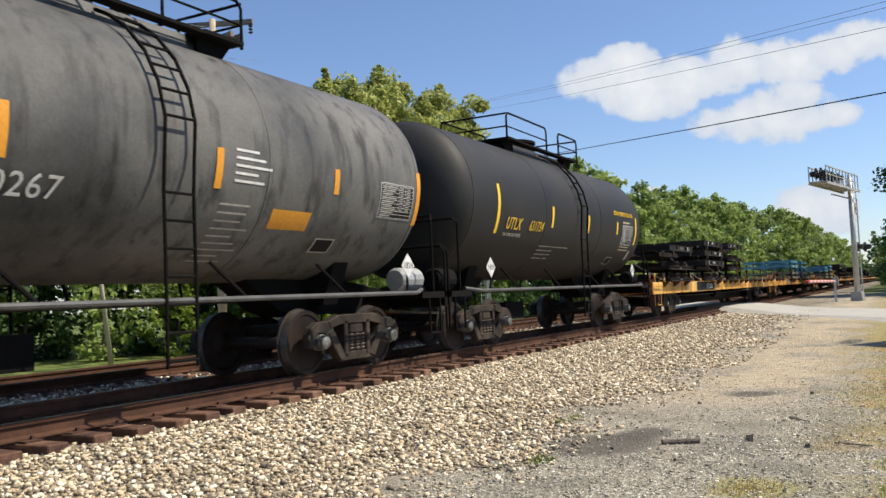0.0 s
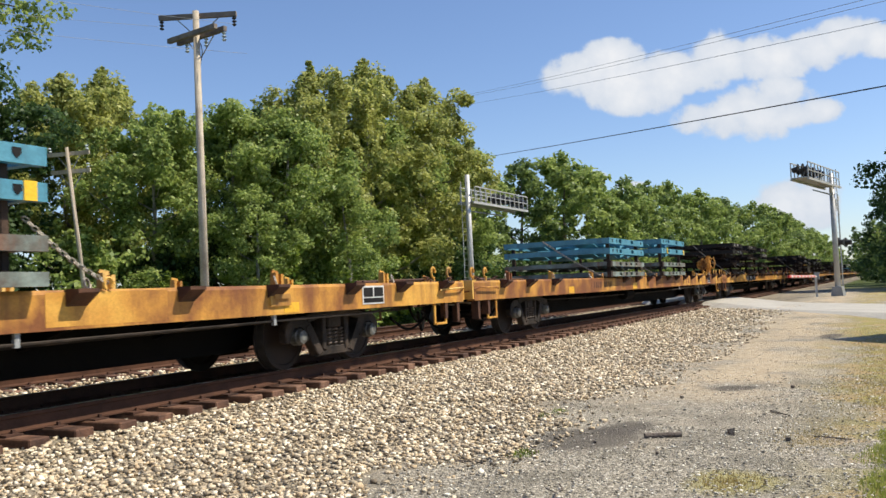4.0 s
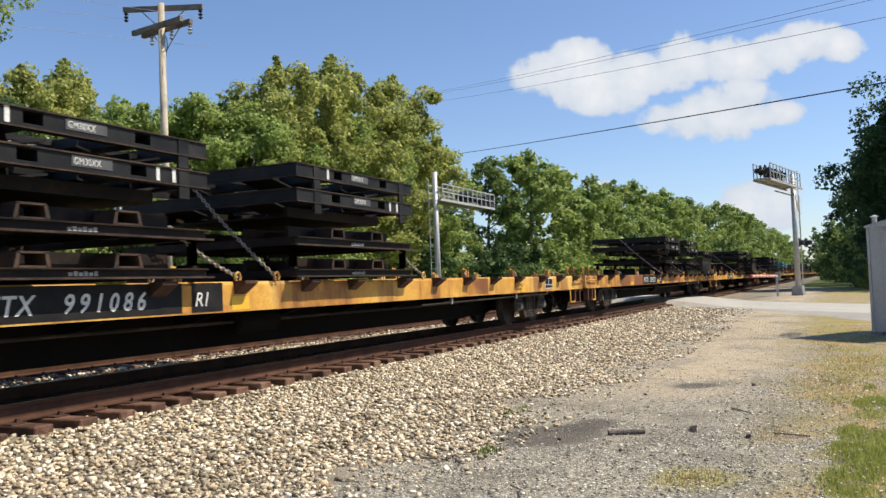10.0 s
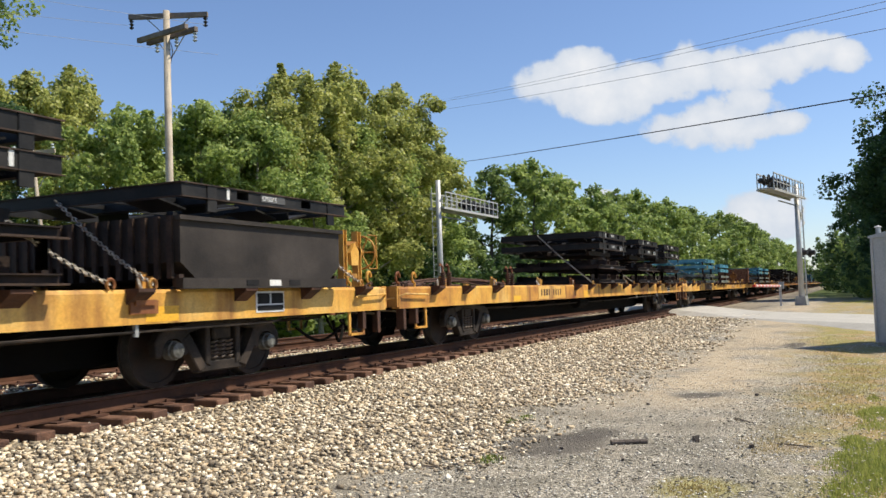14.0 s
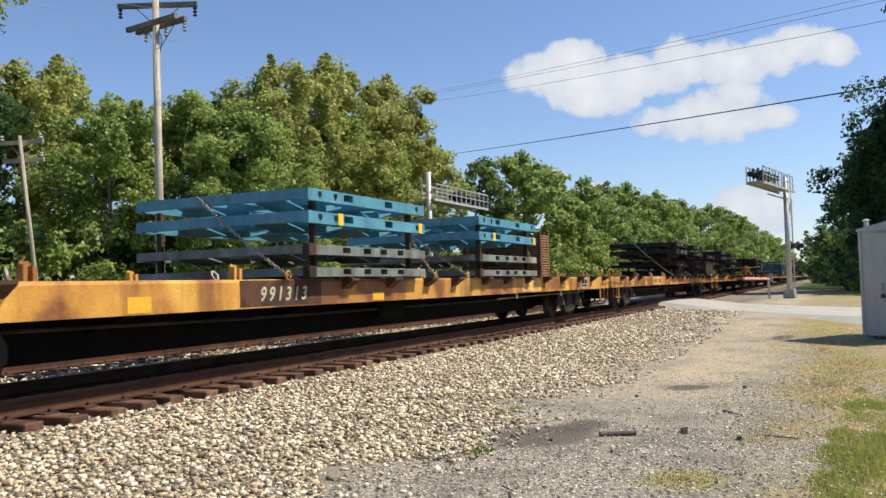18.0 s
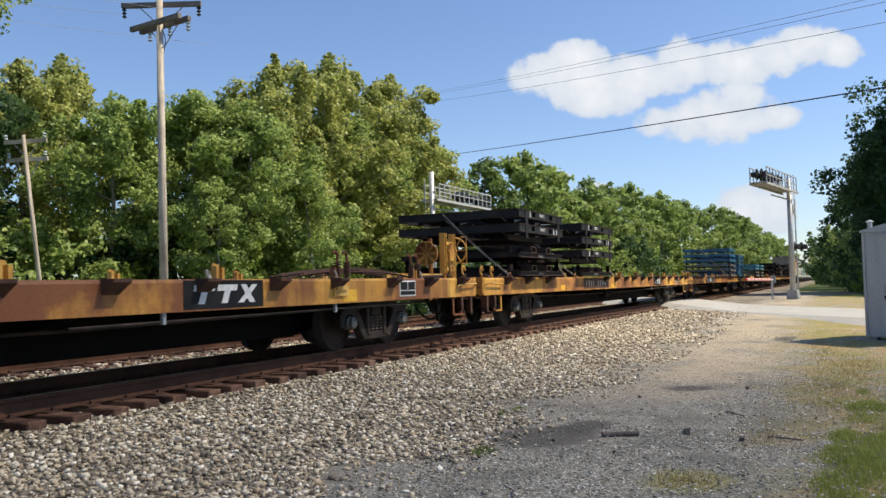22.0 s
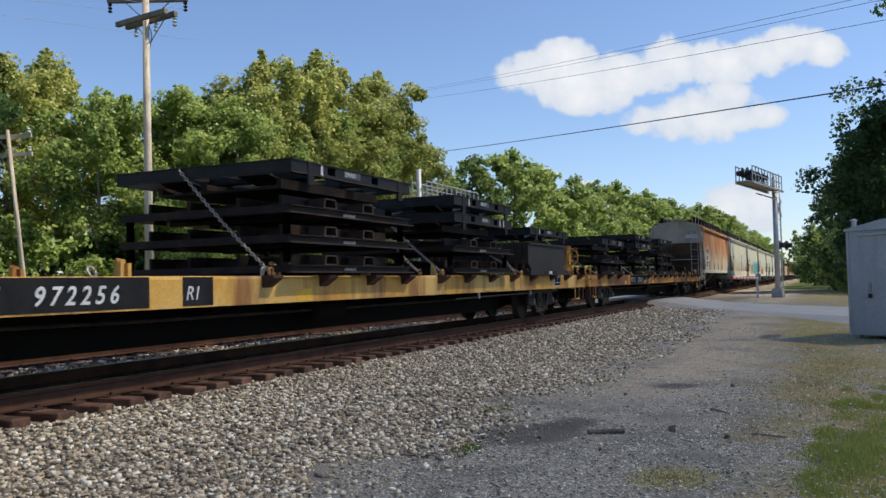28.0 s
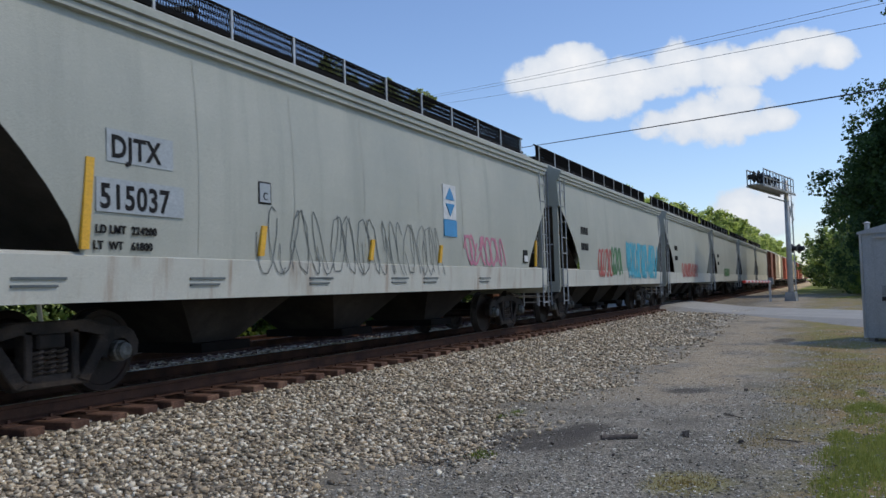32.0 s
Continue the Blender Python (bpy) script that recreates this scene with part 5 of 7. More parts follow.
    for x in (5.9, 11.6, 22.4):
        x += rng2.uniform(-.3, .3)
        plaque("yellow_field", x, x + rng2.uniform(0.26, 0.5), 0.79, 0.89 + rng2.uniform(0, 0.09), -1.3722, M_SIDE_MARK, car, "bright yellow reflective patch", 0.002)
    if k in (3, 5, 7, 8, 12, 13, 17):
        add_brake_stand(car, L_FLAT - 0.52)
    if k in (3, 10, 12, 13):
        add_gearbox_stand(car, L_FLAT - (0.98 if k != 10 else 1.75))
for k, q0, q1 in ((5, 2.2, 6.5), (8, 2.4, 6.6), (9, 2.6, 7.0), (13, 22.6, 26.0), (4, 20.5, 24.0), (18, 19.0, 24.0), (2, 2.5, 6.0)):
    rod_pile(S0 + L_FLAT * (k - 1), q0, q1, k)
rack = make_slat_rack(0.6)
TRAIN.append((rack, S0 + L_FLAT * 10, 0.75, DECK))
TRAIN.append((copy_thing(rack, pose(0, 0, 0)), S0 + L_FLAT * 10, 20.3, DECK))


# ---- tank cars ----
def make_tank(paint, label, mark, marking, number_x):
    """Short tank car; x = 0 at its middle."""
    car = thing("tank_car", label, "tank car", "tank cars in the train")
    r, zc, half = 1.49, 2.80, 5.45
    prof = []
    for k in range(9):
        a = math.pi / 2 * k / 8
        prof.append((-half - 0.62 * math.cos(a) + 0.0, max(0.02, r * math.sin(a) ** 0.75)))
    prof += [(-half + 0.02, r)] + [(-half + 2.1 * k, r) for k in range(1, 5)] + [(half - 0.02, r)]
    prof += [(-d, q) for d, q in reversed(prof[:9])]
    part("tank", lathe(bmesh.new(), prof, 56, "x", (0, 0, zc)), paint, car, "", True)
    for x in (-half, -1.9, 1.9, half):
        bm = lathe(bmesh.new(), [(x - 0.012, r), (x - 0.012, r + 0.004), (x + 0.012, r + 0.004), (x + 0.012, r)], 56, "x", (0, 0, zc))
        part("weld_seam", bm, paint, car, "", True)
    for s in (-1, 1):
        part("stub_sill", prism(bmesh.new(), [(s * 6.4, 0.80), (s * 6.4, 1.12), (s * 5.2, 1.30), (s * 2.7, 1.36), (s * 3.4, 0.92), (s * 3.8, 0.80)], -0.3, 0.3), M_BLACK, car)
    for s in (-1, 1):
        bm = bmesh.new()
        prism(bm, [(-0.6, 0.95), (0.6, 0.95), (0.85, 1.62), (0.45, 1.42), (0, 1.36), (-0.45, 1.42), (-0.85, 1.62)], s * 4.25 - 0.18, s * 4.25 + 0.18, "x")
        part("saddle", bm, M_BLACK, car)
        bm = box(bmesh.new(), *sorted((s * 5.6, s * 6.5)), -1.42, 1.42, 0.98, 1.08)
        box(bm, *sorted((s * 6.35, s * 6.5)), -1.42, 1.42, 0.84, 1.08)
        part("end_platform", bm, M_BLACK, car)
        make_coupler(car, s * 6.35, s)
        for y in (-1.40, 1.40):
            bm = pipe(bmesh.new(), [(s * 6.0, y, 1.05), (s * 6.0, y, 2.25), (s * 6.08, y * 0.97, 2.33), (s * 6.1, y * 0.3, 2.33)], 0.022, 8)
            pipe(bm, [(s * 6.42, y, 0.45), (s * 6.42, y, 1.75), (s * 6.42, y * 0.95, 1.85), (s * 6.42, y * 0.3, 1.85)], 0.022, 8)
            part("end_grab_iron", bm, M_BLACK, car)
            bm = pipe(bmesh.new(), [(s * 6.2, y, 1.0), (s * 6.2, y, 0.42), (s * 5.85, y, 0.42), (s * 5.85, y, 1.0)], 0.02, 6)
            part("step", bm, M_BLACK, car)
        bm = lathe(bmesh.new(), [(s * 5.55, 0.16), (s * 5.6, 0.2), (s * 6.15, 0.2), (s * 6.2, 0.16)], 14, "x", (0, -0.95, 1.29))
        part("brake_cylinder", bm, M_GALV_DULL if mark == "" else M_BLACK, car)
        make_truck(car, s * 4.25)
        # placard on its holder
        pq = s * (4.72 if mark else 5.2)
        bm = prism(bmesh.new(), [(pq, 1.30), (pq + 0.19, 1.49), (pq, 1.68), (pq - 0.19, 1.49)], -1.415, -1.405)
        pl = part("placard", bm, M_WHITE, car, "white diamond hazard placard 1824")
        lettering("placard_number", "1824", 0.10, M_INK, pl, pose(pq - 0.135, -1.4175, 1.45) @ NEAR, 0, 0.001, 0.95)
        part("placard_holder", box(bmesh.new(), pq - 0.02, pq + 0.02, -1.40, -1.38, 1.05, 1.4), M_BLACK, car)
    for y in (-1.50, 1.50):
        bm = pipe(bmesh.new(), [(-5.7, y * 0.9, 1.12), (-5.3, y, 1.07), (5.3, y, 1.07), (5.7, y * 0.9, 1.12)], 0.032, 8)
        part("side_rail", bm, M_LABEL, car)
        for x in (-3.6, -1.3, 1.4, 3.4):
            bm = pipe(bmesh.new(), [(x, y, 1.07), (x - 0.35, y * 0.84, 1.50)], 0.025, 6)
            part("rail_bracket", bm, M_BLACK, car)
    # side ladder over the shell to the top platform
    lx = 0.35

    def shell(ang, lift):
        return (-(r + lift) * math.cos(ang), zc + (r + lift) * math.sin(ang))
    for side in (-1, 1):
        bm = bmesh.new()
        path = [(-1.52, 0.38), (-1.53, 1.05), (-1.53, 2.2)] + [shell(a, 0.10) for a in (0.1, 0.35, 0.6, 0.85, 1.05, 1.2)]
        for dx in (-0.21, 0.21):
            pipe(bm, [(lx + dx, side * -y if side > 0 else y, z) for y, z in path], 0.022, 6)
        lad = part("side_ladder", bm, M_BLACK, car)
        for k in range(13):
            t = 0.45 + k * 0.29
            if t < 2.3:
                y, z = -1.53, t
            else:
                y, z = shell((t - 2.3) / (r + 0.1) * 1.02, 0.10)
            part("rung", rod(bmesh.new(), (lx - 0.21, y if side < 0 else -y, z), (lx + 0.21, y if side < 0 else -y, z), 0.016, 6), M_BLACK, lad)
    # top platform, manway and railings
    top = zc + r
    bm = prism(bmesh.new(), [(-0.62, top - 0.16), (-0.50, top + 0.08), (-0.40, top + 0.12), (0.40, top + 0.12), (0.50, top + 0.08), (0.62, top - 0.16)], -1.9, 1.9, "x")
    part("bonnet", bm, paint, car, "raised sheet-metal bonnet along the top")
    for s in (-1, 1):
        bm = box(bmesh.new(), *sorted((s * 1.55, s * 2.25)), -0.84, 0.84, top + 0.04, top + 0.09)
        for y in (-0.62, 0.62):
            prism(bm, [(s * 1.6, top - 0.2), (s * 2.0, top - 0.2), (s * 2.2, top + 0.04), (s * 1.6, top + 0.04)], y - 0.03, y + 0.03)
        part("platform", bm, M_BLACK, car)
    for y in (-0.84, 0.66):
        part("running_board", box(bmesh.new(), -1.55, 1.55, y, y + 0.18, top + 0.03, top + 0.07), M_BLACK, car)
    bm = lathe(bmesh.new(), [(top - 0.15, 0.46), (top + 0.28, 0.46), (top + 0.28, 0.52), (top + 0.34, 0.52), (top + 0.38, 0.4), (top + 0.42, 0.1)], 24, "z")
    part("manway", bm, M_BLACK, car)
    bm = lathe(bmesh.new(), [(top - 0.1, 0.12), (top + 0.35, 0.12), (top + 0.4, 0.05)], 12, "z", (1.0, 0, 0))
    part("valve", bm, M_BLACK, car)
    for s in (-1, 1):
        for x0, x1 in ((-2.25, 0.1), (0.9, 2.25)):
            bm = bmesh.new()
            z1 = top + 0.62
            pipe(bm, [(x0, s * 0.8, top), (x0, s * 0.8, z1 - 0.08), (x0 + 0.08, s * 0.8, z1), (x1 - 0.08, s * 0.8, z1), (x1, s * 0.8, z1 - 0.08), (x1, s * 0.8, top)], 0.022, 6)
            pipe(bm, [(x0, s * 0.8, top + 0.32), (x1, s * 0.8, top + 0.32)], 0.016, 6)
            part("platform_rail", bm, M_BLACK, car)
    for x in (-2.25, 2.25):
        bm = pipe(bmesh.new(), [(x, -0.8, top + 0.60), (x, 0.8, top + 0.60)], 0.02, 6)
        pipe(bm, [(x, -0.8, top + 0.32), (x, 0.8, top + 0.32)], 0.016, 6)
        part("platform_rail", bm, M_BLACK, car)
    bm = box(bmesh.new(), -1.4, -0.4, -0.2, 0.2, 0.42, 0.8)
    part("outlet", bm, M_BLACK, car)

    # curved markings that hug the shell
    def band(name, x0, x1, a0, a1, material, parent=car, lift=0.006, n=8):
        vs, fs = [], []
        for k in range(n + 1):
            a = a0 + (a1 - a0) * k / n
            y, z = shell(a, lift)
            vs += [(x0, y, z), (x1, y, z)]
        for k in range(n):
            fs.append((2 * k, 2 * k + 1, 2 * k + 3, 2 * k + 2))
        ob = new(name, mesh_of(name, vs, fs, material))
        ob.parent = parent
        return ob
    for x, a0, a1 in ((-4.36, -0.45, 0.19), (-1.5, -0.28, 0.03), (0.93, -0.30, 0.0), (3.29, -0.24, -0.03), (5.06, -0.40, 0.12)) if mark else ((-4.9, -0.4, 0.2), (1.04, -0.33, -0.02), (3.3, -0.25, -0.02), (5.5, -0.46, 0.10)):
        band("reflective_stripe", x - 0.055, x + 0.055, a0, a1, marking)

    def wrapped(name, text, x, ang, height, material, squeeze=1.0):
        y, z = shell(ang, 0.012)
        tilt = math.degrees(ang)
        return lettering(name, text, height, material, car, pose(x, y, z, 90 - tilt, 0, 0), 0, 0.003, squeeze)
    if mark:
        wrapped("reporting_mark", mark, -3.95, -0.37, 0.25, marking, 0.80)
        wrapped("car_number", "631734", -2.78, -0.36, 0.22, marking, 0.78)
        wrapped("stencil", "THE TANK CAR PEOPLE", -4.0, -0.47, 0.07, M_GREY_TEXT, 0.8)
        wrapped("contents_name", "SODIUM HYDROXIDE SOLUTION", 3.0, 0.10, 0.12, marking, 0.66)
    else:
        wrapped("car_number", "0267", -1.68, -0.53, 0.25, M_WHITE, 1.0)
        band("orange_plate", 2.09, 2.87, -0.62, -0.44, M_ORANGE)
        band("orange_patch", -1.75, -1.55, -0.31, 0.02, M_ORANGE)
    # test panel: white frame with ruled rows
    px = 3.78 if mark else 4.40
    wf = band("test_panel", px, px + 0.95, -0.42, -0.06, M_GREYPATCH if not mark else M_WHITE)
    band("test_panel_field", px + 0.02, px + 0.93, -0.41, -0.07, M_INK, wf, 0.009)
    for j in range(10):
        band("ruled_line", px + 0.02, px + 0.93, -0.405 + j * 0.036, -0.401 + j * 0.036, M_WHITE, wf, 0.011, 1)
        band("illegible_line", px + 0.05, px + 0.34 + 0.06 * (j % 3), -0.392 + j * 0.036, -0.379 + j * 0.036, M_GREY_TEXT, wf, 0.011, 1)
        if j > 1:
            band("illegible_line", px + 0.56, px + 0.64, -0.392 + j * 0.036, -0.379 + j * 0.036, M_GREY_TEXT, wf, 0.011, 1)
            band("illegible_line", px + 0.74, px + 0.84, -0.392 + j * 0.036, -0.379 + j * 0.036, M_GREY_TEXT, wf, 0.011, 1)
    for dx in (0.52, 0.69):
        band("ruled_line", px + dx, px + dx + 0.008, -0.34, -0.08, M_WHITE, wf, 0.012, 2)
    if mark:
        for j, (dx, w) in enumerate(((0.0, 0.62), (0.02, 0.85), (0.0, 0.9))):
            band("illegible_line", px + dx, px + dx + w, (-0.02, -0.47, -0.53)[j], (0.005, -0.45, -0.51)[j], M_PALE_MARK, car, 0.006, 1)
        band("small_plate", px + 1.02, px + 1.20, -0.72, -0.52, M_GREY_TEXT)
    rng2 = random.Random(3 if mark else 9)
    for j in range(9):
        x = -1.9 + 0.0 if mark else 1.15
        a = (-0.45 - 0.07 * j) if not mark else (-0.58 - 0.07 * (j % 4))
        band("illegible_line", x + (j // 4) * 0.9 * bool(mark), x + 0.35 + rng2.uniform(0.05, 0.3), a, a + 0.015, M_GREY_TEXT, car, 0.006, 1)
    if not mark:
        for j in range(5):
            band("illegible_line", 1.3, 1.7 + 0.12 * (j % 3), -0.02 - j * 0.06, 0.0 - j * 0.06, M_WHITE, car, 0.006, 1)
    sq = band("small_panel", 3.2, 3.65, -0.85, -0.68, M_GREY_TEXT)
    band("small_panel_field", 3.23, 3.62, -0.835, -0.695, M_INK, sq, 0.009, 2)
    return car


tank_a = make_tank(M_TANK_GREY, "dusty dark grey tank car with black drips and orange markings", "", M_ORANGE, 0)
tank_b = make_tank(M_TANK, "black tank car with yellow lettering and stripes", "UTLX", M_YELLOW_CLEAN, 0)
TRAIN.append((tank_a, 6.25)), TRAIN.append((tank_b, 19.2))
# ---- covered hopper cars ----
def hopper_profile(zlow):
    """Half outline from the lower edge up the bulging side and over the arched roof."""
    pts = []
    for k in range(9):
        z = zlow + (4.02 - zlow) * k / 8
        u = (z - 1.0) / 3.0
        pts.append((1.40 + 0.22 * math.sin(math.pi * min(1, max(0, u * 0.62 + 0.22))), z))
    pts += [(1.50, 4.12), (1.20, 4.30), (0.80, 4.42), (0.40, 4.48), (0.0, 4.50)]
    return pts


def make_hopper(length, paint, label, ribs=True, slope=1.9, sill=0.97):
    car = thing("hopper_car", label, "hopper car", "covered hopper cars in the train")
    a, b = 0.55, length - 0.55
    xs = [a] + [a + slope * k for k in (0.03, 0.18, 0.36, 0.55, 0.72, 0.88, 1.0)]
    xs = xs + [length * 0.35, length * 0.5, length * 0.65] + [length - x for x in reversed(xs)]

    def low(x):
        d = min(x - a, b - x)
        if d >= slope:
            return 1.40
        u = d / slope
        return 1.40 + 1.72 * (1 - u) ** 0.75
    bm = bmesh.new()
    rings = []
    for x in xs:
        p = hopper_profile(low(x))
        rings.append([bm.verts.new((x, -y, z)) for y, z in p] + [bm.verts.new((x, y, z)) for y, z in reversed(p[:-1])])
    n = len(rings[0])
    for r0, r1 in zip(rings, rings[1:]):
        for i in range(n - 1):
            bm.faces.new((r0[i], r0[i + 1], r1[i + 1], r1[i]))
    bm.faces.new(rings[0]), bm.faces.new(rings[-1][::-1])
    body = part("body", bm, paint, car)
    if not ribs:
        body.data.materials.append(M_END)
        for f in body.data.polygons:
            if abs(f.normal.x) > 0.8:
                f.material_index = 1
    # sloping end sheets and the three discharge bays
    for x, w in ((a, 1), (b, -1)):
        bm = bmesh.new()
        vs = [bm.verts.new(p) for p in ((x + w * 0.08, -1.38, 3.10), (x + w * 0.08, 1.38, 3.10), (x + w * 2.75, 1.3, 1.36), (x + w * 2.75, -1.3, 1.36),
                                        (x + w * 0.12, -1.38, 3.10), (x + w * 0.12, 1.38, 3.10), (x + w * 2.80, 1.3, 1.36), (x + w * 2.80, -1.3, 1.36))]
        bm.faces.new(vs[:4]), bm.faces.new(vs[4:][::-1])
        for i in range(4):
            bm.faces.new((vs[i], vs[(i + 1) % 4], vs[4 + (i + 1) % 4], vs[4 + i]))
        part("slope_sheet", bm, M_SLOPE, car, "dark sloping end sheet")
        bm = bmesh.new()
        for s in (-1, 1):
            box(bm, *sorted((x + w * 0.02, x + w * 0.12)), s * 1.46 - 0.07, s * 1.46 + 0.07, 0.9, 4.0)
        box(bm, *sorted((x, x + w * 1.0)), -1.5, 1.5, 1.0, 1.10)
        box(bm, *sorted((x, x + w * 0.14)), -1.5, 1.5, 0.84, 1.12)
        part("end_frame", bm, paint, car)
        make_coupler(car, x + w * 0.05, -w)
        make_truck(car, x + w * 1.65)
        for s in (-1, 1):
            for lx, y in ((x - w * 0.03, s * 1.1), (x + w * 0.30, s * 1.60)):
                bm = bmesh.new()
                along = abs(y) > 1.5
                ends = [(lx - 0.0, y - 0.2), (lx, y + 0.2)] if not along else [(lx - 0.2, y), (lx + 0.2, y)]
                for ex, ey in ends:
                    rod(bm, (ex, ey, 0.5), (ex, ey, 4.05), 0.018, 6)
                lad = part("ladder", bm, M_GALV_DULL, car)
                rung = None
                for k in range(9):
                    z = 0.6 + k * 0.42
                    if rung is None:
                        rung = part("rung", rod(bmesh.new(), (*ends[0], 0), (*ends[1], 0), 0.014, 6), M_GALV_DULL, lad)
                        rung.matrix_basis = pose(0, 0, z)
                    else:
                        twin(rung, lad, pose(0, 0, z))
        bm = pipe(bmesh.new(), [(x + w * 0.02, -1.4, 2.1), (x + w * 0.02, 1.4, 2.1)], 0.02, 6)
        part("end_rail", bm, M_GALV_DULL, car)
    for s in (-1, 1):
        bm = prism(bmesh.new(), [(s * 1.58, sill), (s * 1.60, 1.42), (s * 1.52, 1.46), (s * 1.40, 1.46), (s * 1.40, sill)], a + 0.15, b - 0.15, "x")
        part("side_sill", bm, M_HOPPER_PALE, car, "pale lower side band")
        bm = bmesh.new()
        roll = [(1.50, 3.86), (1.60, 3.88), (1.645, 3.93), (1.66, 3.99), (1.64, 4.06), (1.58, 4.11), (1.48, 4.13)]
        if ribs:
            # stepped cornice of three fillets
            roll = [(1.50, 3.80), (1.60, 3.81), (1.60, 3.87), (1.585, 3.88), (1.635, 3.89), (1.635, 3.96), (1.615, 3.97), (1.67, 3.98), (1.67, 4.06), (1.64, 4.07), (1.48, 4.13)]
        prism(bm, [(s * y, z) for y, z in roll], a, b, "x")
        part("eave_moulding", bm, paint, car)
        seam = None
        x = a + 3.2
        while x < b - 3.0:
            if seam is None:
                bm = bmesh.new()
                rows = [1.46 + 0.3 * j for j in range(9)]
                for z0, z1 in zip(rows, rows[1:]):
                    y0, y1 = side_y(z0) + 0.002, side_y(z1) + 0.002
                    bm.faces.new([bm.verts.new((q, s * -y, z)) for q, y, z in ((-0.008, y0, z0), (0.008, y0, z0), (0.008, y1, z1), (-0.008, y1, z1))])
                bmesh.ops.remove_doubles(bm, verts=bm.verts[:], dist=0.001)
                seam = part("side_seam", bm, paint, car)
                seam.matrix_basis = pose(x, 0, 0)
            else:
                twin(seam, car, pose(x, 0, 0))
            x += 1.9
    bays = 3
    for k in range(bays):
        c = a + 3.0 + (length - 7.1) * (k + 0.5) / bays
        w2 = (length - 7.1) / bays / 2
        bm = bmesh.new()
        top = [bm.verts.new((c + sx * w2, sy * 1.36, 1.42)) for sx, sy in ((-1, -1), (1, -1), (1, 1), (-1, 1))]
        bot = [bm.verts.new((c + sx * 0.42, sy * 0.55, 0.40)) for sx, sy in ((-1, -1), (1, -1), (1, 1), (-1, 1))]
        bm.faces.new(top[::-1]), bm.faces.new(bot)
        for i in range(4):
            bm.faces.new((top[i], top[(i + 1) % 4], bot[(i + 1) % 4], bot[i]))
        part("discharge_bay", bm, M_HOPPER_DARK, car, "near-black discharge bay")
        part("gate", box(bmesh.new(), c - 0.5, c + 0.5, -0.75, 0.75, 0.28, 0.40), M_BLACK, car)
    # roof walk: mesh panels, posts and hatches
    for s in (-1, 1):
        bm = bmesh.new()
        y = s * 0.98
        for k in range(int((length - 1.2) / 0.05)):
            x = a + k * 0.05
            rod(bm, (x, y, 4.44), (x + 0.10, y, 4.79), 0.009, 3, caps=False)
            rod(bm, (x + 0.10, y, 4.44), (x, y, 4.79), 0.009, 3, caps=False)
        box(bm, a - 0.1, b + 0.1, y - 0.012, y + 0.012, 4.78, 4.81), box(bm, a - 0.1, b + 0.1, y - 0.012, y + 0.012, 4.42, 4.45)
        walkway = part("roof_walk_screen", bm, M_BLACK, car, "dark mesh screen along the roof walk")
        post = None
        for k in range(int(length / 1.45)):
            x = a + 0.3 + k * 1.45
            if post is None:
                post = part("post", box(bmesh.new(), -0.02, 0.02, y - 0.02, y + 0.02, 4.30, 4.81), M_GALV, walkway)
                post.matrix_basis = pose(x, 0, 0)
            else:
                twin(post, walkway, pose(x, 0, 0))
        part("roof_walk", box(bmesh.new(), a - 0.1, b + 0.1, *sorted((s * 0.55, s * 0.99)), 4.45, 4.48), M_BLACK, car)
    bm = box(bmesh.new(), a - 0.22, a + 0.30, -0.62, 0.62, 4.56, 4.60)
    box(bm, a - 0.06, a - 0.02, -0.5, -0.44, 4.25, 4.56), box(bm, a - 0.06, a - 0.02, 0.44, 0.5, 4.25, 4.56)
    part("end_roof_platform", bm, M_GALV_DULL, car, "small grated platform over the car's end")
    for k in range(4):
        x = a + 2 + (length - 5) * k / 3
        part("hatch", box(bmesh.new(), x - 0.9, x + 0.9, -0.35, 0.35, 4.45, 4.60), paint, car)
    return car


def squiggle(car, x0, x1, z0, z1, material, seed, width=0.02):
    """Spray-painted scrawl: looping strokes just proud of the side."""
    rng2 = random.Random(seed)
    bm = bmesh.new()
    n = int((x1 - x0) / 0.25)
    for k in range(n):
        cx = x0 + (k + 0.5) * (x1 - x0) / n
        prev = None
        ph, turns = rng2.uniform(0, 6), rng2.uniform(0.6, 1.4)
        for j in range(9):
            t = j / 8
            x = cx + 0.22 * math.sin(ph + t * 5 * turns)
            z = z0 + (z1 - z0) * (0.5 + 0.5 * math.sin(ph * 1.7 + t * 6 * turns))
            y = -(1.40 + 0.22 * math.sin(math.pi * min(1, max(0, (z - 1.0) / 3.0 * 0.62 + 0.22)))) - 0.008
            if z < 1.47:
                y = -1.606
            if prev:
                d = Vector((x - prev[0], 0, z - prev[2])).normalized()
                o = Vector((-d.z, 0, d.x)) * width
                q = [Vector(prev) + o, Vector(prev) - o, Vector((x, y, z)) - o, Vector((x, y, z)) + o]
                bm.faces.new([bm.verts.new(v) for v in q])
            prev = (x, y, z)
    part("spray_scrawl", bm, material, car, "spray-painted scrawl")


def side_y(z):
    return -(1.40 + 0.22 * math.sin(math.pi * min(1, max(0, (z - 1.0) / 3.0 * 0.62 + 0.22)))) - 0.006


def on_side(car, name, text, x, z, height, material, squeeze=0.8):
    y0, y1 = side_y(z), side_y(z + height)
    return lettering(name, text, height, material, car, pose(x, min(y0, y1) - 0.004, z, 90, 0, 0), 0, 0.004, squeeze, 1.08, height * 0.035)


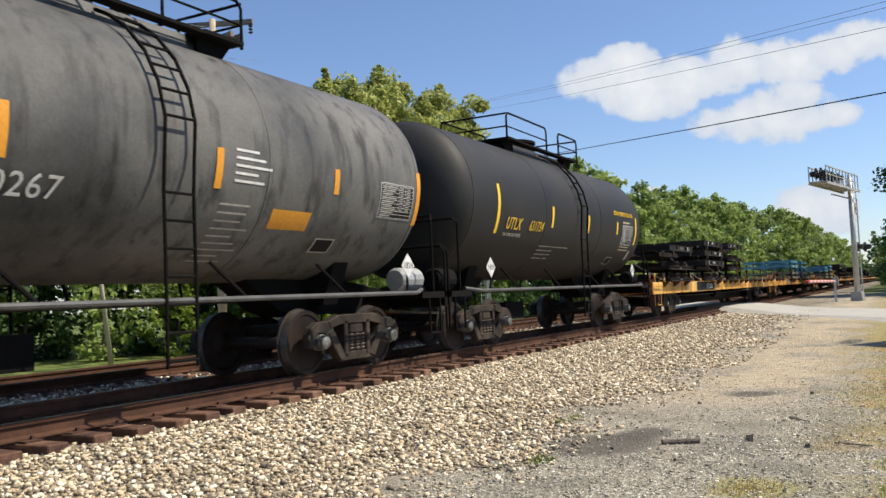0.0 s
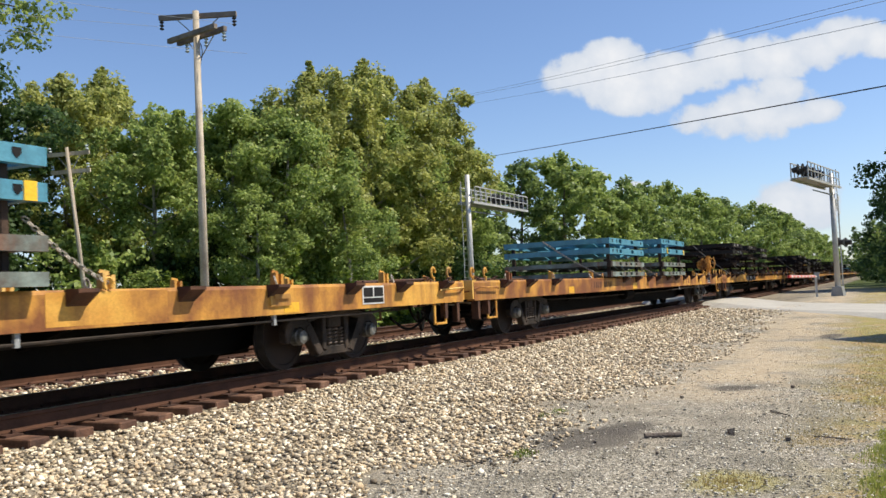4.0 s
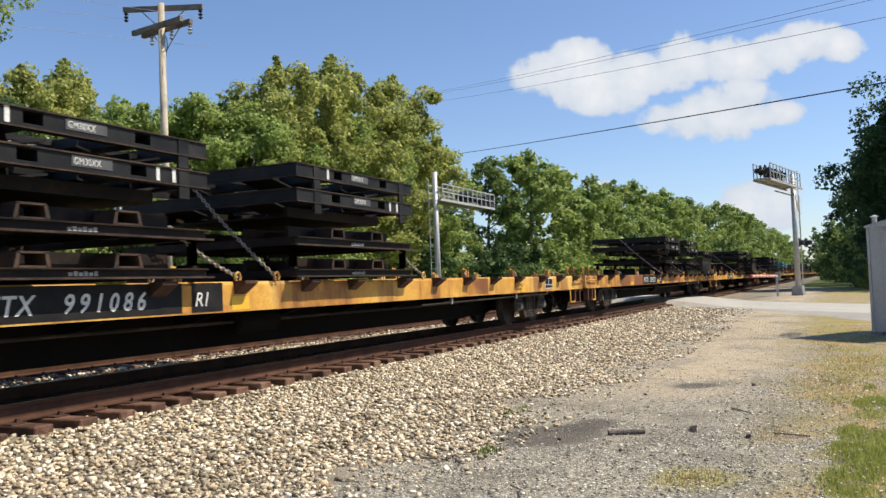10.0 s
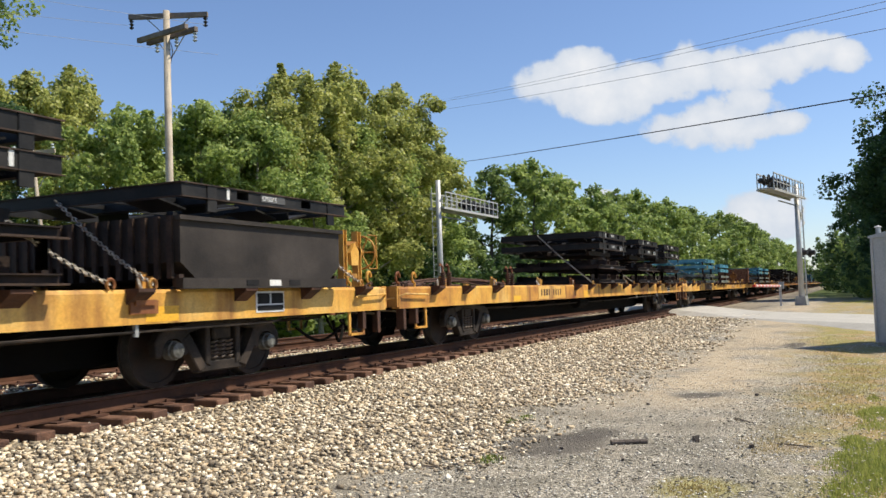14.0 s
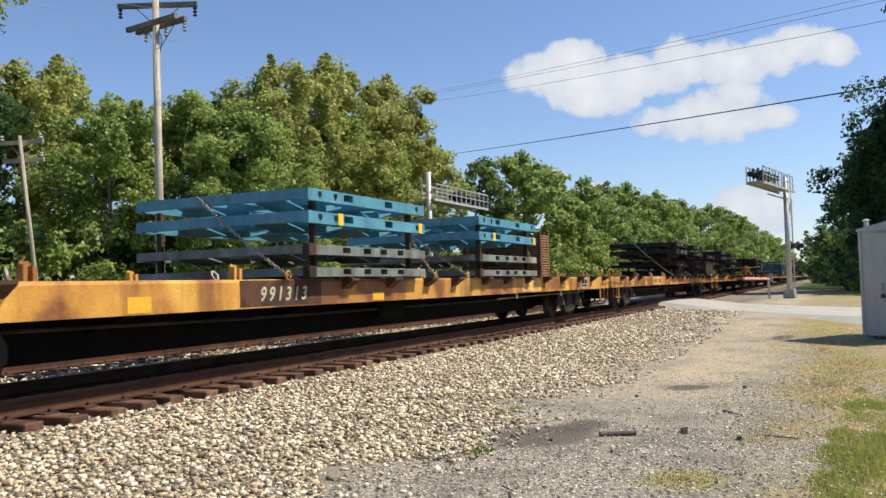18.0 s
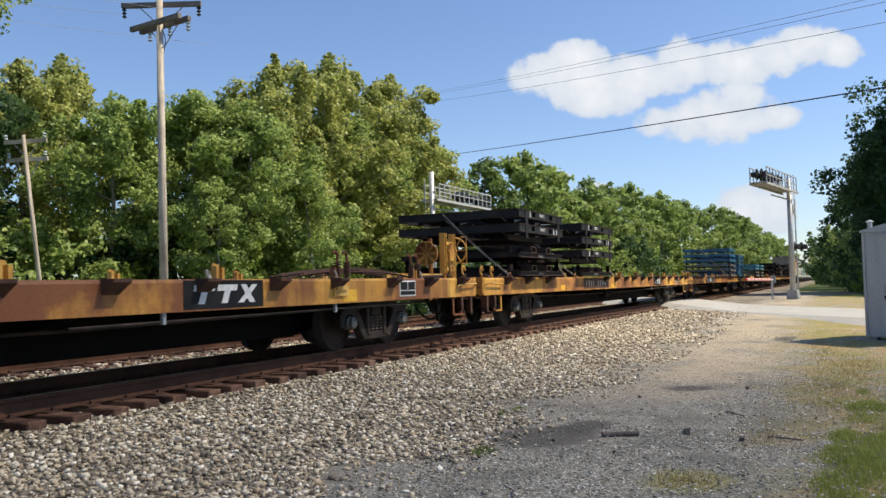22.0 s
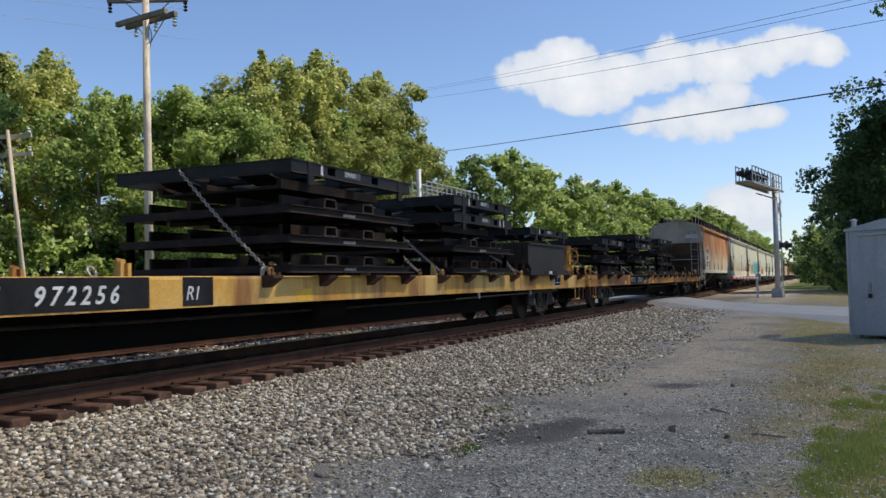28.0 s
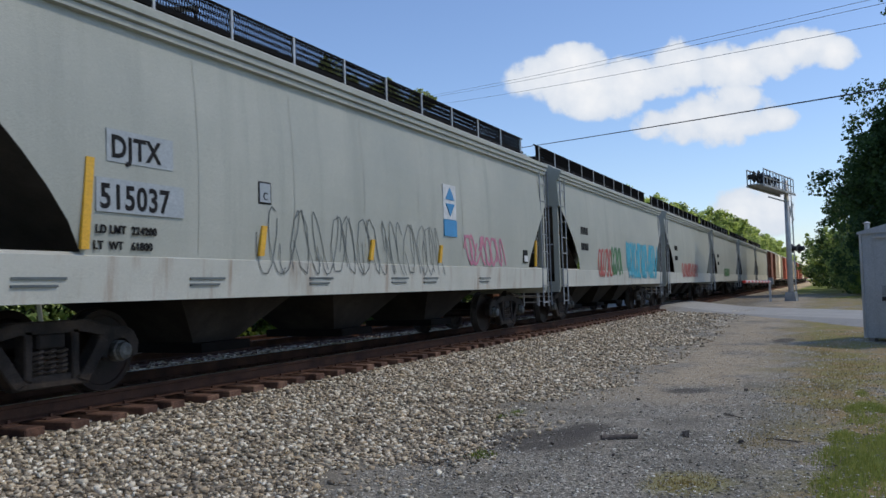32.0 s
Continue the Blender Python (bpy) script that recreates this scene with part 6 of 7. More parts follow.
def side_plate(car, name, x0, x1, z0, z1, material, label=""):
    y = min(side_y(z0), side_y(z1), side_y((z0 + z1) / 2)) + 0.0
    return part(name, box(bmesh.new(), x0, x1, y - 0.003, y + 0.03, z0, z1), material, car, label)


S_HOP = [523.95, 541.25, 558.7, 574.5, 590.1, 605.7, 621.4, 637.2]
hop_rust = make_hopper(17.3, M_HOPPER_RUST, "grey covered hopper car heavily streaked with orange rust", False, 1.05, 1.26)
hop_grey = make_hopper(17.4, M_HOPPER, "light grey covered hopper car with black lettering and graffiti", slope=1.55)
hop_short = make_hopper(15.7, M_HOPPER, "light grey covered hopper car with spray-painted graffiti")
TRAIN.append((hop_rust, S_HOP[0])), TRAIN.append((hop_grey, S_HOP[1])), TRAIN.append((hop_short, S_HOP[2]))
hops = [hop_short]
for s in S_HOP[3:7]:
    c = copy_thing(hop_short, pose(0, 0, 0))
    hops.append(c)
    TRAIN.append((c, s))

M_PINK = surface("pink_spray", [(0.45, 0.16, 0.24), (0.6, 0.25, 0.3)], 3, 0.7, 0, 0)
M_CYAN = surface("blue_spray", [(0.05, 0.30, 0.40), (0.08, 0.42, 0.52)], 3, 0.7, 0, 0)
M_REDSPRAY = surface("red_spray", [(0.35, 0.08, 0.08), (0.5, 0.14, 0.10)], 3, 0.7, 0, 0)
M_GREENSPRAY = surface("green_spray", [(0.05, 0.16, 0.07), (0.1, 0.25, 0.1)], 3, 0.7, 0, 0)
M_SCRAWL = surface("grey_scrawl", [(0.07, 0.085, 0.085), (0.15, 0.17, 0.17)], 3, 0.7, 0, 0)
M_SIGNBLUE = surface("blue_sign", [(0.04, 0.22, 0.45), (0.06, 0.28, 0.52)], 3, 0.5, 0, 0)

# the grey car's lettering
side_plate(hop_grey, "letter_patch", 2.38, 3.32, 2.37, 2.70, M_GREYPATCH)
on_side(hop_grey, "reporting_mark", "DJTX", 2.43, 2.42, 0.23, M_INK, 0.90)
side_plate(hop_grey, "letter_patch", 2.24, 3.48, 1.86, 2.20, M_GREYPATCH)
on_side(hop_grey, "car_number", "515037", 2.28, 1.90, 0.25, M_INK, 0.88)
on_side(hop_grey, "load_limit", "LD LMT  224200", 2.24, 1.65, 0.085, M_INK, 0.95)
on_side(hop_grey, "light_weight", "LT  WT   61800", 2.22, 1.49, 0.085, M_INK, 0.95)
for x, z1 in ((2.14, 2.38), (4.93, 1.86), (7.74, 1.80), (10.3, 1.80), (15.8, 2.1)):
    bm = prism(bmesh.new(), [(x - 0.10, 1.48), (x + 0.0, 1.48), (x + 0.08, z1), (x - 0.02, z1)], -1.635, -1.60)
    part("yellow_stripe", bm, M_SIDE_MARK, hop_grey)
sg = side_plate(hop_grey, "blue_sign", 10.46, 11.04, 2.30, 2.95, M_WHITE, "white and blue sign panel")
for z in (2.80, 2.46):
    w = 0.22 if z > 2.6 else -0.22
    bm = prism(bmesh.new(), [(10.55, z - w * 0.6), (10.95, z - w * 0.6), (10.75, z + w * 0.45)], -1.642, -1.628)
    part("arrow", bm, M_SIGNBLUE, sg)
part("sign_foot", box(bmesh.new(), 10.46, 11.04, -1.638, -1.60, 1.98, 2.29), M_SIGNBLUE, sg)
bx = side_plate(hop_grey, "clearance_box", 4.85, 5.11, 2.14, 2.42, M_INK)
part("clearance_field", box(bmesh.new(), 4.87, 5.09, -1.632, -1.60, 2.16, 2.40), M_GREYPATCH, bx)
lettering("clearance_letter", "C", 0.10, M_INK, bx, pose(4.93, -1.636, 2.19) @ NEAR, 0, 0.002)
squiggle(hop_grey, 4.9, 10.4, 1.25, 2.12, M_SCRAWL, 4, 0.008)
squiggle(hop_grey, 11.5, 13.7, 1.46, 2.05, M_PINK, 6, 0.03)
for x in (1.3, 3.6, 6.0, 8.4, 9.6, 12.2):
    for j in range(2):
        part("illegible_line", box(bmesh.new(), x, x + 0.5 + 0.1 * j, -1.6065, -1.59, 1.12 + j * 0.07, 1.145 + j * 0.07), M_SCRAWL, hop_grey)
dp = side_plate(hop_grey, "data_plate", 14.9, 15.2, 1.55, 1.85, M_INK)
part("plate_field", box(bmesh.new(), 14.93, 15.17, -1.634, -1.60, 1.58, 1.72), M_WHITE, dp)
squiggle(hop_short, 4.5, 6.2, 1.25, 2.1, M_REDSPRAY, 8, 0.05)
squiggle(hop_short, 6.2, 7.6, 1.3, 2.2, M_GREENSPRAY, 9, 0.05)
squiggle(hop_short, 8.4, 13.8, 1.2, 2.45, M_CYAN, 10, 0.07)
squiggle(hops[1], 4.5, 9.5, 1.25, 1.9, M_REDSPRAY, 12, 0.04)
squiggle(hops[2], 6.0, 9.0, 1.3, 1.8, M_GREENSPRAY, 14, 0.05)
for c in hops[:3]:
    for j in range(4):
        side_plate(c, "illegible_mark", 2.5 + j * 0.2, 2.64 + j * 0.2, 2.45, 2.66, M_INK)
        side_plate(c, "illegible_mark", 2.5 + j * 0.2, 2.64 + j * 0.2, 2.0, 2.2, M_INK)
# the rusty car's lettering
M_FADED = surface("faded_orange_stripe", [(0.30, 0.12, 0.04), (0.40, 0.17, 0.06)], 3, 0.7, 0, 0)
side_plate(hop_rust, "letter_patch", 2.08, 2.72, 2.50, 2.82, M_WHITE)
on_side(hop_rust, "reporting_mark", "CEFX", 2.10, 2.54, 0.245, M_INK, 0.60)
on_side(hop_rust, "repainted_letters", "JX", 2.68, 2.56, 0.235, M_INK, 0.85)
side_plate(hop_rust, "letter_patch", 2.0, 2.88, 2.05, 2.38, M_WHITE)
on_side(hop_rust, "car_number", "350285", 2.03, 2.09, 0.25, M_INK, 0.60)
on_side(hop_rust, "load_limit", "LD LMT   224100", 1.98, 1.86, 0.085, M_INK, 1.0)
on_side(hop_rust, "light_weight", "LT WT    61900", 1.96, 1.69, 0.085, M_INK, 1.0)
for x, z1 in ((3.7, 2.03), (6.28, 1.95), (8.58, 1.90), (11.1, 1.85)):
    bm = prism(bmesh.new(), [(x - 0.08, 1.50), (x + 0.02, 1.50), (x + 0.08, z1), (x - 0.02, z1)], -1.635, -1.60)
    part("faded_stripe", bm, M_FADED, hop_rust)
cb = side_plate(hop_rust, "clearance_box", 4.88, 5.13, 2.36, 2.62, M_INK)
part("clearance_field", box(bmesh.new(), 4.90, 5.11, -1.632, -1.60, 2.38, 2.60), M_GREYPATCH, cb)
lettering("clearance_letter", "C", 0.10, M_INK, cb, pose(4.95, -1.636, 2.41) @ NEAR, 0, 0.002)
ends = part("end_patch", box(bmesh.new(), 0.515, 0.53, -1.32, -0.6, 3.42, 3.60), M_WHITE, hop_rust)
lettering("end_number", "CEFX 350285", 0.10, M_INK, ends, pose(0.511, -0.64, 3.46, 90, 0, -90), 0, 0.002, 0.75)
lettering("end_mark", "NCUX", 0.13, M_INK, hop_rust, pose(0.54, -0.72, 3.70, 90, 0, -90), 0, 0.004, 0.95)


# ---- box cars far behind the hoppers ----
def make_boxcar(paint, label):
    car = thing("box_car", label, "box car", "box cars at the end of the train")
    n = 15.9
    part("body", box(bmesh.new(), 0.5, n - 0.5, -1.48, 1.48, 1.0, 4.2), paint, car)
    part("roof", prism(bmesh.new(), [(-1.55, 4.2), (1.55, 4.2), (1.5, 4.3), (0, 4.45), (-1.5, 4.3)], 0.45, n - 0.45, "x"), M_GALV_DULL, car)
    rib = None
    for k in range(12):
        x = 1.0 + k * 1.26
        if 6.5 < x < 9.4:
            continue
        if rib is None:
            rib = part("side_rib", box(bmesh.new(), -0.05, 0.05, -1.55, -1.48, 1.05, 4.15), paint, car)
            rib.matrix_basis = pose(x, 0, 0)
        else:
            twin(rib, car, pose(x, 0, 0))
    part("door", box(bmesh.new(), 6.4, 9.5, -1.56, -1.48, 1.1, 4.1), paint, car)
    part("side_sill", box(bmesh.new(), 0.5, n - 0.5, -1.5, 1.5, 0.85, 1.0), M_BLACK, car)
    make_truck(car, 2.4), make_truck(car, n - 2.4)
    make_coupler(car, 0.55, -1), make_coupler(car, n - 0.55, 1)
    return car


reds = make_boxcar(M_BOX_RED, "faded red ribbed steel box car")
creams = make_boxcar(M_BOX_CREAM, "cream ribbed steel box car with rust stains")
browns = make_boxcar(M_BOX_BROWN, "dark brown ribbed steel box car")
order = [browns, creams, reds, creams, creams, reds, reds, creams, browns, reds]
used = set()
for i, c in enumerate(order):
    if c.name in used:
        c = copy_thing(c, pose(0, 0, 0))
    used.add(c.name)
    TRAIN.append((c, 637.2 + 15.9 * i))


# ---- signals at the crossing ----
def make_signal_bridge(x, y, zb, height, arm, label, lean=0.0, ladder_side=-1):
    """Cantilever signal: round mast, truss walkway over the line, railings, signal heads with round backgrounds, ladder and case."""
    s = thing("cantilever_signal", label, "crossing signal", "cantilever signals", at=pose(x, y, zb, 0, 0, lean))
    part("mast", rod(bmesh.new(), (0, 0, 0), (0, 0, height if arm < 0 else height - 0.65), 0.165, 16, 0.13), M_GALV, s, "", True)
    part("base", prism(bmesh.new(), [(-0.34, 0), (0.34, 0), (0.25, 0.6), (-0.25, 0.6)], -0.34, 0.34), M_GALV_DULL, s, "concrete mast base")
    w = arm / abs(arm)
    h0 = height - 1.55
    for dx in (-0.42, 0.42):
        bm = bmesh.new()
        box(bm, dx - 0.05, dx + 0.05, *sorted((-w * 0.3, arm)), h0, h0 + 0.10)
        box(bm, dx - 0.03, dx + 0.03, *sorted((0.0, arm)), h0 + 0.88, h0 + 0.93)
        box(bm, dx - 0.02, dx + 0.02, *sorted((0.0, arm)), h0 + 0.48, h0 + 0.52)
        part("truss_chord", bm, M_GALV, s)
        post = None
        n = int(abs(arm) / 0.62)
        for k in range(n + 1):
            yy = arm * k / n
            m = pose(dx, yy, h0)
            if post is None:
                post = part("railing_post", box(bmesh.new(), -0.025, 0.025, -0.025, 0.025, 0, 0.92), M_GALV, s)
                post.matrix_basis = m
            else:
                twin(post, s, m)
    part("walkway", box(bmesh.new(), -0.42, 0.42, *sorted((0, arm)), h0 + 0.10, h0 + 0.14), M_GALV_DULL, s)
    bm = rod(bmesh.new(), (0, -w * 0.2, h0 - 0.35), (0, arm * 0.62, h0 - 0.35), 0.04, 8)
    part("support_arm", bm, M_GALV_DULL, s)
    for f in (0.55, 0.90):
        hd = part("lamp_bracket", box(bmesh.new(), -0.04, 0.04, arm * f - 0.5, arm * f + 0.5, h0 + 0.52, h0 + 0.60), M_SIGNAL, s, "black bracket with a pair of hooded lamps")
        for q in (-0.42, 0.42):
            for way in (-1, 1):
                bm = lathe(bmesh.new(), [(way * 0.10, 0.30), (way * 0.14, 0.30)], 20, "x", (0, arm * f + q, h0 + 0.56))
                part("round_background", bm, M_SIGNAL, hd)
                bm = lathe(bmesh.new(), [(way * 0.42, 0.13), (way * 0.14, 0.15), (way * 0.14, 0.12), (way * 0.40, 0.11)], 12, "x", (0, arm * f + q, h0 + 0.56))
                part("hood", bm, M_SIGNAL, hd)
    bm = bmesh.new()
    yy = ladder_side * 0.42
    for dx in (-0.18, 0.18):
        rod(bm, (dx, yy, 0.6), (dx, yy, height - 0.4), 0.022, 6)
    lad = part("ladder", bm, M_GALV, s)
    rung = None
    for k in range(int((height - 1.2) / 0.32)):
        if rung is None:
            rung = part("rung", rod(bmesh.new(), (-0.18, yy, 0), (0.18, yy, 0), 0.014, 6), M_GALV, lad)
            rung.matrix_basis = pose(0, 0, 0.8)
        else:
            twin(rung, lad, pose(0, 0, 0.8 + k * 0.32))
    return s


make_signal_bridge(54.0, -5.8, -0.36, 7.75, 6.7, "galvanised cantilever crossing signal with hooded black lamps beside the road", 80.0, -1)
make_signal_bridge(40.7, 11.0, -0.8, 7.8, -7.4, "galvanised cantilever crossing signal in front of the trees", 90, 1)


def make_crossing_signal(x, y, z):
    """Flashing-light crossing signal: post, crossbuck and two lamps."""
    s = thing("crossing_signal", "level-crossing signal post with white crossbuck and black lamps", "crossing signal", at=pose(x, y, z, 0, 0, 68))
    part("post", rod(bmesh.new(), (0, 0, 0), (0, 0, 5.9), 0.04, 10), M_GALV_DULL, s)
    for a in (38, -38):
        bm = box(bmesh.new(), -0.02, 0.02, -0.09, 0.09, -0.62, 0.62, pose(0.1, 0, 5.3, a, 0, 0))
        part("crossbuck_blade", bm, M_WHITE, s)
    part("lamp_arm", box(bmesh.new(), -0.05, 0.05, -0.62, 0.62, 3.05, 3.13), M_GALV_DULL, s)
    for q in (-0.5, 0.5):
        l = part("lamp", lathe(bmesh.new(), [(-0.10, 0.28), (-0.06, 0.28), (0.0, 0.15), (0.12, 0.14)], 18, "x", (0, q, 3.1)), M_SIGNAL, s)
        part("hood", lathe(bmesh.new(), [(-0.4, 0.14), (-0.1, 0.16), (-0.1, 0.13), (-0.38, 0.12)], 12, "x", (0, q, 3.1)), M_SIGNAL, l)
    return s


make_crossing_signal(54.7, -6.05, -0.34)


def make_gate():
    """Lowered crossing gate: stand, counterweight and an arm with red and white sleeves."""
    p, q = Vector((53.4, -4.7, 0.86)), Vector((46.4, -3.9, 0.92))
    gt = thing("crossing_gate", "lowered crossing gate arm striped red and white", "crossing gate")
    part("stand", box(bmesh.new(), 53.34, 53.46, -4.76, -4.64, -0.4, 0.95), M_GALV, gt)
    n = 16
    for k in range(n):
        bm = rod(bmesh.new(), p.lerp(q, k / n), p.lerp(q, (k + 1) / n), 0.07, 8)
        part("arm_sleeve", bm, M_GATE_RED if k % 2 else M_WHITE, gt)
    part("counterweight", box(bmesh.new(), 53.8, 54.3, -4.86, -4.6, 0.7, 1.1), M_GALV_DULL, gt)


M_GATE_RED = surface("red_reflective", [(0.55, 0.03, 0.02), (0.65, 0.05, 0.03)], 3, 0.4, 0, 0)
make_gate()


# ---- relay shed ----
def make_shed():
    """Grey steel signal bungalow on short legs, with a door, hasp and overhanging roof; its long side faces the lot."""
    s = thing("relay_shed", "grey painted steel signal shed on short legs beside the gravel lot", "shed", at=pose(22.95, -8.75, -0.62, 0, 0, -36))
    d, w, z0, z1 = 2.4, 1.9, 0.14, 2.62
    part("wall", box(bmesh.new(), 0, d, -w, 0, z0, z1), M_SHED, s)
    part("roof", prism(bmesh.new(), [(-w - 0.06, z1), (0.06, z1), (0.06, z1 + 0.05), (-w / 2, z1 + 0.24), (-w - 0.06, z1 + 0.05)], -0.06, d + 0.06, "x"), M_SHED, s)
    for x in (0.12, d - 0.12):
        for y in (-0.12, -w + 0.12):
            part("leg", box(bmesh.new(), x - 0.07, x + 0.07, y - 0.07, y + 0.07, 0, z0), M_GALV_DULL, s)
    door = part("door", box(bmesh.new(), -0.025, 0.0, -1.55, -0.42, z0 + 0.02, z1 - 0.1), M_SHED, s)
    part("door_handle", box(bmesh.new(), -0.07, -0.025, -0.58, -0.52, 1.15, 1.38), M_GALV_DULL, door)
    part("padlock", box(bmesh.new(), -0.08, -0.03, -0.60, -0.52, 1.02, 1.12), M_SIGNAL, door)
    part("door_hood", box(bmesh.new(), -0.10, 0.0, -1.6, -0.36, z1 - 0.12, z1 - 0.08), M_GALV, s)
    part("notice", lathe(bmesh.new(), [(-0.032, 0.26), (-0.026, 0.26)], 24, "x", (0, -0.98, 1.95)), M_GALV, door, "pale round notice")
    part("corner_trim", box(bmesh.new(), -0.03, 0.03, -0.03, 0.03, z0, z1), M_GALV, s)
    part("vent", lathe(bmesh.new(), [(z1 + 0.2, 0.06), (z1 + 0.38, 0.06), (z1 + 0.40, 0.1), (z1 + 0.44, 0.02)], 10, "z", (0.12, -0.1, -0.14)), M_GALV, s)


make_shed()


# ---- utility poles and wires ----
def make_pole(x, y, z, height, arm, turn, lean, label, two=True):
    p = thing("utility_pole", label, "utility pole", "utility poles", at=pose(x, y, z) @ pose(0, 0, 0, lean[0], lean[1], 0))
    part("pole", rod(bmesh.new(), (0, 0, 0), (0, 0, height), 0.125 if two else 0.085, 14, 0.085 if two else 0.055), M_POLE, p, "", True)
    for k, (zz, tt, ll) in enumerate(((height - (0.09 if two else 0.2), turn, arm), (height - (0.66 if two else 0.78), turn - (34 if two else 0), arm * 0.95))):
        m = pose(0, 0, zz, 0, 0, tt)
        c = part("crossarm", box(bmesh.new(), -ll / 2, ll / 2, 0.10, 0.21, -0.065, 0.065, m), M_ARM if two else M_POLE, p)
        if two and k:
            part("crossarm", box(bmesh.new(), -ll / 2, ll / 2, -0.21, -0.10, -0.065, 0.065, m), M_ARM, p)
        bm = bmesh.new()
        for s in (-1, 1):
            rod(bm, m @ Vector((s * ll * 0.28, 0.16, -0.05)), m @ Vector((0, 0.12, -0.62)), 0.016, 5)
        part("brace", bm, M_GALV_DULL, c)
        for s in ((-0.94, 0.94) if not k else (-0.62, 0.2, 0.94)) if two else (-0.9, 0.9):
            q = m @ Vector((s * ll / 2, 0.16, 0.0))
            down = -1 if two else 1
            bm = bmesh.new()
            for j in range(3 if down < 0 else 2):
                a0 = 0.08 + 0.09 * j
                lathe(bm, [(q.z + down * a0, 0.03), (q.z + down * (a0 + 0.03), 0.065), (q.z + down * (a0 + 0.07), 0.03)], 10, "z", (q.x, q.y, 0))
            part("insulator", bm, M_GLASS if k or not two else M_WIRE, c)
    if two:
        pts = [(0.12 + 0.06 * math.sin(k), 0.1 * math.cos(k * 0.8), height - 0.6 - 0.16 * k) for k in range(8)]
        part("lead_wire", pipe(bmesh.new(), pts, 0.012, 5), M_WIRE, p)
    return p


make_pole(17.75, 8.15, -0.8, 9.68, 2.15, -66, (0.3, -0.6), "tall weathered wooden utility pole with two crossarms")
make_pole(20.03, 15.14, -0.9, 7.1, 1.3, -58, (0, -7.0), "leaning grey wooden utility pole among the trees", False)


def make_wire(name, label, points, r, material, sag):
    p, q = Vector(points[0]), Vector(points[1])
    pts = []
    for k in range(41):
        t = k / 40
        c = p.lerp(q, t)
        c.z -= sag * 4 * t * (1 - t)
        pts.append(c)
    tagged(part(name, pipe(bmesh.new(), pts, r, 5), material), label, "cable", "overhead wires")


make_wire("overhead_cable", "thick dark overhead cable sagging across the sky", ((73.0, 25.9, 13.2), (20.0, -15.2, 5.25)), 0.022, M_WIRE, 0.12)
for dy, dz in ((0, 0), (0.7, 0.15), (1.6, -0.75)):
    make_wire("overhead_wire", "thin pale power line high above the crossing", ((78.0, 30.0 + dy, 20.4 + dz), (22.0, -17.0 + dy, 7.9 + dz)), 0.010, M_WIRE_PALE, 0.3)
for a, b in (((18.2, 7.2, 8.5), (-9.0, 20.0, 9.5)), ((17.2, 9.0, 8.5), (-10, 24, 9.0)), ((18.4, 7.0, 7.7), (-9, 19, 8.0))):
    make_wire("service_wire", "thin wire leading from the utility pole", (a, b), 0.005, M_WIRE_PALE, 0.6)


# ---- trees ----
def leaf_cloud(name, centres, radii, per, size, material, seed, droop=0.0):
    """Many small pointed leaves in clumps."""
    g = np.random.default_rng(seed)
    centres, radii = np.array(centres), np.array(radii)
    n = len(centres) * per
    which = np.repeat(np.arange(len(centres)), per)
    v = g.normal(size=(n, 3))
    v /= np.linalg.norm(v, axis=1)[:, None]
    rad = radii[which] * g.uniform(0.35, 1.05, n) ** 0.6
    p = centres[which] + v * rad[:, None] * np.array([1, 1, 0.75])
    face = v * 0.8 + g.normal(size=(n, 3)) * 0.55 + np.array([0, 0, 0.5])
    face /= np.linalg.norm(face, axis=1)[:, None]
    side = np.cross(face, g.normal(size=(n, 3)))
    side /= np.linalg.norm(side, axis=1)[:, None]
    up = np.cross(face, side)
    s = (size * g.uniform(0.6, 1.35, n))[:, None]
    a, b = side * s * 0.5, up * s * 0.36
    pts = np.stack([p - a, p - a * 0.1 + b, p + a, p - a * 0.1 - b], 1).reshape(-1, 3)
    me = bpy.data.meshes.new(name)
    me.vertices.add(n * 4)
    me.vertices.foreach_set("co", pts.reshape(-1))
    me.loops.add(n * 4)
    me.loops.foreach_set("vertex_index", np.arange(n * 4, dtype=np.int32))
    me.polygons.add(n)
    me.polygons.foreach_set("loop_start", np.arange(0, n * 4, 4, dtype=np.int32))
    me.materials.append(material)
    me.update()
    me.validate()
    return me


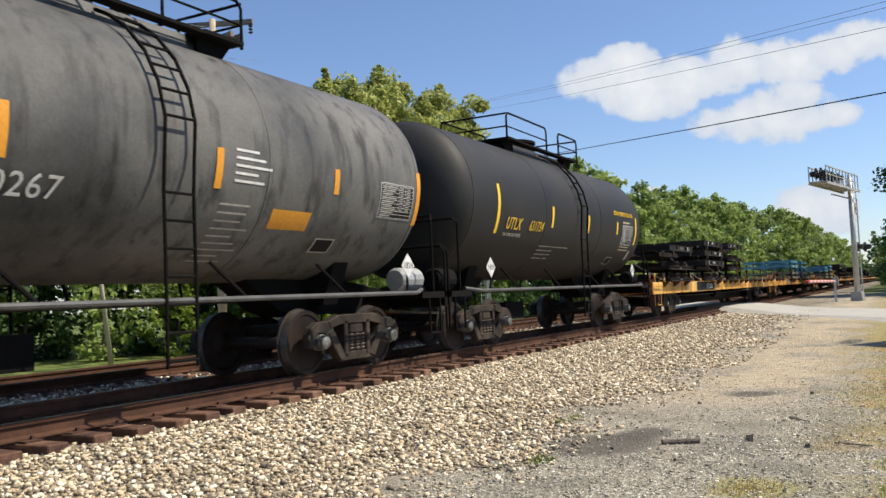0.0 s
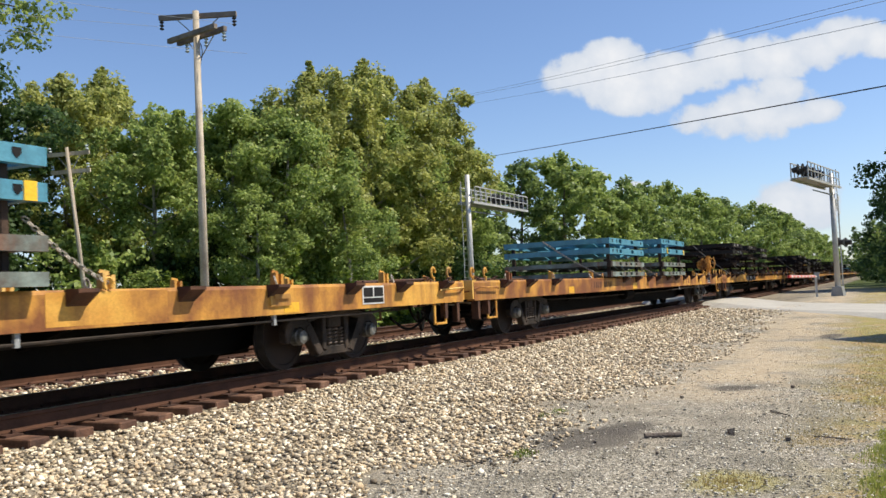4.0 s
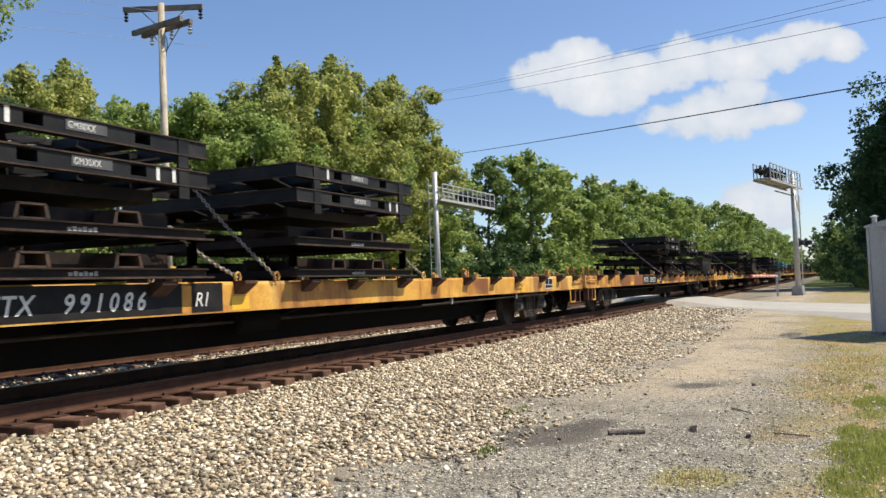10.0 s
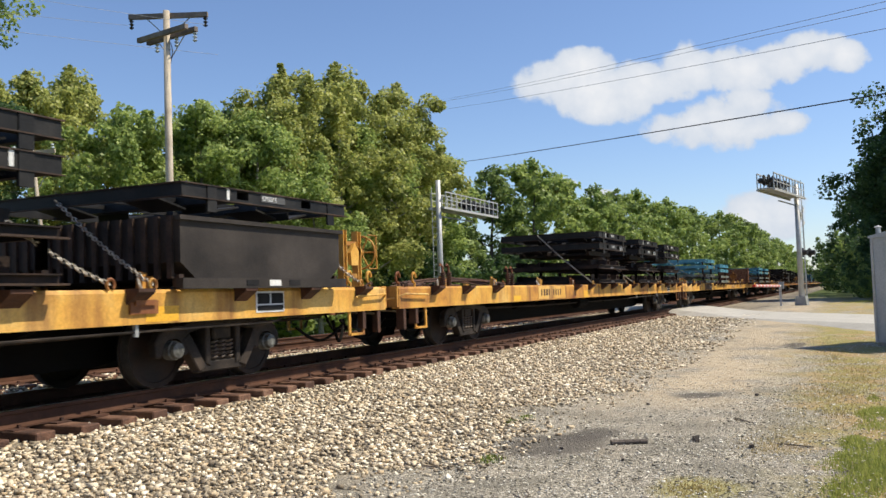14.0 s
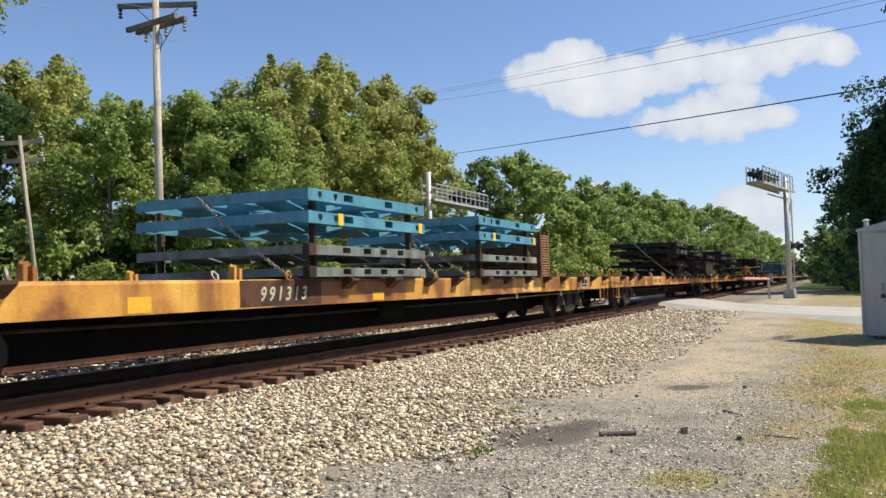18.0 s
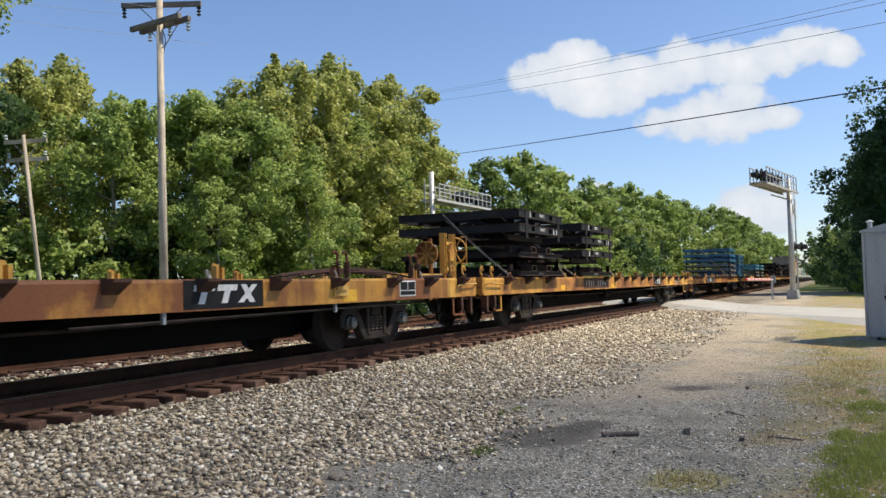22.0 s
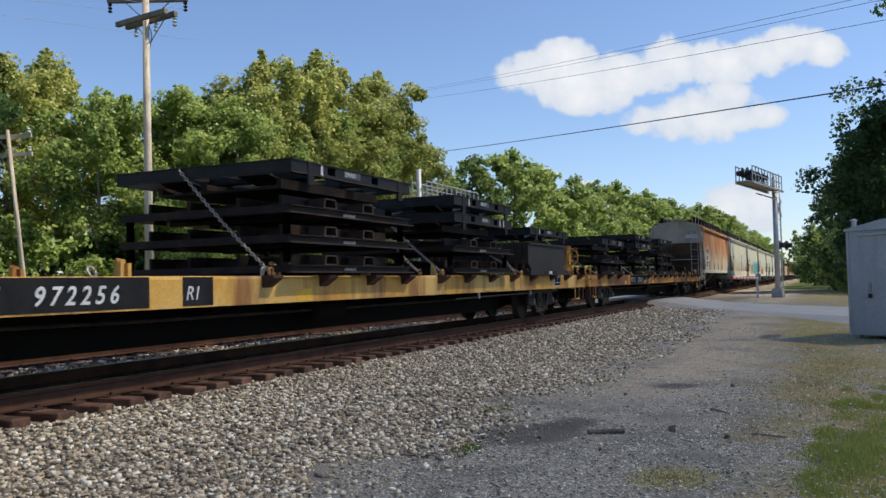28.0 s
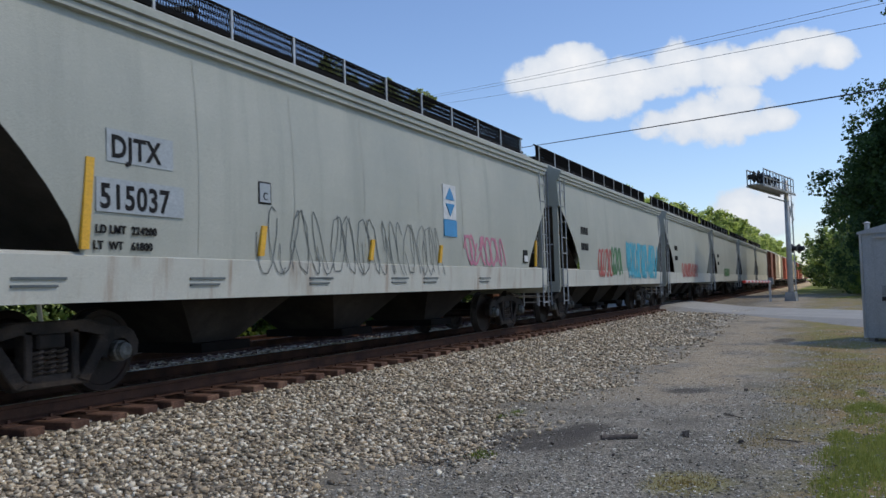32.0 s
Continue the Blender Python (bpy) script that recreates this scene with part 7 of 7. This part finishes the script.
def make_tree(height, spread, leaves, bark, label, seed, clumps=120, per=60, leaf=0.22, base=0.22, name="tree", clump_r=(0.6, 1.3), peak=0.62, shoots=0.28, fill=1.0):
    """Tapered trunk, forking limbs, and a crown of leaf clumps with gaps."""
    g = random.Random(seed)
    t = thing(name, label, "tree" if name == "tree" else "bush", "trees along the line" if name == "tree" else "undergrowth along the line")
    bm = bmesh.new()
    lean = Vector((g.uniform(-.06, .06), g.uniform(-.06, .06), 1))
    spine = [Vector((0, 0, -0.3))]
    for k in range(1, 8):
        spine.append(Vector((lean.x * height * k / 7 + g.uniform(-.1, .1), lean.y * height * k / 7 + g.uniform(-.1, .1), height * 0.88 * k / 7)))
    r0 = max(0.05, height * 0.017)
    for k in range(7):
        rod(bm, spine[k], spine[k + 1], r0 * (1 - k / 8), 8, r0 * (1 - (k + 1) / 8), caps=False)
    tips = []
    for k in range(13):
        f = base + (0.92 - base) * k / 12
        p = spine[0].lerp(spine[-1], f)
        a = k * 2.4 + g.uniform(-.4, .4)
        reach = spread * (0.35 + 0.65 * math.sin(math.pi * min(1, max(0.05, (f - base) / (1 - base) * 0.85 + 0.15)))) * g.uniform(0.7, 1.05)
        e = p + Vector((math.cos(a) * reach, math.sin(a) * reach, reach * g.uniform(0.25, 0.7)))
        mid = p.lerp(e, 0.5) + Vector((0, 0, -0.08 * reach))
        rr = r0 * 0.42 * (1.1 - f)
        rod(bm, p, mid, rr, 6, rr * 0.7, caps=False), rod(bm, mid, e, rr * 0.7, 6, 0.012, caps=False)
        tips += [mid, e, p.lerp(e, 0.75)]
    part("trunk", bm, bark, t)
    # leafy boughs: each limb's tip and the crown's skin carry lobes, and each lobe small clumps on its outer side
    lobes = [(p, spread * fill * g.uniform(0.14, 0.24)) for p in tips]
    n = max(16, int(clumps * 0.20))
    for k in range(n):
        f = (k + g.random()) / n
        u = base + (0.97 - base) * f
        a = k * 2.399 + g.uniform(-.5, .5)
        prof = math.sin(math.pi * min(1, f * 0.90 + 0.12) ** (math.log(0.5) / math.log(peak)))
        lob = 0.82 + 0.24 * math.sin(3 * a + seed) + 0.16 * math.sin(5 * a + 7 * u + seed * 2)
        rr = spread * max(0.10, prof) * lob * g.uniform(0.55, 0.95)
        lobes.append((Vector((lean.x * height * u + math.cos(a) * rr, lean.y * height * u + math.sin(a) * rr, height * u * 0.95)), spread * fill * g.uniform(0.17, 0.31) * (1.15 - 0.5 * f)))
    cs, rs = [], []
    each = max(4, int(clumps * 2.0 / len(lobes)))
    for c, r in lobes:
        out = Vector((c.x - lean.x * c.z, c.y - lean.y * c.z, 0))
        out = out.normalized() if out.length > 0.05 else Vector((0, 0, 1))
        for k in range(each):
            d = Vector((g.gauss(0, 1), g.gauss(0, 1), g.gauss(0, 1))).normalized() + out * 0.45 + Vector((0, 0, 0.5))
            q = c + d.normalized() * r * g.uniform(0.55, 1.12)
            if noise.noise(q * 0.9 + Vector((seed, 0, 0))) > -0.30:
                cs.append(q), rs.append(g.uniform(*clump_r) * 0.52 * fill)
        if c.z > height * 0.6 and g.random() < shoots:
            # a leading shoot stands above the bough
            for k in range(4):
                cs.append(c + Vector((g.uniform(-.1, .1), g.uniform(-.1, .1), r * 0.7 + 0.22 * k))), rs.append(g.uniform(*clump_r) * (0.45 - 0.07 * k))
    per = max(12, int(per * clumps / len(cs)))
    crown = new("crown", leaf_cloud("crown", [tuple(c) for c in cs], rs, per, leaf, leaves, seed))
    crown.parent = t
    return t


SYC = "tall leafy sycamore with yellow-green sunlit crown"
MIDL = "leafy green broadleaf tree at the wood's edge"
kinds = [make_tree(12.6, 3.5, L_SYC, M_PALEBARK, SYC, 1, 210, 145, 0.18), make_tree(11.0, 3.2, L_MID, M_PALEBARK, MIDL, 2, 200, 145, 0.17),
         make_tree(12.8, 3.8, L_SYC, M_PALEBARK, SYC, 3, 230, 145, 0.18), make_tree(10.4, 3.4, L_MID, M_PALEBARK, MIDL, 4, 200, 145, 0.17, 0.12),
         make_tree(12.0, 3.3, L_DARK, M_BARK, "dark green broadleaf tree at the wood's edge", 5, 200, 140, 0.17, 0.12),
         make_tree(10.4, 3.4, L_MID, M_BARK, "green broadleaf tree in the distant wood", 6, 170, 58, 0.29, 0.10, shoots=0.0, peak=0.56), make_tree(12.0, 3.4, L_FAR, M_BARK, "deep green broadleaf tree in the distant wood", 7, 170, 58, 0.29, 0.10, shoots=0.0, peak=0.58)]
tall = [12.6, 11.0, 12.8, 10.4, 12.0, 10.4, 12.0]
# x, y, height, model
WOOD = [(26.8, 24.2, 12.0, 0), (29.5, 24.6, 12.9, 2), (26.7, 19.2, 10.0, 1), (33.4, 24.5, 10.6, 4), (30.4, 18.2, 10.4, 3), (30.2, 15.4, 10.2, 1), (34.6, 16.4, 12.6, 0),
        (40.4, 16.5, 14.4, 2), (45.5, 16.2, 14.3, 2), (50.4, 16.7, 12.2, 3), (22.0, 24.0, 12.5, 4), (18.5, 27.0, 13.0, 2), (37.0, 21.0, 12.5, 4), (41.5, 17.5, 12.2, 1),
        (24.5, 29.0, 12.0, 4), (46.0, 20.0, 11.0, 4), (33.0, 13.4, 7.0, 3), (27.5, 14.4, 6.4, 1), (48.6, 19.4, 9.6, 3), (13.0, 25.0, 10.0, 1), (9.0, 24.0, 11.0, 4),
        (65.1, 18.0, 12.3, 4), (68.3, 15.2, 12.9, 3), (76.5, 16.0, 11.6, 1), (60.0, 21.0, 11.5, 3), (55.0, 17.5, 7.0, 3), (72.0, 12.6, 8.5, 1), (84.0, 14.0, 10.5, 3),
        (94.0, 16.0, 11.5, 4), (106.2, 20.6, 14.0, 4), (112.5, 16.0, 13.5, 3), (123.1, 14.4, 13.2, 1), (100.0, 13.5, 9.5, 1), (134.0, 14.0, 13.0, 3), (148.4, 14.2, 15.0, 4),
        (158.9, 11.2, 14.6, 1), (170.0, 10.5, 14.0, 3), (179.3, 9.0, 14.6, 4), (193.0, 9.0, 14.0, 1), (209.6, 8.6, 14.0, 3), (228.0, 9.2, 14.2, 4), (249.8, 8.0, 14.0, 1), (275.0, 9.0, 14.0, 3),
        (300.0, 8.6, 13.0, 4), (335.0, 9.0, 13.0, 1), (380.0, 9.0, 13.0, 3), (430.0, 9.5, 13.0, 4)]
first_use = set()
g = random.Random(77)
for x, y, h, k in WOOD:
    if x > 58:
        k = 6 if k == 4 else 5
    s = h * (1.03 if x < 72 else 1.12 if x < 130 else 1.05) / tall[k]
    t = kinds[k] if k not in first_use else copy_thing(kinds[k], pose(0, 0, 0))
    first_use.add(k)
    t.matrix_basis = pose(x, y, -0.8, 0, 0, g.uniform(0, 360)) @ Matrix.Diagonal((s * g.uniform(0.95, 1.12), s * g.uniform(0.95, 1.12), s, 1))

BUSH = "thick green undergrowth bush at the foot of the wood"
bushes = [make_tree(4.2, 2.0, L_MID, M_BARK, BUSH, 21, 60, 60, 0.2, 0.05, "bush", (0.45, 0.85), 0.4), make_tree(3.6, 2.0, L_BRIGHT, M_BARK, "bright yellow-green bush at the foot of the wood", 22, 55, 55, 0.2, 0.05, "bush", (0.4, 0.8), 0.4),
          make_tree(4.6, 2.2, L_DARK, M_BARK, "dark green undergrowth bush at the foot of the wood", 23, 62, 60, 0.22, 0.05, "bush", (0.45, 0.9), 0.4)]
spots = [(x, 12.2 + 4.5 * ((k * 37) % 10) / 10 + max(0, (34 - x)) * 0.55 + (3.0 if 35 < x < 54 else 0.0), 0.75 + 0.5 * ((k * 53) % 10) / 10, (k * 7) % 3 if k % 4 else 2) for k, x in enumerate([8 + 1.7 * i for i in range(34)])]
spots += [(66 + 4.5 * i, 10.6 + (i * 3) % 4, 1.0 + 0.1 * (i % 5), (i * 5) % 3) for i in range(24)]
spots += [(66.5, -10.2, 0.7, 2), (70.0, -10.6, 0.8, 0), (74.0, -10.4, 0.9, 2), (63.5, -10.2, 0.5, 1), (79.0, -10.2, 1.0, 0), (86.0, -10.2, 1.2, 2), (95.0, -10.0, 1.4, 0), (112.0, -9.0, 1.5, 2), (128.0, -8.6, 1.7, 0), (150.0, -8.2, 1.9, 2), (180.0, -7.8, 2.0, 0), (225.0, -7.6, 2.2, 2), (58.0, -11.5, 0.7, 1), (48.0, -12.5, 0.6, 1)]
first_use = set()
for x, y, s, k in spots:
    t = bushes[k] if k not in first_use else copy_thing(bushes[k], pose(0, 0, 0))
    first_use.add(k)
    t.matrix_basis = pose(x, y, ground_height(x, y) - 0.15, 0, 0, g.uniform(0, 360)) @ Matrix.Diagonal((s * g.uniform(0.9, 1.3), s * g.uniform(0.9, 1.3), s, 1))

big = make_tree(27.0, 7.6, L_DARK, M_BARK, "very tall dark green broadleaf tree beside the crossing", 31, 420, 110, 0.34, 0.06, "tree", (0.9, 1.9), 0.55, 0.1, 1.35)
big.matrix_basis = pose(78.0, -18.6, -0.6)
big2 = make_tree(15.4, 4.4, L_DARK, M_BARK, "dark green broadleaf tree beside the crossing", 32, 220, 90, 0.32, 0.06, "tree", (0.8, 1.6), 0.55, 0.1, 1.3)
big2.matrix_basis = pose(77.0, -12.3, -0.6)
for x, y, s in ((94.0, -15.0, 1.1), (68.0, -19.5, 1.25), (108.0, -12.0, 1.0), (130.0, -12.5, 1.05), (160.0, -13.0, 1.0), (200.0, -14.0, 1.0)):
    c = copy_thing(big2, pose(0, 0, 0))
    c.matrix_basis = pose(x, y, -0.6, 0, 0, x * 7) @ Matrix.Diagonal((s, s, s, 1))
side_tree = make_tree(16.0, 4.3, L_MID, M_BARK, "tall broadleaf tree with drooping outer branches", 41, 230, 100, 0.18, 0.16)
side_tree.matrix_basis = pose(12.1, 18.6, -0.9, 0, 0, 40)
back = side_tree.matrix_basis.inverted()
hang = random.Random(45)
root, tip = back @ Vector((12.3, 18.4, 9.6)), back @ Vector((17.2, 14.0, 9.9))
bm = rod(bmesh.new(), root, root.lerp(tip, 0.6) + Vector((0, 0, 0.5)), 0.09, 6, 0.05)
rod(bm, root.lerp(tip, 0.6) + Vector((0, 0, 0.5)), tip, 0.05, 6, 0.012)
part("bough", bm, M_BARK, side_tree)
cs = [tuple(root.lerp(tip, hang.uniform(0.45, 1.05)) + Vector((hang.uniform(-.6, .6), hang.uniform(-.6, .6), hang.uniform(-1.0, 0.9)))) for _ in range(46)]
spray = new("leaf_spray", leaf_cloud("leaf_spray", cs, [hang.uniform(0.25, 0.5) for _ in cs], 46, 0.15, L_MID, 46))
spray.parent = side_tree


# ---- small things on the lot ----
def lay(name, label, category, bm, material, x, y, rz, lift=0.0, smooth=False):
    ob = tagged(part(name, bm, material, None, "", smooth), label, category)
    ob.matrix_basis = pose(x, y, ground_height(x, y) + lift, 0, 0, rz)
    return ob


bm = bmesh.new()
for k in range(5):
    rod(bm, (-0.19 + k * 0.075, 0.006 * (k % 2), 0.0), (-0.115 + k * 0.075, 0.006 * ((k + 1) % 2), 0.0), 0.032 - 0.001 * k, 9, 0.032 - 0.001 * (k + 1))
lay("stick", "short thick brown stick lying on the gravel", "stick", bm, M_BARK, 8.9, -6.03, -63, 0.02)
shapes, tri = stone_shapes(6, 21)
for k, (x, y, d) in enumerate(((9.26, -6.64, 0.062), (8.45, -5.45, 0.03), (8.1, -6.15, 0.03), (11.9, -5.6, 0.035), (13.0, -6.9, 0.045), (9.1, -7.2, 0.035))):
    me = mesh_of("stone", [tuple(v * d) for v in shapes[k]], [tuple(int(i) for i in f) for f in tri], M_BARK)
    ob = tagged(new("stone", me), "small dark stone lying on the gravel", "stone", "dark stones on the lot")
    ob.matrix_basis = pose(x, y, ground_height(x, y) + d * 0.3)
for k, (x, y, rz, n) in enumerate(((7.9, -5.0, 20, 0.5), (7.25, -4.55, 80, 0.45), (8.9, -4.2, 50, 0.3), (6.4, -5.8, 10, 0.5), (9.3, -7.6, 70, 0.35), (10.6, -7.0, 30, 0.4), (6.9, -3.9, 60, 0.35))):
    bm = pipe(bmesh.new(), [(-n / 2, 0, 0.006), (-n * 0.1, 0.03, 0.012), (n * 0.2, 0.0, 0.008), (n / 2, 0.05, 0.012)], 0.007, 5)
    pipe(bm, [(-n * 0.1, 0.03, 0.012), (n * 0.1, 0.12, 0.02)], 0.005, 5)
    lay("twig", "thin dry twig lying on the gravel", "twig", bm, M_BARK, x, y, rz, 0.01)


def grass_patch(name, label, spots, blades, height, material, seed, category="grass"):
    """Upright curved blades, three points each side."""
    gg = np.random.default_rng(seed)
    vs, fs = [], []
    for cx, cy, rx, ry, w in spots:
        for _ in range(int(blades * w)):
            a, d = gg.uniform(0, 2 * np.pi), gg.random() ** 0.6
            x, y = cx + rx * d * math.cos(a), cy + ry * d * math.sin(a)
            z = ground_height(x, y) - 0.01
            h = height * gg.uniform(0.35, 1.3) * (1.15 - 0.75 * d)
            q, o = gg.uniform(0, 2 * np.pi), gg.uniform(0.1, 0.6) * h
            wx, wy = 0.0045 * math.sin(q), -0.0045 * math.cos(q)
            dx, dy = o * math.cos(q), o * math.sin(q)
            n = len(vs)
            vs += [(x - wx, y - wy, z), (x + wx, y + wy, z), (x + dx * 0.4 - wx * 0.7, y + dy * 0.4 - wy * 0.7, z + h * 0.6), (x + dx * 0.4 + wx * 0.7, y + dy * 0.4 + wy * 0.7, z + h * 0.6), (x + dx, y + dy, z + h)]
            fs += [(n, n + 1, n + 3, n + 2), (n + 2, n + 3, n + 4)]
    tagged(new(name, mesh_of(name, vs, fs, material)), label, category, kind="stuff")


tufts = random.Random(58)
verge = []
for _ in range(70):
    x = tufts.uniform(5.8, 14.0)
    verge.append((x, -7.95 - 0.05 * (x - 7) - 1.5 * tufts.random() ** 1.2, tufts.uniform(0.18, 0.5), tufts.uniform(0.10, 0.28), tufts.uniform(0.03, 0.11)))
grass_patch("grass", "bright green grass growing at the edge of the lot", verge + [(8.2, -8.35, 1.3, 0.32, 0.5), (10.2, -8.75, 1.6, 0.4, 0.4), (28.0, -11.5, 4, 1.5, 0.5), (45, -11, 6, 1.5, 0.5), (60, -9, 5, 1.2, 0.5)], 6000, 0.072, L_GRASS, 51)
grass_patch("grass", "sparse dry yellow grass on the dirt", [(11.5, -8.0, 2.0, 0.9, 1), (15.5, -8.3, 2.5, 0.9, 1), (7.2, -6.95, 0.5, 0.4, 0.6), (13.5, -8.0, 2.2, 0.8, 1.2), (17.5, -8.3, 2.5, 0.9, 1.2), (20.0, -7.8, 2.5, 0.5, 0.8), (9.3, -7.4, 1.0, 0.5, 0.5)], 1900, 0.045, L_DRY, 52)
grass_patch("weeds", "small green weeds growing at the ballast's edge", [(7.75, -4.95, 0.22, 0.16, 0.25), (10.3, -4.4, 0.25, 0.12, 0.12), (9.9, -4.35, 0.15, 0.1, 0.12)], 900, 0.07, L_BRIGHT, 53, "weeds")
grass_patch("grass", "tall green grass beyond the second track", [(x, 9.0 + (x * 7 % 3) * 0.5, 1.6, 1.4, 0.5) for x in range(6, 60, 3)], 1300, 0.32, L_GRASS, 54)


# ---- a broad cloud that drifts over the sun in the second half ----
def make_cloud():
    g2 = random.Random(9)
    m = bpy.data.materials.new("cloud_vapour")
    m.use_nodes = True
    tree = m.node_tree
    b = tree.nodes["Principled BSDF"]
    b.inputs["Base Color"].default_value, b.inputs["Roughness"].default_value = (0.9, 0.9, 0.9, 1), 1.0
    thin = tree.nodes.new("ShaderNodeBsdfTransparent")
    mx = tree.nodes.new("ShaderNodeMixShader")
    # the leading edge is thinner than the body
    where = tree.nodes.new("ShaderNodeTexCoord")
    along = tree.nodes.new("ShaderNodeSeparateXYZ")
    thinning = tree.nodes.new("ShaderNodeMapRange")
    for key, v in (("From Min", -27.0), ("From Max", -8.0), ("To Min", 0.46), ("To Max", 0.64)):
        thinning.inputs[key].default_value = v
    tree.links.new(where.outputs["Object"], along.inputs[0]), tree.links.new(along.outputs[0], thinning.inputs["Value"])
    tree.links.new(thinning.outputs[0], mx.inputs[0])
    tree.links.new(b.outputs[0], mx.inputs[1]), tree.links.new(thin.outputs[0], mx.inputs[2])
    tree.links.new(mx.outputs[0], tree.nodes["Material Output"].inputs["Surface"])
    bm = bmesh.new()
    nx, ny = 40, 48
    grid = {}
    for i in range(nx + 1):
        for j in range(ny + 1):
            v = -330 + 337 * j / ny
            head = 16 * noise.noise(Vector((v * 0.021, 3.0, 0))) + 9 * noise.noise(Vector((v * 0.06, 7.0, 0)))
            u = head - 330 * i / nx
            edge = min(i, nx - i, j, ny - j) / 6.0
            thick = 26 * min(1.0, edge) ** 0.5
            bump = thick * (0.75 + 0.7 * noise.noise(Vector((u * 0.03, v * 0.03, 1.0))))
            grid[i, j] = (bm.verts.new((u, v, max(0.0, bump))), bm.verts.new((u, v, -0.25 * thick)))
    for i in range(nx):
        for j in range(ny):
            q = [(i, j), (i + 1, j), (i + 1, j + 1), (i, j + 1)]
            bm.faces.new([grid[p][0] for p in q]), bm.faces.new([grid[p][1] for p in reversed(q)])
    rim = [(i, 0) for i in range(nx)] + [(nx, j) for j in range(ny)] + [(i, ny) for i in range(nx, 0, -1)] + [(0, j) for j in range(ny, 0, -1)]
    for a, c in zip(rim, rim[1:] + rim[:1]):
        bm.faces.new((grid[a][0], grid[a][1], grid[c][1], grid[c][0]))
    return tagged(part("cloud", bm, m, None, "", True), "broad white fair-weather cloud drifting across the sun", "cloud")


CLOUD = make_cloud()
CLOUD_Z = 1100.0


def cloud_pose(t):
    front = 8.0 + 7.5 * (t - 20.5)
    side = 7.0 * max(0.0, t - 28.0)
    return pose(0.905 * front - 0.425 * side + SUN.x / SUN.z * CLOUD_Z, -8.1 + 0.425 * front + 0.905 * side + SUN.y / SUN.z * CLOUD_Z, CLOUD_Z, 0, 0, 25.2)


# ---- the train runs ----
def motions():
    for row in TRAIN:
        ob, s = row[0], row[1]
        q, z = (row[2], row[3]) if len(row) > 2 else (0.0, 0.0)
        walk(ob, [(0, pose(s + q, 0, z)), (32, pose(s + q - V * 32.0, 0, z))])
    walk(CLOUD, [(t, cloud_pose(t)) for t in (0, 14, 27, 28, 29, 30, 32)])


motions()
